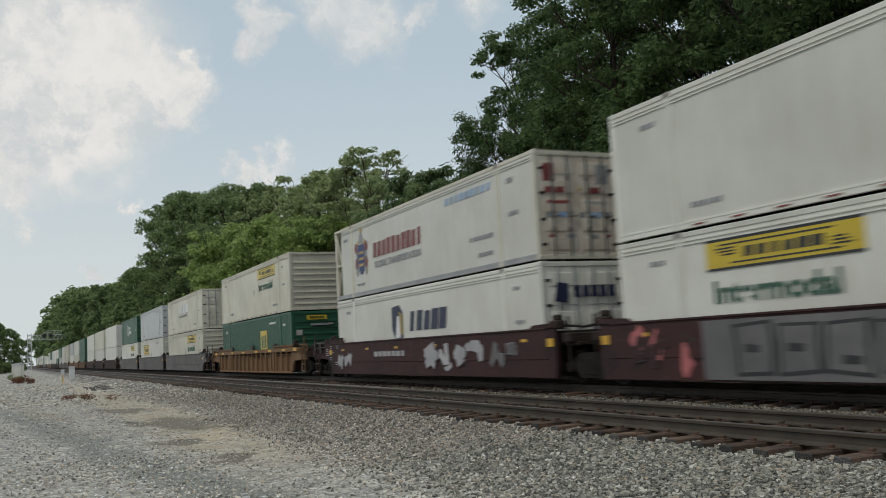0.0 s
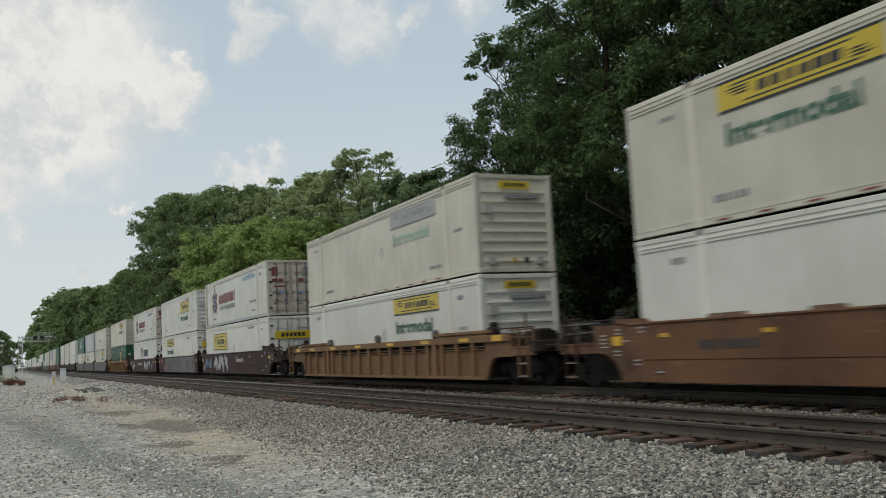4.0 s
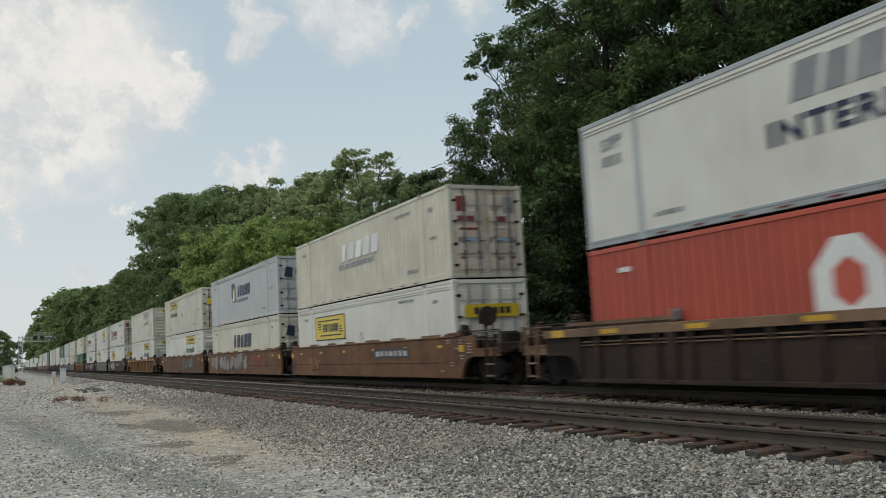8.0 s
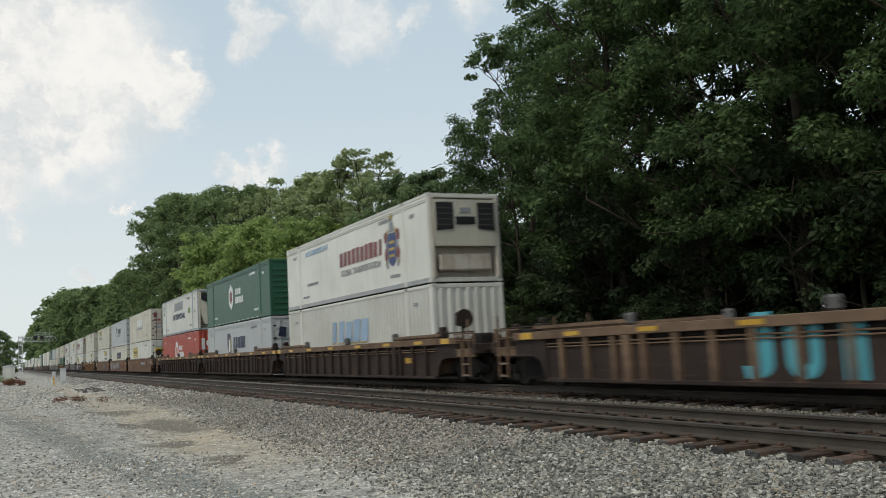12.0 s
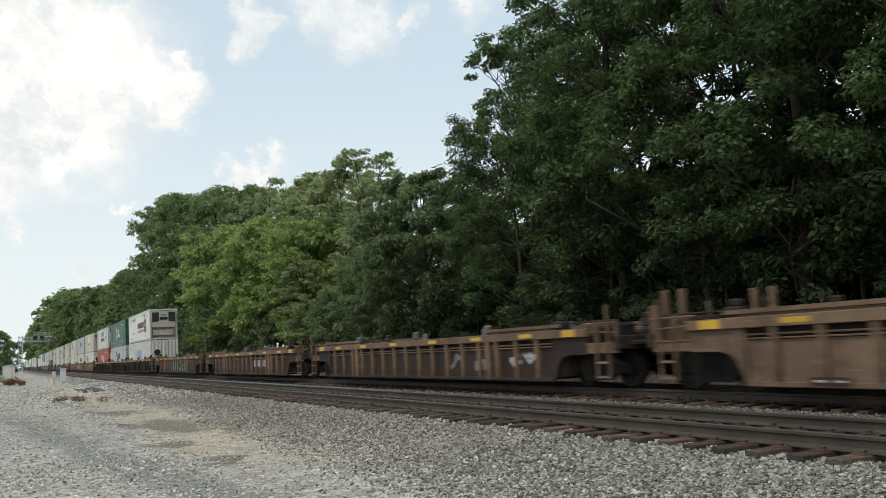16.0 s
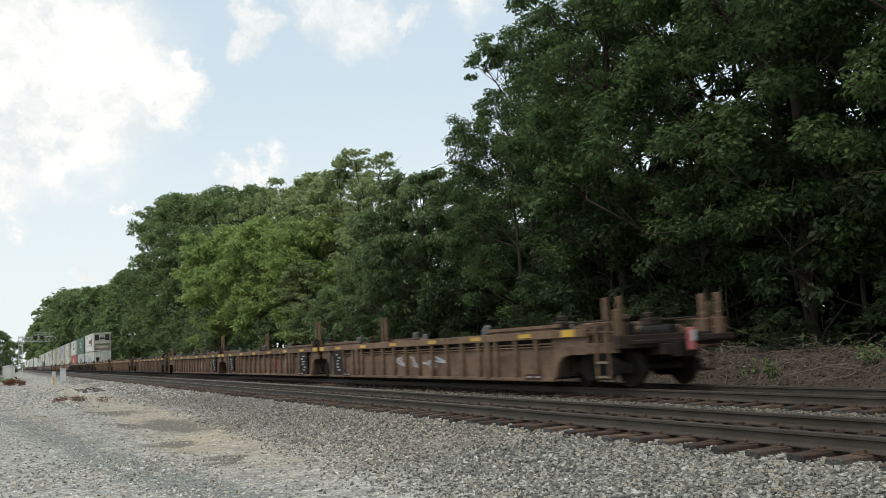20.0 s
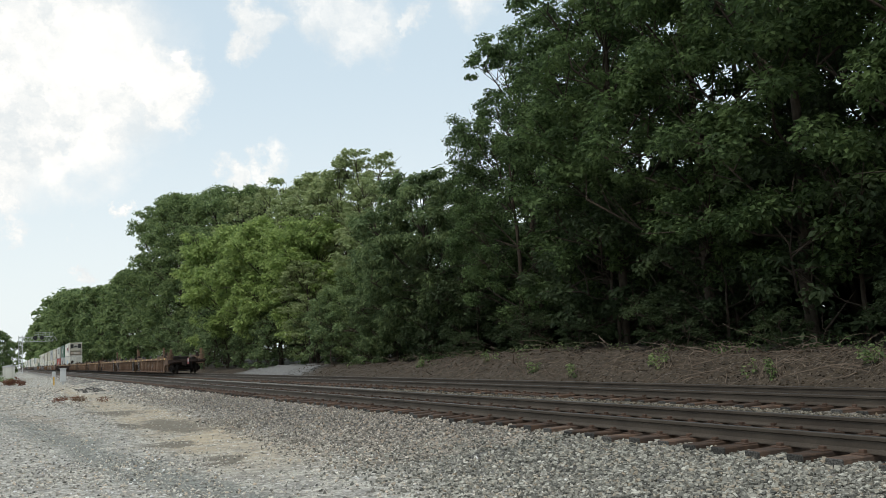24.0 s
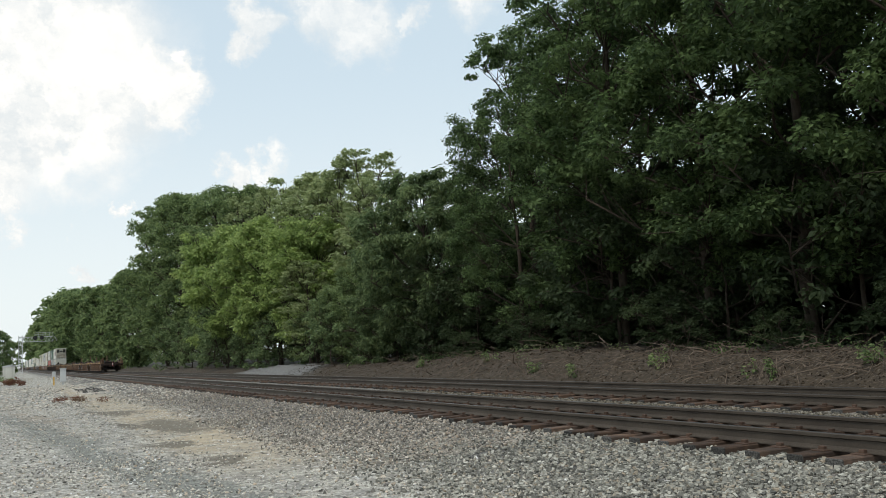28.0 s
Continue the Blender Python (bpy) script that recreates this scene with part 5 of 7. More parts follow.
def ribbon(b, pts, w, x0, x1, r):
    """A stroke of paint of width w along pts, flared a little."""
    for (ya, za), (yb, zb) in zip(pts, pts[1:]):
        dy, dz = yb - ya, zb - za
        k = math.hypot(dy, dz) or 1.0
        dy, dz = dy / k, dz / k
        w0, w1, o = w * r.uniform(0.85, 1.2) / 2, w * r.uniform(0.85, 1.2) / 2, w * 0.3
        p, q = (ya - dy * o, za - dz * o), (yb + dy * o, zb + dz * o)
        b.prism([(p[0] - dz * w0, p[1] + dy * w0), (q[0] - dz * w1, q[1] + dy * w1), (q[0] + dz * w1, q[1] - dy * w1), (p[0] + dz * w0, p[1] - dy * w0)], "x", x0, x1)
        x0, x1 = x0 - 0.0004, x1 - 0.0004


def spray(car, y0, y1, z0, z1, fill, line, seed, x=-1.505, wide=0.30, patch=None):
    """Graffiti: a row of outlined stroke shapes that spell nothing, with stray patches."""
    r = random.Random(seed)
    if -1.48 < x < -1.45:
        z0, z1 = 0.2 + (z0 - 0.2) * 1.3, 0.2 + (z1 - 0.2) * 1.3
    n = max(2, round((y1 - y0) / 1.05))
    pitch, hgt = (y1 - y0) / n, z1 - z0
    if patch:
        for i in range(n):
            cy, cz, ry, rz = y0 + (i + r.uniform(0.2, 0.8)) * pitch, z0 + hgt * r.uniform(0.25, 0.75), pitch * r.uniform(0.2, 0.5), hgt * r.uniform(0.15, 0.4)
            rad = [r.uniform(0.6, 1.1) for _ in range(11)]
            part("graffiti_patch", Build().prism([(cy + ry * q * math.cos(j * math.tau / 11), cz + rz * q * math.sin(j * math.tau / 11)) for j, q in enumerate(rad)], "x", x - 0.003 - 0.0004 * i, x + 0.024), patch, car)
    for i in range(n):
        at = lambda u, v: (y0 + (i + 0.5) * pitch + (u - 0.5) * pitch * 0.66 + (v - 0.5) * 0.1, z0 + hgt * (0.2 + 0.6 * v))
        walk_on = [(r.uniform(-0.15, 1.15), r.uniform(0, 1)) for _ in range(6)]
        pts = [at(u + r.uniform(-0.06, 0.06), v + r.uniform(-0.05, 0.05)) for u, v in walk_on]
        stroke = wide * 0.7 * min(pitch, hgt)
        g = part("graffiti", ribbon_mesh(pts, stroke * 1.35, x - 0.008, x + 0.001, r), line, car, "spray-painted graffiti")
        part("graffiti_fill", ribbon_mesh(pts, stroke, x - 0.012, x - 0.004, r), fill, g)


def ribbon_mesh(pts, w, x0, x1, r):
    b = Build()
    ribbon(b, pts, w, x0, x1, r)
    return b


def stencil_rows(s, sx):
    """Short pale lines stencilled on the end of a plain side."""
    r = random.Random(8)
    b = Build()
    for yc, z0, rows in ((7.9, 1.24, 2), (8.1, 0.56, 2), (8.74, 1.22, 2), (9.25, 0.94, 4), (7.4, 0.40, 1), (8.45, 1.06, 1), (8.78, 0.76, 2)):
        for k in range(rows):
            h = r.uniform(0.07, 0.12)
            b.box(sx * 1.469, sx * 1.44, s * (yc - h), s * (yc + h), z0 + k * 0.085, z0 + k * 0.085 + 0.03)
    return b.mesh("stencil_mark", M_GRAFFITI_PALE)


def sill_marks(car, ends):
    """Maroon and white reflector blocks low on the side and the dark jacking pads."""
    for yy in ends:
        p2 = part("sill_mark", Build().box(-1.512, -1.50, yy - 0.4, yy + 0.4, 0.21, 0.35), M_MAROONCAR, car, "maroon and white sill mark")
        for q in (-0.2, 0.2):
            part("stripe", Build().box(-1.516, -1.51, yy + q - 0.11, yy + q + 0.11, 0.265, 0.30), M_PALEINK, p2)


def block_tag(car, y0, y1, z0, z1, n, fill, line, seed, x):
    """A row of fat outlined blocks, as a painted tag shows, that spell nothing."""
    r = random.Random(seed)
    step = (y1 - y0) / n
    for i in range(n):
        ya, yb = y0 + step * (i + 0.04), y0 + step * (i + 0.96)
        j = lambda q: r.uniform(-q, q)
        out = [(ya + j(0.05), z0 + j(0.05)), (yb + j(0.05), z0 + j(0.05)), (yb + j(0.08), (z0 + z1) / 2), (yb + j(0.05), z1 + j(0.06)), (ya + j(0.05), z1 + j(0.06)), (ya + j(0.08), (z0 + z1) / 2)]
        cy, cz = (ya + yb) / 2, (z0 + z1) / 2
        g = part("graffiti", Build().prism(out, "x", x - 0.006, x + 0.002), line, car, "dark outlined graffiti block")
        part("graffiti_fill", Build().prism([(cy + (u - cy) * 0.80, cz + (v - cz) * 0.86) for u, v in out], "x", x - 0.010, x - 0.005), fill, g)
        u, v = cy + j(0.08), cz + r.choice((-0.22, 0.0, 0.2))
        part("graffiti_gap", Build().prism([(u - 0.17, v - 0.07), (u + 0.20, v - 0.06), (u + 0.17, v + 0.09), (u - 0.19, v + 0.06)], "x", x - 0.014, x - 0.009), line, g)


def stencil_panel(car, yy, w2=0.55):
    p2 = part("dark_panel", Build().box(-1.512, -1.506, yy - w2, yy + w2, 0.26, 1.20), M_DARKSTEEL, car, "black stencil panel with white lines")
    r = random.Random(int(yy * 10))
    for q in range(6):
        a2 = r.uniform(-w2 * 0.7, 0.1)
        part("stencil_line", Build().box(-1.516, -1.511, yy + a2, yy + a2 + w2 * r.uniform(0.4, 0.7), 0.42 + q * 0.12, 0.47 + q * 0.12), M_GRAFFITI_PALE, p2)


def red_mark(car, yy, x):
    """A faded three-stroke mark, drawn as plain strokes."""
    r = random.Random(1)
    for k, pts in enumerate((((0.0, 0.95), (-0.75, 0.95)), ((-0.4, 0.9), (-0.4, 0.5)), ((-0.8, 0.95), (-1.5, 0.95)), ((-1.2, 0.9), (-1.2, 0.5)), ((-1.75, 0.95), (-2.4, 0.5)), ((-1.75, 0.5), (-2.4, 0.95)))):
        b = Build()
        ribbon(b, [(yy + u, v + (0.15 if x < -1.45 else 0.0)) for u, v in pts], 0.15, x - 0.008 - 0.0007 * k, x, r)
        part("mark_stroke", b, M_FADEDRED, car, "faded red mark as plain strokes" if k == 0 else "")


def ring_points(cy, cz, rad, n):
    return [(cy + rad * math.cos(j * math.tau / n), cz + rad * math.sin(j * math.tau / n)) for j in range(n)]


def number_bars(car, y, z, w2, mat, x):
    word_blocks(car, y + w2 / 2, y - w2 / 2, z - 0.09, z + 0.09, 7, mat, 0, int(abs(y) * 10), x, "stencilled marking as plain blocks")


# ---- the train, from the rear to the front; y of a unit's middle at the start ----
front_y = {}
y = -149.9 - HALF_L
units = {"reef": y, "green": y + 19.5, "prime": y + 39.0}
units["swjb"] = units["prime"] + PITCH_OUT
units["sw"], units["jb3"] = units["swjb"] + 19.5, units["swjb"] + 39.0
units["jby"] = units["jb3"] + PITCH_OUT
units["cre2"] = units["jby"] + PITCH_OUT
units["jb1"], units["cre1"] = units["cre2"] + 19.5, units["cre2"] + 39.0
units["emp"] = units["cre1"] + PITCH_OUT
units["w1"] = units["emp"] + PITCH_OUT
units["s1"], units["g1"] = units["w1"] + 19.5, units["w1"] + 39.0
units["e1"] = units["reef"] - PITCH_OUT
units["e2"] = units["e1"] - PITCH_OUT
units["e3"] = units["e2"] - PITCH_OUT
units["e4"] = units["e3"] - PITCH_OUT
units["e5"], units["e6"] = units["e4"] - 19.5, units["e4"] - 39.0

TAN_L, BROWN_L = "empty tan ribbed steel well car, weathered and rusty", "red-brown smooth-sided steel well car under two containers"
MAROON_L, DARK_L = "maroon steel well car with graffiti under two containers", "tan-topped sooty ribbed well car under two containers"

# empties at the tail
c = well_car(units["e6"], "ribbed", M_TAN, "A", "C", "last empty tan ribbed well car with tall guide posts", posts=(3, 1), spin=True, dark=M_TANPANEL, stake=M_TANPANEL)
spray(c, -2.5, 1.6, 0.35, 1.0, M_GRAFFITI_PALE, M_TANPANEL, 5, -1.402, 0.12)
stencil_panel(c, 7.3)
sill_marks(c, (-7.6, 6.3))
dev = thing("marker_device", "red and white end-of-train marker on the last coupler", "train marker")
ride(dev, units["e6"] - 11.78, 0.80)
part("housing", Build().box(-0.055, 0.055, -0.10, 0.08, 0.0, 0.50, 0.02), M_GRAFFITI_PINK, dev, "faded red housing")
part("lamp_face", Build().box(-0.058, 0.04, -0.115, -0.095, 0.20, 0.44, 0.01), M_GALV, dev)
part("antenna", Build().tube((0.03, 0.0, 0.48), (0.03, 0.0, 0.8), 0.012, sides=6), M_BLACK, dev)
c = well_car(units["e5"], "ribbed", M_TAN, "A", "A", "empty tan ribbed well car, rusty, with faded red mark", posts=(3, 2), spin=True, dark=M_TANPANEL, stake=M_TANPANEL)
red_mark(c, -1.0, -1.402)
lp = part("list_panel", Build().box(-1.408, -1.40, -4.6, -4.15, 0.52, 0.96), M_PALEINK, c, "pale lettered list panel")
for q in range(5):
    part("list_line", Build().box(-1.412, -1.407, -4.54, -4.21, 0.57 + q * 0.075, 0.60 + q * 0.075), M_TANPANEL, lp)
stencil_panel(c, 6.9)
stencil_panel(c, -7.5)
sill_marks(c, (-7.0, 6.3))
c = well_car(units["e4"], "ribbed", M_TAN, "C", "A", "empty tan ribbed well car, rusty, with black panel", posts=(1, 2), spin=True, dark=M_TANPANEL, stake=M_TANPANEL)
stencil_panel(c, -7.5)
part("chord_panel", Build().box(-1.526, -1.515, -8.1, -6.6, 1.24, 1.39), M_BLACK, c, "black panel on the top chord")
lp = part("list_panel", Build().box(-1.408, -1.40, -2.85, -2.35, 0.52, 0.96), M_PALEINK, c, "pale lettered list panel")
for q in range(5):
    part("list_line", Build().box(-1.412, -1.407, -2.79, -2.41, 0.57 + q * 0.075, 0.60 + q * 0.075), M_TANPANEL, lp)
part("red_emblem", Build().prism(ring_points(-1.75, 0.82, 0.15, 12), "x", -1.408, -1.40), M_FADEDRED, c)
for ya in (5.0, 4.5):
    part("placard", Build().box(-1.512, -1.50, ya - 0.16, ya + 0.16, 0.66, 0.86), M_BLACK, c)
number_bars(c, 1.6, 0.62, 1.0, M_TANDARK, -1.406)
number_bars(c, -4.9, 0.66, 0.8, M_TANDARK, -1.406)
sill_marks(c, (-7.0, 6.6))
c = well_car(units["e3"], "ribbed", M_TAN, "C", "C", "empty tan-topped ribbed well car with dark panels and white graffiti", spin=True, dark=M_TANDARK)
spray(c, -7.6, -6.2, 0.4, 1.05, M_GRAFFITI_PALE, M_TANDARK, 6, -1.402, 0.2)
spray(c, -5.0, -2.6, 0.3, 1.1, M_GRAFFITI_GREY, M_TANDARK, 7, -1.402, 0.2)
c = well_car(units["e2"], "ribbed", M_TAN, "C", "C", "empty tan-topped ribbed well car with brown panels", spin=True, dark=M_TANDARK)
word_blocks(c, -1.8, -4.6, 0.6, 0.95, 4, M_GRAFFITI_PALE, 0, 15, -1.402, "faded mark as plain blocks")
c = well_car(units["e1"], "ribbed", M_TAN, "C", "C", "empty tan-topped ribbed well car with cyan graffiti lettering", spin=True, dark=M_TANDARK)
for k, ch in enumerate("JUICE!!"):
    fat = text_mesh(ch, 0.80, M_GRAFFITI_CYAN, "tag" + ch, 1.0, 0.06)
    w2 = max(v.co.y for v in fat.vertices) - min(v.co.y for v in fat.vertices)
    ym = (max(v.co.y for v in fat.vertices) + min(v.co.y for v in fat.vertices)) / 2
    st = min(0.74 / w2, 1.9) if k < 5 else 1.2
    yc = 1.52 - k * 1.033 if k < 5 else 1.52 - 5 * 1.033 + (0.2 if k == 5 else -0.2)
    part("graffiti", fat, None, c, "cyan graffiti letter", pose(-1.406, yc - ym * st, 0.30 - 1.04 * min(0.0, min(v.co.z for v in fat.vertices))) @ Matrix.Diagonal((1, st, 1.04, 1)))

# loaded three-unit car
c = well_car(units["reef"], "ribbed", M_TAN, "A", "C", DARK_L, brake=True, spin=True, dark=M_TANDARK, stake=M_TANDARK)
number_bars(c, -6.2, 0.75, 0.5, M_ORANGE, -1.402)
c = well_car(units["green"], "ribbed", M_TAN, "A", "A", DARK_L, spin=True, dark=M_TANDARK, stake=M_TANDARK)
c = well_car(units["prime"], "ribbed", M_TAN, "C", "A", DARK_L, spin=True, dark=M_TANDARK, stake=M_TANDARK)
container(units["reef"], 0, M_WHITE, "ribbed", "upright", "bars_blue", "white ribbed container with faded blue lettering in a well car")
container(units["reef"], 1, M_WHITE, "flat", "reefer", "crest_back", "white refrigerated container with a crest and maroon lettering, stacked", rail=M_WHITE)
container(units["green"], 0, M_GREYBLUE, "flat", "doors", "bars_navy", "pale grey container with navy lettering in a well car", end_mark="word")
container(units["green"], 1, M_GREEN, "flat", "ribs", "hex", "dark green container with a white six-sided emblem, stacked")
red_box = container(units["prime"], 0, M_RED, "ribbed", "upright", "house", "red ribbed container with a white emblem in a well car")
part("end_emblem", Build().prism([(-0.55 + 0.24 * math.cos(j * math.tau / 6 + 0.52), 2.0 + 0.27 * math.sin(j * math.tau / 6 + 0.52)) for j in range(6)], "y", -HALF_L - 0.016, -HALF_L), M_DECALWHITE, red_box, "white emblem on the end")
for k in range(7):
    part("letter_block", Build().box(-0.22 + k * 0.13, -0.12 + k * 0.13, -HALF_L - 0.016, -HALF_L, 1.95, 2.06), M_DECALWHITE, red_box)
part("end_label", Build().box(-1.08, -0.86, -HALF_L - 0.016, -HALF_L, 1.55, 2.35), M_DECALWHITE, red_box, "white label strip")
container(units["prime"], 1, M_WHITE, "flat", "reefer_dark", "caps", "white container with navy capital lettering and grey posts, stacked", rail=M_POSTGREY)

# brown three-unit car
c = well_car(units["swjb"], "plain", M_BROWNCAR, "A", "C", BROWN_L, brake=True)
part("dark_panel", Build().box(-1.468, -1.45, -5.0, -1.7, 0.84, 1.18), M_BLACK, c, "black panel with pale stencilled marking")
number_bars(c, -3.35, 1.01, 2.9, M_GRAFFITI_PALE, -1.470)
spray(c, 4.6, 6.2, 0.3, 1.0, M_ORANGEBROWN, M_BROWNCAR, 44, -1.465, 0.3, M_ORANGEBROWN)
c = well_car(units["sw"], "plain", M_BROWNCAR, "A", "A", "red-brown steel well car with grey and red graffiti")
spray(c, -1.9, 7.6, 0.3, 1.05, M_GRAFFITI_MID, M_GRAFFITI_GREY, 14, -1.465, 0.46, M_GRAFFITI_FIELD)
red_mark(c, -2.9, -1.465)
c = well_car(units["jb3"], "plain", M_BROWNCAR, "C", "A", "red-brown steel well car with grey graffiti")
spray(c, -5.0, -0.9, 0.3, 1.05, M_GRAFFITI_FIELD, M_BLACK, 13, -1.465, 0.40, M_GRAFFITI_FIELD)
number_bars(c, 5.4, 0.95, 1.6, M_BLACK, -1.462)
container(units["swjb"], 0, M_WHITE, "flat", "doors", "plate_box", "white container with framed yellow plate in well car", end_mark="plate")
container(units["swjb"], 1, M_OFFWHITE, "ribbed", "doors", "bars_pale", "aged white container with faded grey lettering, stacked", end_paint=M_DIRTY, end_mark="patches")
container(units["sw"], 0, M_OFFWHITE, "flat", "doors", "bars_plain", "aged white container with navy lettering in a well car", end_mark="word")
container(units["sw"], 1, M_GREYBLUE, "flat", "doors", "bars_navy_top", "pale grey container with navy lettering, stacked", end_mark="word")
container(units["jb3"], 0, M_WHITE, "flat", "ribs", "plate_rear", "white container with yellow plate and green lettering in well car", end_mark="plate")
container(units["jb3"], 1, M_OFFWHITE, "flat", "doors", "plate_front", "off-white container with yellow plate and green lettering, stacked", end_paint=M_DIRTY, end_mark="plate")

# yellow single
c = well_car(units["jby"], "ribbed", M_ORANGEBROWN, "C", "C", "orange-brown ribbed steel well car under two containers", dark=M_ORANGEBROWN)
container(units["jby"], 0, M_WHITE, "flat", "ribs", "plate_rear", "white container with yellow plate and green lettering in well car", end_mark="plate")
container(units["jby"], 1, M_OFFWHITE, "flat", "ribs", "plate_pale", "aged white container with faded plate and pale green lettering, stacked", end_mark="plate")

# maroon three-unit car
for name, a, b, seed in (("cre2", "A", "C", 21), ("jb1", "A", "A", 22), ("cre1", "C", "A", 23)):
    c = well_car(units[name], "plain", M_MAROONCAR, a, b, MAROON_L)
    if name == "cre2":
        spray(c, 0.9, 4.8, 0.22, 1.12, M_GRAFFITI_PALE, M_GRAFFITI_GREY, seed, -1.465, 0.34, M_GRAFFITI_PALE)
        spray(c, 5.6, 7.6, 0.3, 1.1, M_GRAFFITI_BLUE, M_MAROONCAR, seed + 9, -1.465, 0.4, M_GRAFFITI_BLUE)
        spray(c, -2.0, -0.8, 0.75, 1.1, M_GRAFFITI_FIELD, M_MAROONCAR, seed + 4, -1.465, 0.14)
        part("lettering", text_mesh("53", 0.30, M_GRAFFITI_PALE, "fifty", 1.0, 0.02), None, c, "pale stencilled length", pose(-1.485, 8.15, 0.42))
        number_bars(c, -2.2, 0.98, 1.8, M_GRAFFITI_PALE, -1.462)
    elif name == "jb1":
        spray(c, 5.2, 8.0, 0.3, 1.05, M_MAROONCAR, M_BLACK, seed, -1.465, 0.2, M_GRAFFITI_PINK)
        part("grey_field", Build().box(-1.474, -1.468, -7.9, 5.4, 0.24, 1.36), M_GRAFFITI_FIELD, c, "grey sprayed field")
        block_tag(c, -2.6, 4.6, 0.36, 1.26, 7, M_GRAFFITI_FIELD, M_BLACK, seed + 5, -1.476)
        spray(c, -7.4, -4.2, 0.3, 1.02, M_GRAFFITI_FIELD, M_MAROONCAR, seed + 6, -1.476, 0.3)
    else:
        spray(c, -5.0, -0.9, 0.25, 1.08, M_GRAFFITI_PALE, M_MAROONCAR, seed, -1.465, 0.34, M_GRAFFITI_PALE)
        spray(c, -7.0, -5.4, 0.3, 1.0, M_GRAFFITI_FIELD, M_GRAFFITI_GREY, seed + 1, -1.465, 0.3)
        spray(c, 6.0, 8.2, 0.3, 0.9, M_GRAFFITI_PALE, M_GRAFFITI_GREY, seed + 2, -1.465, 0.3)
        number_bars(c, 2.2, 0.95, 3.0, M_GRAFFITI_PALE, -1.462)
container(units["cre2"], 0, M_WHITE, "flat", "doors", "plate_box", "white container with framed yellow plate in well car", end_mark="plate")
container(units["cre2"], 1, M_WHITE, "flat", "doors", "crest", "white container with a crest and maroon lettering, stacked", end_paint=M_DIRTY, rail=M_OFFWHITE, end_mark="patches")
container(units["jb1"], 0, M_WHITE, "flat", "doors", "plate_front", "white container with yellow plate and green lettering in well car", end_mark="plate")
container(units["jb1"], 1, M_WHITE, "flat", "ribs", "plate_rear_big", "white container with yellow plate and green lettering, stacked", end_mark="plate")
container(units["cre1"], 0, M_WHITE, "flat", "doors", "bars_navy", "white container with navy lettering in a well car", end_mark="word")
container(units["cre1"], 1, M_WHITE, "flat", "doors", "crest", "white container with crest and maroon lettering, rusty doors, stacked", end_paint=M_DIRTY, rail=M_OFFWHITE, end_mark="patches")

# single with a green box, then the grey three-unit car
c = well_car(units["emp"], "ribbed", M_ORANGEBROWN, "C", "C", "orange-brown ribbed steel well car under two containers", dark=M_ORANGEBROWN)
container(units["emp"], 0, M_GREEN, "ribbed", "ribs", "square", "dark green ribbed container with a yellow emblem in a well car", end_mark="plate")
container(units["emp"], 1, M_OFFWHITE, "flat", "ribs", "plate_rear", "off-white container with yellow plate and green lettering, stacked")
for name, a, b, lo, hi, m0, m1 in (("w1", "A", "C", M_OFFWHITE, M_OFFWHITE, "plate_rear", "bars_pale"), ("s1", "A", "A", M_WHITE, M_GREYBLUE, "plate_box", ""), ("g1", "C", "A", M_WHITE, M_GREEN, "plate_rear", "hex")):
    c = well_car(units[name], "plain", M_GREYCAR, a, b, "grey smooth-sided well car under two containers", near=False)
    container(units[name], 0, lo, "flat", "ribs", m0, "white container with a yellow plate in a well car")
    container(units[name], 1, hi, "flat", "doors", m1, "weathered container stacked on another")

# the head of the train, far down the line
far_colours = ((M_WHITE, M_WHITE), (M_WHITE, M_OFFWHITE), (M_WHITE, M_WHITE), (M_GREEN, M_GREEN), (M_OFFWHITE, M_WHITE), (M_WHITE, M_GREYBLUE), (M_OFFWHITE, M_OFFWHITE),
               (M_WHITE, M_WHITE), (M_GREYBLUE, M_GREEN), (M_GREEN, M_WHITE), (M_WHITE, M_WHITE), (M_OFFWHITE, M_WHITE), (M_WHITE, M_GREEN), (M_GREYBLUE, M_WHITE))
y = units["g1"] + PITCH_OUT
for k in range(27):
    lo, hi = far_colours[k % len(far_colours)]
    first, last = k % 3 == 0, k % 3 == 2
    well_car(y, "plain", (M_TANDARK, M_BROWNCAR, M_GREYCAR)[(k // 3) % 3], "C" if last else "A", "C" if first else "A", "dark well car far down the train", near=False)
    names = {M_WHITE.name: "white", M_OFFWHITE.name: "off-white", M_GREEN.name: "green", M_GREYBLUE.name: "pale grey"}
    container(y, 0, lo, mark="", label="%s container in a well car far down the train" % names[lo.name], near=False)
    container(y, 1, hi, mark="", label="%s container stacked far down the train" % names[hi.name], near=False)
    y += PITCH_OUT if last else PITCH_IN
# ---- trees ----
def limb(b, pts, r0, r1, sides=7):
    """A bent tapering branch."""
    n = len(pts) - 1
    for i in range(n):
        a, c = r0 + (r1 - r0) * i / n, r0 + (r1 - r0) * (i + 1) / n
        b.tube(pts[i], pts[i + 1], a, c, sides, caps=False)


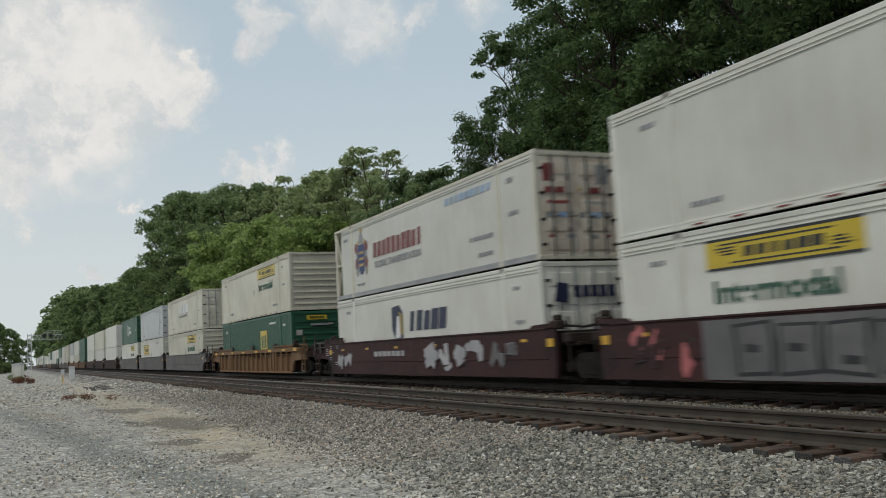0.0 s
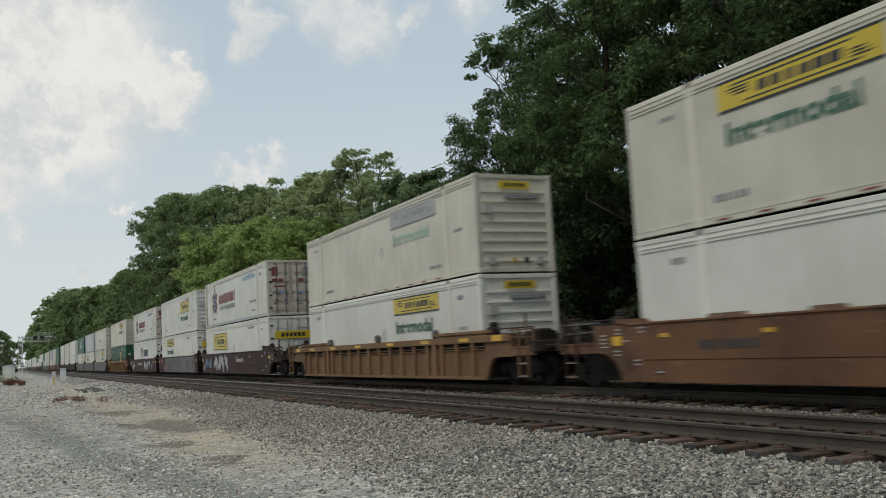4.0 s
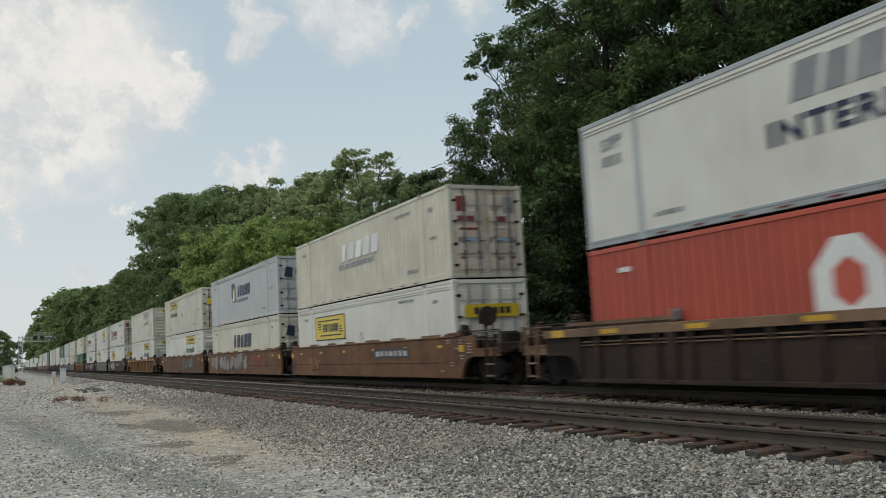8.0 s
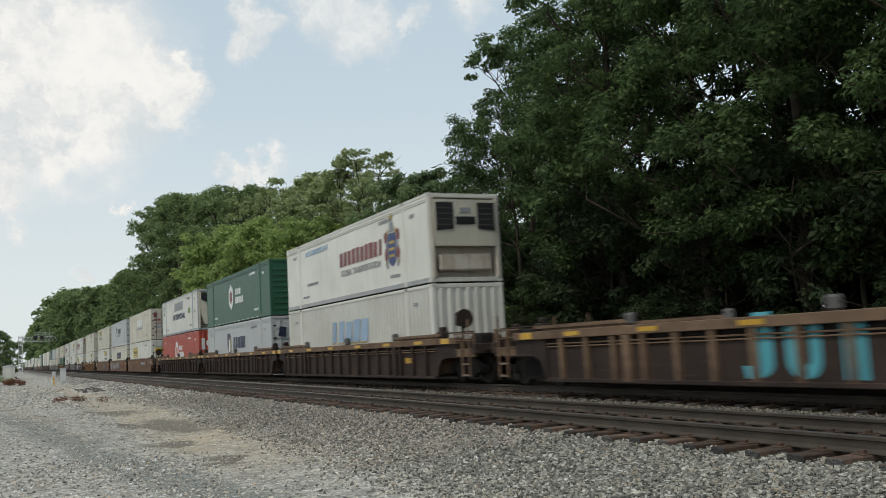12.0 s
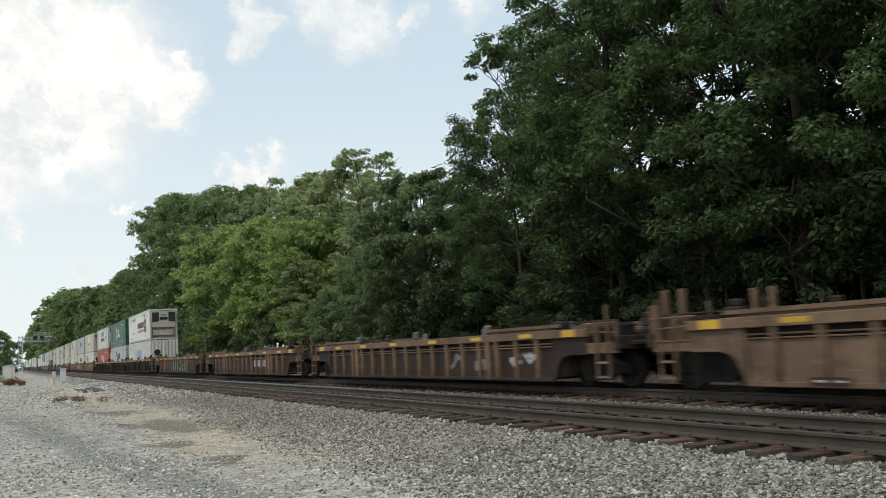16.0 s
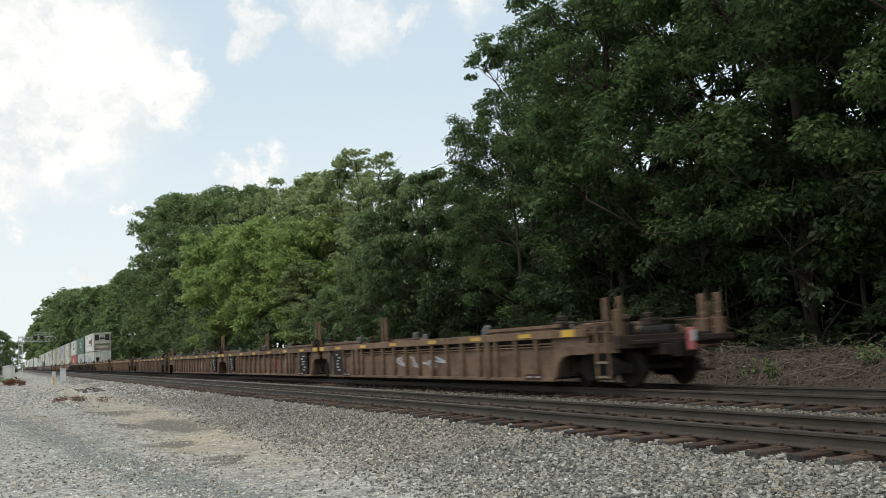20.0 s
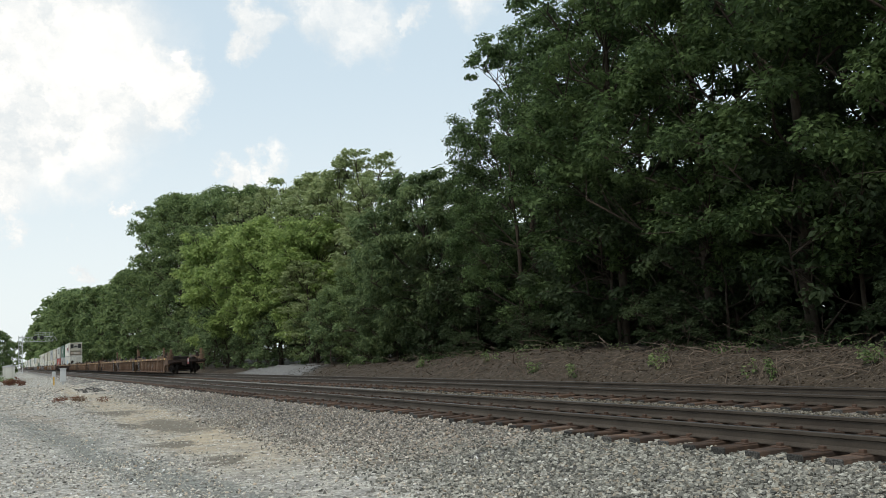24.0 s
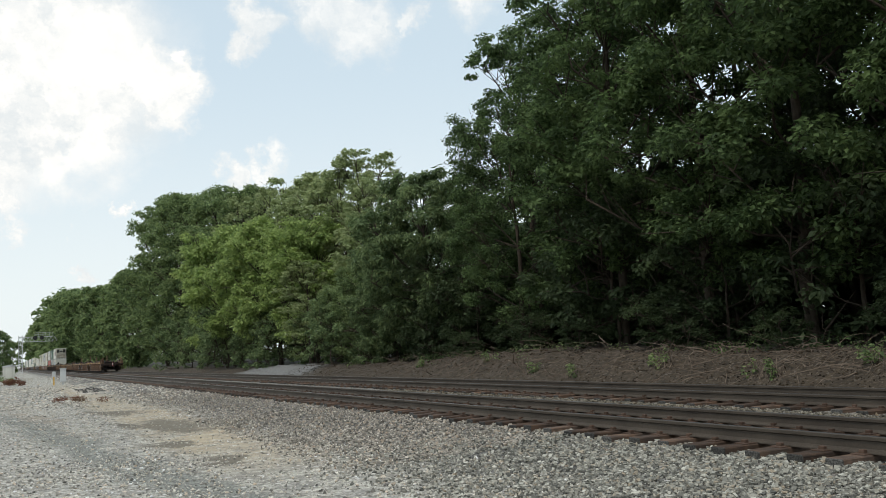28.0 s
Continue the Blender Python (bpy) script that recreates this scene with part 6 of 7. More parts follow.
def leaves(rng, clumps, count, size, name, mat, droop=0.3, shell=0.55, aspect=0.55):
    """Single leaves, a kite of two triangles each, spread through the clumps; denser at their outside."""
    c = np.array([k[:3] for k in clumps])
    r = np.array([k[3:6] for k in clumps])
    w8 = (r[:, 0] * r[:, 1] * r[:, 2]) ** (2 / 3)
    pick = rng.choice(len(c), count, p=w8 / w8.sum())
    d = rng.normal(size=(count, 3))
    d /= np.linalg.norm(d, axis=1)[:, None]
    rad = 1 - shell * rng.uniform(size=count) ** 1.6 + 0.16 * rng.normal(size=count)
    p = c[pick] + d * r[pick] * rad[:, None]
    nrm = d * 0.5 + rng.normal(size=(count, 3)) * 0.45 + np.array([0, 0, 0.75])
    nrm /= np.linalg.norm(nrm, axis=1)[:, None]
    ax = d + rng.normal(size=(count, 3)) * 0.8 + np.array([0, 0, -droop])
    ax -= nrm * (ax * nrm).sum(1)[:, None]
    ax /= np.linalg.norm(ax, axis=1)[:, None] + 1e-6
    sd = np.cross(nrm, ax)
    s = size * rng.uniform(0.6, 1.35, size=count)[:, None]
    fold = nrm * s * 0.10
    v = np.stack([p - ax * s * 0.5, p + sd * s * aspect * 0.5 + fold, p + ax * s * 0.5, p - sd * s * aspect * 0.5 + fold], 1)
    return soup(name, v, [(0, 1, 2), (0, 2, 3)], mat)


def tree_kind(seed, height, spread, base, count, size, mat, trunk_r=0.22, n_clumps=16, lean=0.0, low=0.25, squash=0.8, shape="round", droop=0.3, puff=(0.26, 0.46), per=9, aspect=0.55):
    """Meshes of one tree: trunk with limbs, and crown. base: height of the lowest clumps as a share."""
    rng = np.random.RandomState(seed)
    r = random.Random(seed)
    clumps = []
    for i in range(n_clumps):
        t = low + (1 - low) * ((i + 0.5) / n_clumps)
        if shape == "round":
            reach = spread * math.sqrt(max(0.08, 1 - ((t - 0.55) / 0.5) ** 2)) * r.uniform(0.55, 0.95)
        else:
            reach = spread * (0.55 + 0.45 * math.sin(t * 3.0)) * r.uniform(0.4, 0.9)
        a = i * 2.399 + r.uniform(-0.5, 0.5)
        cr = spread * r.uniform(0.30, 0.48)
        z = min(height * t, height - cr * squash * 0.9)
        clumps.append((reach * math.cos(a) + lean * t, reach * math.sin(a), z, cr, cr, cr * squash * r.uniform(0.7, 1.1)))
    sprays = []
    for k in clumps:
        for _ in range(per):
            a, e = r.uniform(0, math.tau), r.uniform(-0.75, 1.45)
            q = k[3] * r.uniform(*puff)
            d = k[3] * r.uniform(0.55, 1.05)
            sprays.append((k[0] + d * math.cos(a) * math.cos(e), k[1] + d * math.sin(a) * math.cos(e), min(k[2] + d * squash * math.sin(e), height), q, q, q * r.uniform(0.5, 0.8)))
    b = Build()
    path = [Vector((lean * t * t + r.uniform(-0.15, 0.15) * (t > 0), r.uniform(-0.15, 0.15) * (t > 0), height * 0.86 * t - 0.3 * (t == 0))) for t in [i / 7 for i in range(8)]]
    limb(b, path, trunk_r, trunk_r * 0.25, 9)
    b.tube(path[0] - Vector((0, 0, 0.2)), path[0] + Vector((0, 0, 0.5)), trunk_r * 1.5, trunk_r, 9, caps=False)
    for k in clumps[:n_clumps]:
        t = max(0.12, k[2] / height * 0.72)
        j = min(int(t / 0.86 * 7), 6)
        s = path[j].lerp(path[j + 1], 0.5)
        e = Vector(k[:3])
        mid = s.lerp(e, 0.5) + Vector((r.uniform(-0.3, 0.3), r.uniform(-0.3, 0.3), -0.25))
        limb(b, [s, mid, e, e + Vector((r.uniform(-0.6, 0.6), r.uniform(-0.6, 0.6), k[5] * 0.6))], trunk_r * 0.26, 0.015, 6)
        for _ in range(4):
            q = e + Vector((r.uniform(-1, 1), r.uniform(-1, 1), r.uniform(-0.4, 0.9))) * k[3]
            limb(b, [mid.lerp(e, r.uniform(0.2, 0.9)), q], 0.028, 0.008, 5)
    return b.mesh("trunk", M_BARK, True), leaves(rng, sprays, count, size, "crown", mat, droop, aspect=aspect)


def plant_tree(kind, x, y, turn=0.0, scale=1.0, label="", name="tree", category="tree", sink=0.1, wide=1.0):
    z = float(ground_z(x, y)) - sink
    ob = thing(name, label, category, pose(x, y, z, 0, 0, turn) @ Matrix.Diagonal((scale * wide, scale * wide, scale, 1)), group="trees of the wood")
    part("trunk", kind[0], None, ob)
    part("crown", kind[1], None, ob)
    return ob


L_DARK = "tall broadleaf tree with dense dark green crown in the wood"
L_MID = "broadleaf tree with mid-green crown beside the tracks"
L_BRIGHT = "bushy tree with bright yellow-green leaves beside the tracks"
k_big = tree_kind(11, 17.5, 4.9, 0.2, 40000, 0.205, M_LEAF_DARK, 0.22, 26, low=0.17, puff=(0.22, 0.38), per=11)
k_big2 = tree_kind(12, 18.5, 4.5, 0.2, 40000, 0.205, M_LEAF_DARK, 0.21, 26, low=0.15, puff=(0.22, 0.38), per=11)
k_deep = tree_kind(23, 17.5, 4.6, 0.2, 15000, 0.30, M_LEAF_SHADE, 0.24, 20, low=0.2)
k_sumac = tree_kind(13, 12.0, 4.4, 0.2, 24000, 0.42, M_LEAF_SUMAC, 0.18, 26, low=0.10, droop=1.3, puff=(0.26, 0.44), per=11, aspect=0.30)
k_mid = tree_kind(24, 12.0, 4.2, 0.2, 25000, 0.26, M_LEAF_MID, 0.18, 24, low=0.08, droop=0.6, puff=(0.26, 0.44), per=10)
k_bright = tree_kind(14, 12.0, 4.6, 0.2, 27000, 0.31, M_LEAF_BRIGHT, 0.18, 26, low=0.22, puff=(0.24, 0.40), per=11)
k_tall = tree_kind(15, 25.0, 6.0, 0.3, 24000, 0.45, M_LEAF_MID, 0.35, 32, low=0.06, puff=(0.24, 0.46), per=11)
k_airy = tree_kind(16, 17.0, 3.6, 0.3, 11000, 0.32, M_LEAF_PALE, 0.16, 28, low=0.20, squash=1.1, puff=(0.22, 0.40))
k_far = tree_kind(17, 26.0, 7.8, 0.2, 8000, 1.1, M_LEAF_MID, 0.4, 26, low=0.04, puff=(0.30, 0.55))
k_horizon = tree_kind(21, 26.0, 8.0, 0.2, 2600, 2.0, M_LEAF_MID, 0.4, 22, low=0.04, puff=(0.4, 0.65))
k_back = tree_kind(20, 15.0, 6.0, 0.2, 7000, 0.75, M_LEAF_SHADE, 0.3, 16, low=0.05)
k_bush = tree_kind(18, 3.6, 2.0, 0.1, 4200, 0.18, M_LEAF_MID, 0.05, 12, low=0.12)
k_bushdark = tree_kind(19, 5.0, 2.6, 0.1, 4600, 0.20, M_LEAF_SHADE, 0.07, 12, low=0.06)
# edge bushes take a darker leaf for the shade below the bright trees
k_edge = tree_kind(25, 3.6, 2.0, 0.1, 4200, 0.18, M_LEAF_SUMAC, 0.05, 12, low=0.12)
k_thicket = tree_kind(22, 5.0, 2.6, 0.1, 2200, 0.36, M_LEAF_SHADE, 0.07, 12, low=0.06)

# big dark trees on the bank
for x, y, turn, s, k in ((21.0, 9.5, 20, 1.05, k_big2), (22.0, 14.0, 100, 1.0, k_big), (21.2, 19.0, 200, 0.98, k_big2), (21.8, 24.0, 300, 0.98, k_big), (21.6, 28.6, 60, 0.94, k_big2),
                         (24.0, 32.6, 150, 0.95, k_big), (24.6, 39.6, 20, 0.90, k_big2), (21.4, 36.0, 250, 0.66, k_big), (27.0, 12.0, 40, 0.85, k_deep), (27.5, 20.5, 80, 0.82, k_deep), (28.0, 28.0, 10, 0.85, k_deep), (28.5, 35.5, 70, 0.80, k_deep), (28.0, 44.0, 10, 0.72, k_deep), (27.5, 51.0, 130, 0.66, k_deep), (29.5, 24.5, 170, 0.95, k_deep), (29.5, 16.0, 290, 0.98, k_deep), (27.0, 5.0, 220, 0.9, k_deep), (20.5, 4.5, 250, 1.0, k_deep)):
    plant_tree(k, x, y, turn, s, L_DARK)
# drooping sumac and its neighbours
for x, y, turn, s, k, lab, wide in ((21.0, 45.2, 0, 0.87, k_sumac, "spreading sumac tree with drooping compound leaves", 1.0), (20.8, 49.6, 120, 0.66, k_sumac, "spreading sumac tree with drooping compound leaves", 0.9),
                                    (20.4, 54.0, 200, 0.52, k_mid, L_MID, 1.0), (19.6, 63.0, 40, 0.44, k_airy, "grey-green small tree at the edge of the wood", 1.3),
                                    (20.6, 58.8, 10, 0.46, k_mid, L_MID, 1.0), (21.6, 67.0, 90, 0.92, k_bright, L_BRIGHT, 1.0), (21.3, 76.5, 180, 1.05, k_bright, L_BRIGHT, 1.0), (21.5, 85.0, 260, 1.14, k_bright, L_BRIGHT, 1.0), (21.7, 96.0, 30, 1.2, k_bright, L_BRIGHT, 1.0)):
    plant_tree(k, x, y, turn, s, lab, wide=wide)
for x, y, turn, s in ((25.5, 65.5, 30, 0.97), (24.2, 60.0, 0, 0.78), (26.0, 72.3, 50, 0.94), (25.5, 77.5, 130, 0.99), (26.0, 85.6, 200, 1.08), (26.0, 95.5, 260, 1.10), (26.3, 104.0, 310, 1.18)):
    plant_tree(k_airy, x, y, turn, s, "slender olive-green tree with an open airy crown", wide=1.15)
for x, y, turn, s in ((25.5, 109.0, 0, 0.87), (26.0, 121.0, 70, 0.93), (25.0, 133.0, 140, 1.0), (24.5, 145.0, 210, 1.06), (24.0, 155.0, 280, 1.08), (29.0, 125.0, 20, 0.95)):
    plant_tree(k_tall, x, y, turn, s, "tall dark green tree rising over the wood")
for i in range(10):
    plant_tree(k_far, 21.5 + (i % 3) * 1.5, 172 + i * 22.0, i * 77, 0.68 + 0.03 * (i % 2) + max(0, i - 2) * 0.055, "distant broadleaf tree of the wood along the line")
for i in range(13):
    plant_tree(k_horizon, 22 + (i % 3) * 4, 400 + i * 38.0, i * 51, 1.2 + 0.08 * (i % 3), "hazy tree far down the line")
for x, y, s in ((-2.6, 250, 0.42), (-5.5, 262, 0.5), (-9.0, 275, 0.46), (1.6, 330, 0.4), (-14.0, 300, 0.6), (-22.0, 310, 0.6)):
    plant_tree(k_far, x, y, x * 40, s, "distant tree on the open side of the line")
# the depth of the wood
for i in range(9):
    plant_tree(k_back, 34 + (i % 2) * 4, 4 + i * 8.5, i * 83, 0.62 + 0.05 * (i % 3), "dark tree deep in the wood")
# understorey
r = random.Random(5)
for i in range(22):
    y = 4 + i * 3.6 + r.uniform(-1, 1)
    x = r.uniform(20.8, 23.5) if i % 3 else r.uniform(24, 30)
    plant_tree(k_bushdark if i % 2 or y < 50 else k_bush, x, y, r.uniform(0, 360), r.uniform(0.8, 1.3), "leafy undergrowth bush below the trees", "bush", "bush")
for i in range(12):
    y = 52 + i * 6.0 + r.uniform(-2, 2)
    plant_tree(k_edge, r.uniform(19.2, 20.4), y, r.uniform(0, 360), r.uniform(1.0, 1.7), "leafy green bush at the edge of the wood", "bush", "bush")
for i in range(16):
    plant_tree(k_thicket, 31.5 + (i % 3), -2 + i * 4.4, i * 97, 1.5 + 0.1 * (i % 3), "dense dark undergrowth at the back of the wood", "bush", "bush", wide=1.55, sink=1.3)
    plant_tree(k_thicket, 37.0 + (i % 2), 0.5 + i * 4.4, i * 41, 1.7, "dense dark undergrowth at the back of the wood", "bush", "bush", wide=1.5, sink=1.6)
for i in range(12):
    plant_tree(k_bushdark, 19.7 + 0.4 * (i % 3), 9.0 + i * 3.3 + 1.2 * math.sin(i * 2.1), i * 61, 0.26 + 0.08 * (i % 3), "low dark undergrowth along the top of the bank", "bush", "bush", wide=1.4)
# ---- sleepers, ballast stones ----
def stone_soup(name, xs, ys, size, seed, mat, icos=True, lift=0.3):
    rng = np.random.RandomState(seed)
    n = len(xs)
    if icos:
        base_v = np.array([(a, b, c) for a in (-1, 1) for b in (-1, 1) for c in (-1, 1)], float) * 0.72
        fs = [(0, 1, 3), (0, 3, 2), (4, 6, 7), (4, 7, 5), (0, 4, 5), (0, 5, 1), (2, 3, 7), (2, 7, 6), (0, 2, 6), (0, 6, 4), (1, 5, 7), (1, 7, 3)]
    else:
        base_v = np.array([(1, 0, 0), (-1, 0, 0), (0, 1, 0), (0, -1, 0), (0, 0, 1), (0, 0, -1)], float)
        fs = [(0, 2, 4), (2, 1, 4), (1, 3, 4), (3, 0, 4), (2, 0, 5), (1, 2, 5), (3, 1, 5), (0, 3, 5)]
    k = len(base_v)
    v = np.repeat(base_v[None], n, 0) * rng.uniform(0.62, 1.25, size=(n, k, 1))
    v += rng.normal(0, 0.17, size=(n, k, 3))
    v *= np.stack([rng.uniform(0.7, 1.2, n), rng.uniform(0.6, 1.0, n), rng.uniform(0.45, 0.8, n)], -1)[:, None, :]
    a, t = rng.uniform(0, math.tau, n), rng.normal(0, 0.8, n)
    ca, sa, ct, st = np.cos(a), np.sin(a), np.cos(t), np.sin(t)
    R1 = np.zeros((n, 3, 3))
    R1[:, 0, 0], R1[:, 0, 1], R1[:, 1, 0], R1[:, 1, 1], R1[:, 2, 2] = ca, -sa, sa, ca, 1
    R2 = np.zeros((n, 3, 3))
    R2[:, 0, 0], R2[:, 1, 1], R2[:, 1, 2], R2[:, 2, 1], R2[:, 2, 2] = 1, ct, -st, st, ct
    s = size * np.exp(np.clip(rng.normal(0, 0.33, n), -0.6, 0.45))
    v = np.einsum("nij,nkj->nki", R1 @ R2, v) * s[:, None, None]
    z = ground_z(xs, ys) + s * lift
    v += np.stack([xs, ys, z], -1)[:, None, :]
    return soup(name, v, fs, mat)


def make_stone_material(name, tint, gain):
    m = bpy.data.materials.new(name)
    m.use_nodes = True
    n = Nodes(m.node_tree)
    isl = n.add("ShaderNodeNewGeometry").outputs["Random Per Island"]
    pos = n.add("ShaderNodeNewGeometry").outputs["Position"]
    ramp = n.add("ShaderNodeValToRGB", ins={0: isl})
    els = ramp.color_ramp.elements
    tone = lambda c: rgb(*[min(a * b * gain, 0.8) for a, b in zip(c, tint)])
    els[0].position, els[0].color = 0.0, tone((0.070, 0.068, 0.063))
    els[1].position, els[1].color = 1.0, tone((0.50, 0.48, 0.44))
    for p, c in ((0.30, (0.185, 0.178, 0.162)), (0.68, (0.29, 0.278, 0.25)), (0.78, (0.30, 0.245, 0.19)), (0.86, (0.33, 0.318, 0.29)), (0.95, (0.38, 0.365, 0.335))):
        els.new(p).color = tone(c)
    grain = n.noise(pos, 90.0, 3.0, 0.7)
    col = n.mix(n.ramp(grain, 0.4, 0.8, 0.0, 0.35), ramp.outputs[0], rgb(0.10, 0.096, 0.088))
    p = n.add("ShaderNodeBsdfPrincipled", ins={"Base Color": col, "Roughness": 0.85, "Specular IOR Level": 0.25})
    n.tree.links.new(p.outputs[0], n.add("ShaderNodeOutputMaterial").inputs[0])
    return m


M_STONE = make_stone_material("crushed_stone", (0.99, 1.0, 0.94), 1.16)
M_STONE_FAR = make_stone_material("reddish_crushed_stone", (1.05, 0.99, 0.92), 1.2)
M_STONE_PALE = make_stone_material("pale_chippings", (1.0, 0.98, 0.94), 2.0)
M_STONE_TAR = make_stone_material("broken_asphalt", (1.0, 1.0, 1.0), 0.30)
M_STONE_BROWN = make_stone_material("rust_stained_stone", (1.0, 0.93, 0.80), 0.66)
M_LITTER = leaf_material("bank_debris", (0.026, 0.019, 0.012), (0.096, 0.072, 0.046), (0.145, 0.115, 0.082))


def scatter(x0, x1, y0, y1, per_m2, seed, edge=1.2):
    """Places in a field whose density fades and clumps towards its open sides."""
    rng = np.random.RandomState(seed)
    n = int((x1 - x0) * (y1 - y0) * per_m2)
    x, y = rng.uniform(x0, x1, n), rng.uniform(y0, y1, n)
    patch = 0.5 + 0.5 * smooth_noise(x, y, 1.3, seed + 1)
    fade = np.clip((x - x0) / edge, 0, 1) * np.clip((y1 - y) / (edge * 5), 0, 1)
    keep = (x < 1.32 * y + 0.6) & (rng.uniform(size=n) < fade * (0.55 + 0.7 * patch) * (1 - 0.72 * np.exp(-((x - 3.7 - 0.5 * smooth_noise(x, y, 0.7, 8)) / 0.75) ** 2) * np.clip((y - 9) / 6, 0, 1)))
    return x[keep], y[keep]


def stones(label, boxes, size, seed, icos, lift=0.3, mat=None):
    xs, ys = [], []
    for i, bx in enumerate(boxes):
        a, b = scatter(*bx[:5], seed + i, *bx[5:])
        xs.append(a), ys.append(b)
    tagged(new("ballast_stones", stone_soup("ballast_stones", np.concatenate(xs), np.concatenate(ys), size, seed, mat or M_STONE, icos=icos, lift=lift)), label, "gravel", kind="stuff")


stones("loose grey crushed ballast stones beside the track", [(3.8, 8.0, 4.5, 15.0, 1350, 2.2)], 0.0208, 31, True, 0.42)
stones("grey crushed ballast stones farther along the track", [(4.0, 8.0, 12.0, 26.0, 400, 1.8), (4.4, 8.0, 22.0, 52.0, 130, 1.6)], 0.0265, 41, False, 0.45, M_STONE_FAR)
stones("brownish ballast stones between the two tracks", [(10.25, 12.1, 7.0, 30.0, 300, 0.1), (8.35, 9.55, 6.0, 20.0, 140, 0.1), (12.8, 14.0, 9.0, 24.0, 100, 0.1), (14.7, 16.4, 10, 30, 120, 0.1)], 0.028, 51, False, 0.45, M_STONE_BROWN)
stones("scattered small pale stones on the gravel road", [(-2.0, 6.0, 8.5, 18.0, 130, 0.5), (-2.0, 6.0, 14.0, 45.0, 55, 0.5)], 0.022, 61, False, 0.3, M_STONE_PALE)
stones("coarse stones strewn far along the gravel", [(-3.0, 7.9, 38.0, 80.0, 13, 0.3), (-4.0, 7.9, 70.0, 150.0, 3.0, 0.3)], 0.055, 71, False, 0.2, M_STONE_PALE)


stones("broken dark asphalt lumps beside the gravel road", [(3.9, 5.3, 57.0, 66.0, 24, 0.1)], 0.075, 81, False, 0.1, M_STONE_TAR)


def sleepers(track, center, seed):
    r = random.Random(seed)
    meshes = []
    for k in range(4):
        b = Build().box(-1.30, 1.30, -0.115, 0.115, -0.36, -0.185, 0.012)
        meshes.append(b.mesh("sleeper", M_TIE))
    plate_mesh = Build().box(-0.19, 0.19, -0.09, 0.09, -0.187, -0.172, 0.004).box(-0.13, -0.07, -0.035, 0.035, -0.18, -0.135, 0.006).box(0.07, 0.13, -0.035, 0.035, -0.18, -0.135, 0.006).mesh("tie_plate", M_PLATE)
    y, k = 4.6, 0
    while k < 85:
        sl = part("sleeper", meshes[r.randrange(4)], None, track, "", pose(r.uniform(-0.09, 0.07), y + r.uniform(-0.03, 0.03), r.uniform(-0.012, 0.006), 0, r.uniform(-0.5, 0.5), r.uniform(-1.2, 1.2)))
        for s in (-1, 1):
            part("tie_plate", plate_mesh, None, sl, "", pose(s * GAUGE / 2, 0, 0))
        y, k = y + 0.55, k + 1
    b = Build()
    while y < 420:
        b.box(-1.3, 1.3, y - 0.115, y + 0.115, -0.36, -0.185)
        y += 0.55
    tagged(part("sleeper_row", b, M_TIE, track, "row of timber sleepers running on into the distance"), kind="stuff")


sleepers(near_track, NEAR_C, 1)
sleepers(far_track, FAR_C, 2)


# ---- signal bridge, relay box and other lineside things ----
def signal_bridge():
    Y = 300.0
    gz = float(ground_z(3.5, Y))
    ob = thing("signal_bridge", "galvanised steel cantilever signal bridge over the tracks", "signal bridge", pose(0, Y, gz))
    b = Build()
    for lx in (3.05, 4.1):
        for ly in (-0.55, 0.55):
            b.box(lx - 0.08, lx + 0.08, ly - 0.08, ly + 0.08, 0, 11.2)
    part("mast", b, M_GALV, ob, "lattice mast")
    br = Build()
    z = 0.3
    while z < 10.5:
        br.tube((3.05, -0.55, z), (4.1, -0.55, z + 1.0), 0.05, sides=5).tube((4.1, -0.55, z), (3.05, -0.55, z), 0.05, sides=5)
        br.tube((3.05, -0.55, z), (3.05, 0.55, z + 1.0), 0.05, sides=5)
        z += 1.0
    part("bracing", br, M_GALV, ob)
    arm = Build()
    for z in (9.3, 10.7):
        for ly in (-0.55, 0.55):
            arm.box(3.0, 12.6, ly - 0.06, ly + 0.06, z - 0.07, z + 0.07)
    for i in range(9):
        x = 4.1 + i * 1.05
        arm.tube((x, -0.55, 9.3), (x + 0.5, -0.55, 10.7), 0.05, sides=5).tube((x + 0.5, -0.55, 10.7), (x + 1.05, -0.55, 9.3), 0.05, sides=5)
    part("arm", arm, M_GALV, ob, "lattice arm with walkway")
    rail = Build()
    for z in (11.4, 11.9):
        rail.tube((7.5, -0.6, z), (12.6, -0.6, z), 0.04, sides=5)
    for i in range(6):
        rail.tube((7.5 + i, -0.6, 10.7), (7.5 + i, -0.6, 11.9), 0.04, sides=5)
    part("handrail", rail, M_GALV, ob)
    for sx in (7.6, 9.4):
        head = part("signal_head", Build().tube((sx, -0.75, 10.4), (sx, -0.68, 10.4), 0.62, sides=20), M_BLACK, ob, "round black signal head")
        part("hood", Build().tube((sx, -1.0, 10.4), (sx, -0.76, 10.4), 0.2, 0.22, sides=10), M_BLACK, head)


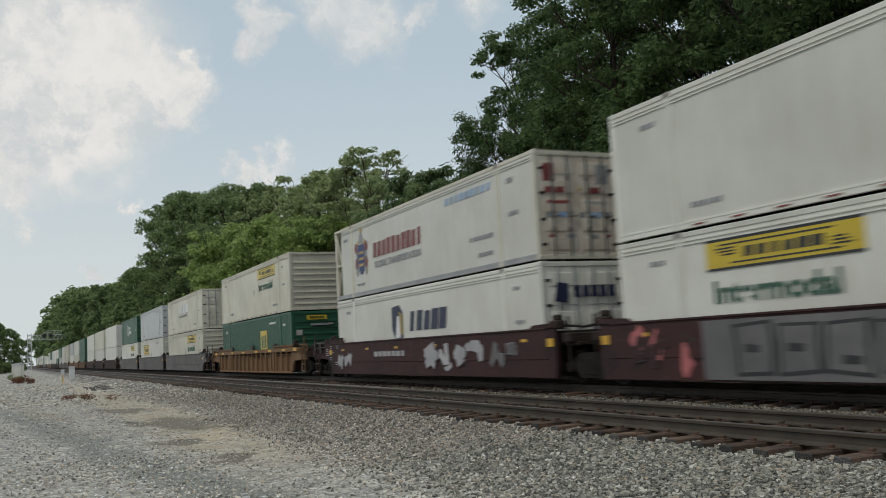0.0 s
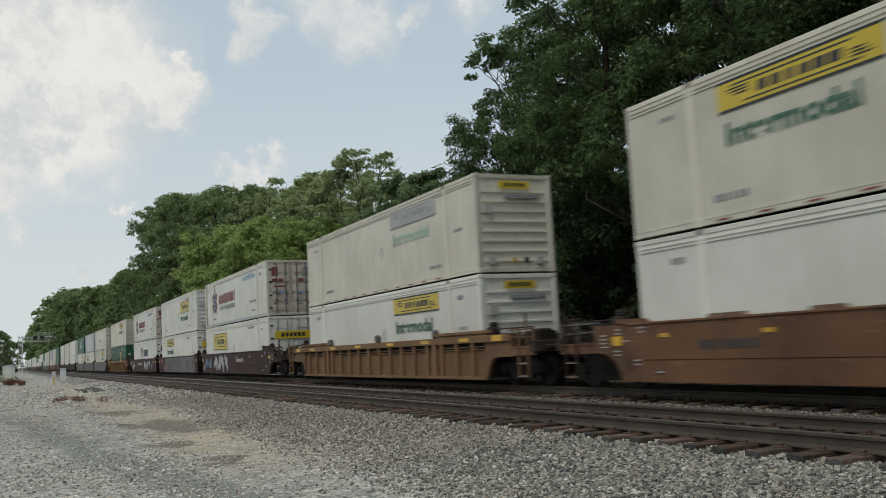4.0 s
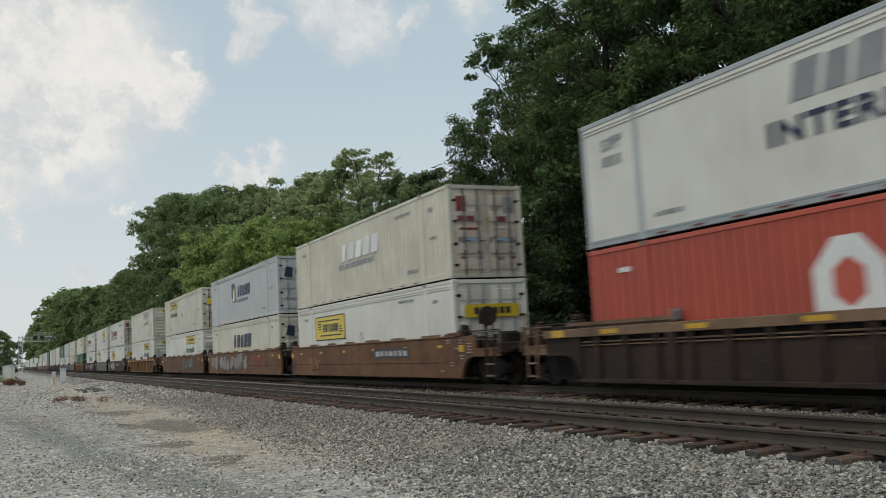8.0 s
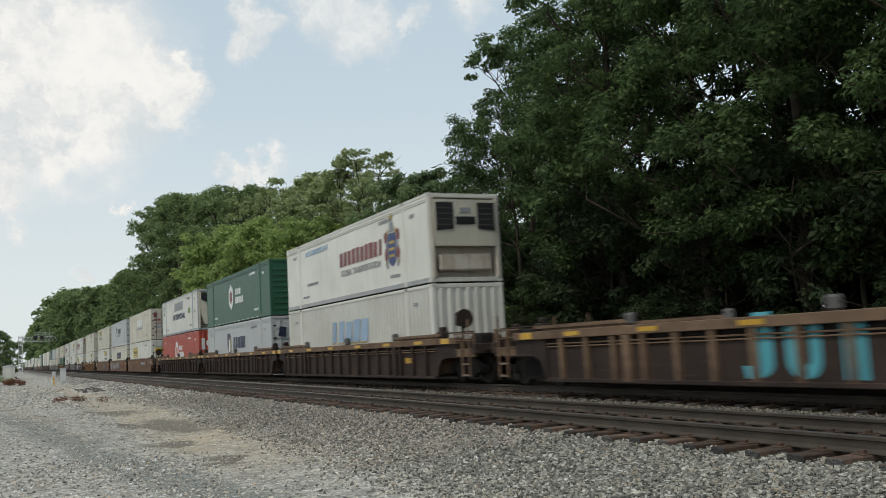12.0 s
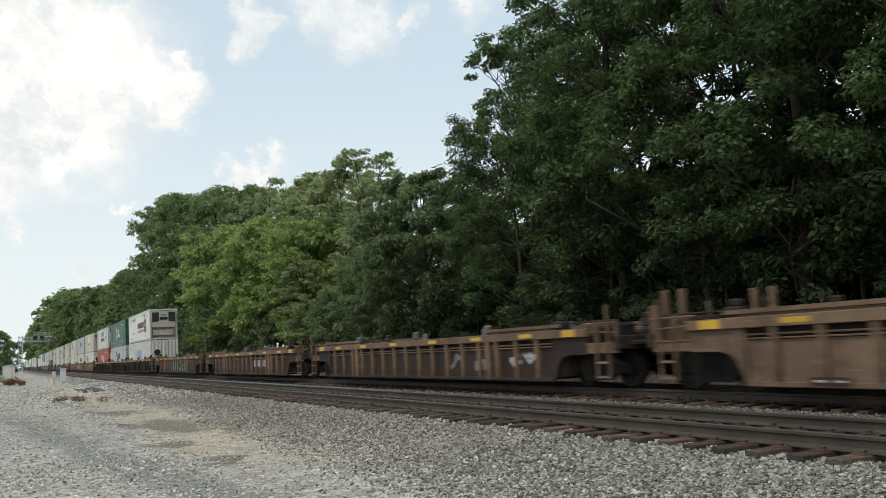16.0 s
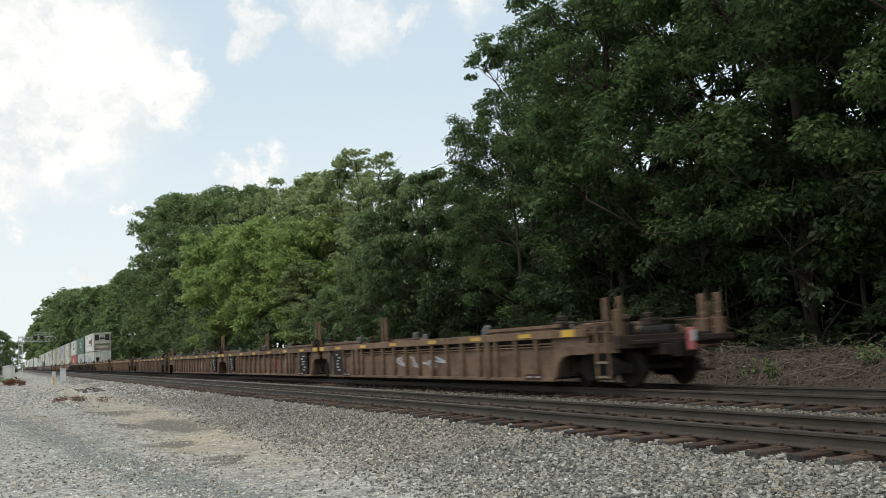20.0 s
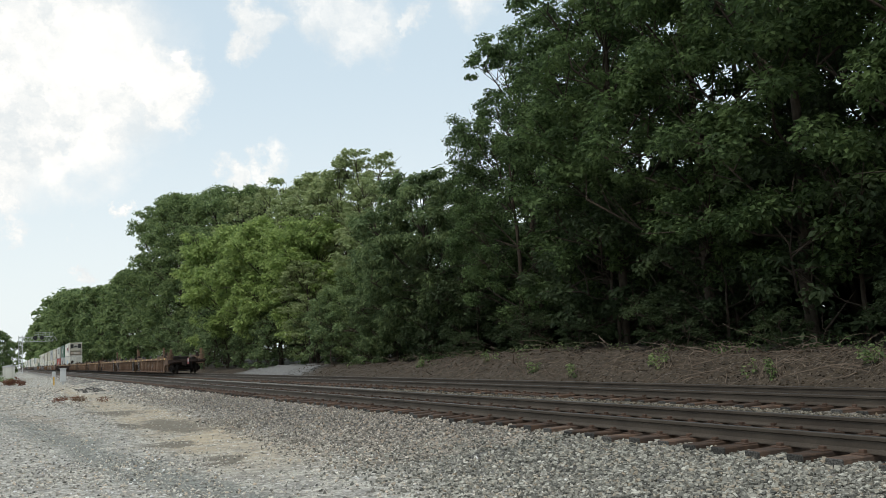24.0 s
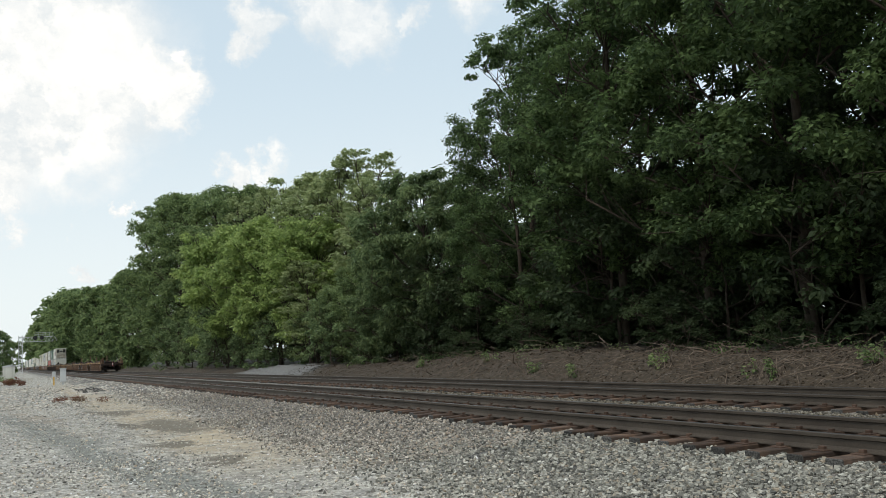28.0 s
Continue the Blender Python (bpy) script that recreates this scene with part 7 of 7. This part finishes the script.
def relay_box():
    X, Y = 4.33, 85.0
    gz = float(ground_z(X, Y))
    ob = thing("relay_box", "grey steel relay box on a post beside the track", "electrical box", pose(X, Y, gz))
    part("post", Build().box(-0.09, 0.09, -0.09, 0.09, -0.1, 0.6, 0.01), M_GALV, ob)
    body = part("cabinet", Build().box(-0.24, 0.24, -0.2, 0.2, 0.25, 1.35, 0.02), M_GALV, ob, "grey cabinet")
    part("door", Build().box(-0.21, 0.21, -0.225, -0.2, 0.3, 1.3, 0.01), M_GALV, body)
    part("lid", Build().box(-0.28, 0.28, -0.26, 0.24, 1.35, 1.40, 0.015), M_GALV, body)
    m = thing("marker_post", "orange plastic marker post beside the relay box", "post", pose(3.55, 84.0, float(ground_z(3.55, 84.0))))
    part("stake", Build().box(-0.05, 0.05, -0.03, 0.03, -0.1, 0.75, 0.01), M_ORANGE, m)
    part("sign_box", Build().box(-0.14, 0.14, -0.06, 0.06, 0.70, 1.15, 0.02), M_GALV, m, "small grey box on the post")


def white_shed():
    X, Y = 0.25, 150.0
    gz = float(ground_z(X, Y))
    ob = thing("equipment_cabin", "small white lineside equipment cabin", "cabin", pose(X, Y, gz))
    part("wall", Build().box(-0.9, 0.75, -0.8, 0.8, 0, 1.9, 0.02), M_WHITE, ob)
    part("roof", Build().prism([(-1.0, 1.9), (0.85, 1.9), (0.85, 1.97), (-0.1, 2.1), (-1.0, 1.97)], "y", -0.9, 0.9), M_GALV, ob)
    part("door", Build().box(-0.5, 0.3, -0.83, -0.8, 0.1, 1.8, 0.01), M_WHITE, ob)


def weeds(x, y, n, size, mat, label, spread=0.5, seed=1):
    rng = np.random.RandomState(seed)
    z = float(ground_z(x, y))
    ob = thing("weed_clump", label, "weeds", pose(x, y, z))
    b = Build()
    for i in range(14):
        a, q = rng.uniform(0, math.tau), rng.uniform(0.1, spread)
        s = Vector((q * math.cos(a), q * math.sin(a) * 1.6, -0.03))
        b.tube(s, s + Vector((rng.normal() * 0.12, rng.normal() * 0.12, max(size, 0.1) * rng.uniform(1.5, 4.5))), 0.009, 0.003, 4, caps=False)
    part("stems", b, M_TWIG, ob)
    cl = [(rng.normal() * spread * 0.6, rng.normal() * spread, rng.uniform(0.05, size * 3), spread * 0.4, spread * 0.6, size * 1.5) for _ in range(6)]
    part("foliage", leaves(rng, cl, n, size, "foliage", mat), None, ob)


signal_bridge()
relay_box()
white_shed()
weeds(2.6, 43.0, 700, 0.075, M_LEAF_RED, "low reddish brown dried weeds on gravel", 0.85, 1)
weeds(0.85, 92.0, 500, 0.20, M_LEAF_RED, "low reddish brown dried weeds on gravel", 0.9, 2)
weeds(0.1, 96.0, 400, 0.20, M_LEAF_MID, "low green weeds on gravel", 0.9, 3)
for i, (x, y) in enumerate(((17.6, 17.4), (17.9, 22.0), (17.3, 26.0), (17.5, 29.0), (18.3, 14.5), (18.2, 33.5), (18.0, 40.0))):
    weeds(x, y, 110, 0.12, M_LEAF_MID, "small bright green sapling on the bank", 0.25, 10 + i)


def brush():
    """Dead roots, vines and twigs hanging on the bank."""
    r = random.Random(9)
    b = Build()
    for i in range(430):
        y = r.gauss(r.choice((12.0, 14.5, 17.5, 20.0, 23.5, 27.0, 31.0, 36.0, 42.0)), 1.3)
        x = r.triangular(16.8, 20.2, 18.2)
        p = Vector((x, y, float(ground_z(x, y)) + r.uniform(0.0, 0.25)))
        d = Vector((r.uniform(-0.7, 0.4), r.uniform(-1, 1), r.uniform(-0.25, 0.35)))
        q = [p]
        for _ in range(5):
            p = p + d * r.uniform(0.15, 0.42)
            d = d + Vector((r.uniform(-0.6, 0.6), r.uniform(-0.6, 0.6), r.uniform(-0.45, 0.25)))
            p.z = max(p.z, float(ground_z(p.x, p.y)) + 0.01)
            q.append(p)
        limb(b, q, r.choice((0.006, 0.007, 0.009, 0.012, 0.024)), 0.004, 4)
    tagged(new("brushwood", b.mesh("brushwood", M_TWIG)), "tangle of dead roots and twigs on the earth bank", "brushwood", kind="stuff")


brush()


def bank_litter():
    """Clods, chips of stone and bark strewn over the bank."""
    rng = np.random.RandomState(88)
    n = 9000
    y = rng.uniform(8, 62, n)
    x = rng.uniform(16.2, 19.6, n)
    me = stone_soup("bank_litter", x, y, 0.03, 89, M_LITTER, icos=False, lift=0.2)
    tagged(new("bank_litter", me), "clods, bark and stone chips strewn over the bank", "litter", kind="stuff")


def bank_plants():
    """Ivy and seedlings creeping down the top of the bank."""
    rng = np.random.RandomState(77)
    for k in range(5):
        cl = []
        for i in range(9):
            y = rng.uniform(8 + k * 9, 17 + k * 9)
            x = rng.triangular(17.6, 20.2, 20.6)
            cl.append((x, y, float(ground_z(x, y)) + 0.12, rng.uniform(0.25, 0.7), rng.uniform(0.3, 1.0), rng.uniform(0.1, 0.3)))
        tagged(new("ground_ivy", leaves(rng, cl, 420, 0.10, "ground_ivy", M_LEAF_DARK if k % 2 else M_LEAF_MID)), "low ivy and seedlings creeping on the bank", "ground cover", kind="stuff")


bank_litter()
bank_plants()


def house():
    """A white house that shows in glimpses through the trunks."""
    ob = thing("house", "white clapboard house behind the trees", "house", pose(31.0, 66.0, float(ground_z(31.0, 66.0)) - 0.1))
    wall = part("wall", Build().box(-4, 4, -5, 5, 0, 3.2, 0.03), M_WHITE, ob)
    for i in range(14):
        part("clapboard", shared("clap", lambda: Build().prism([(-4.0, 0.0), (-4.03, 0.0), (-4.0, 0.2)], "y", -5, 5).mesh("clapboard", M_WHITE)), None, wall, "", pose(0, 0, 0.2 + i * 0.2))
    part("roof", Build().prism([(-4.5, 3.15), (4.5, 3.15), (0, 5.6)], "y", -5.4, 5.4), M_GREYCAR, ob)
    for wy in (-3, 0, 3):
        win = part("window", Build().box(-4.06, -3.98, wy - 0.5, wy + 0.5, 1.0, 2.3, 0.01), M_DECALWHITE, ob)
        part("pane", Build().box(-4.075, -4.05, wy - 0.42, wy + 0.42, 1.08, 2.22), M_GLASSBLACK, win)


house()


def motions():
    stops = [0, 0.5, 1, 1.5, 2, 2.5, 3, 4, 5.5, 7, 8, 9, 10.5, 12.5, 14.5, 17, 19, 21, 23, 25, 26.5, 28]
    gone = [(t, travel(t)) for t in stops]
    for ob, y, z in moving:
        walk(ob, [(t, pose(FAR_C, y + s, z)) for t, s in gone])
    # wheels of the nearer cars roll without slipping
    ticks = [(i / FPS, travel(i / FPS)) for i in range(28 * FPS + 1)]
    for ws, a in spinning:
        walk(ws, [(t, pose(0, a, 0.46, -math.degrees(s / 0.46))) for t, s in ticks])


motions()
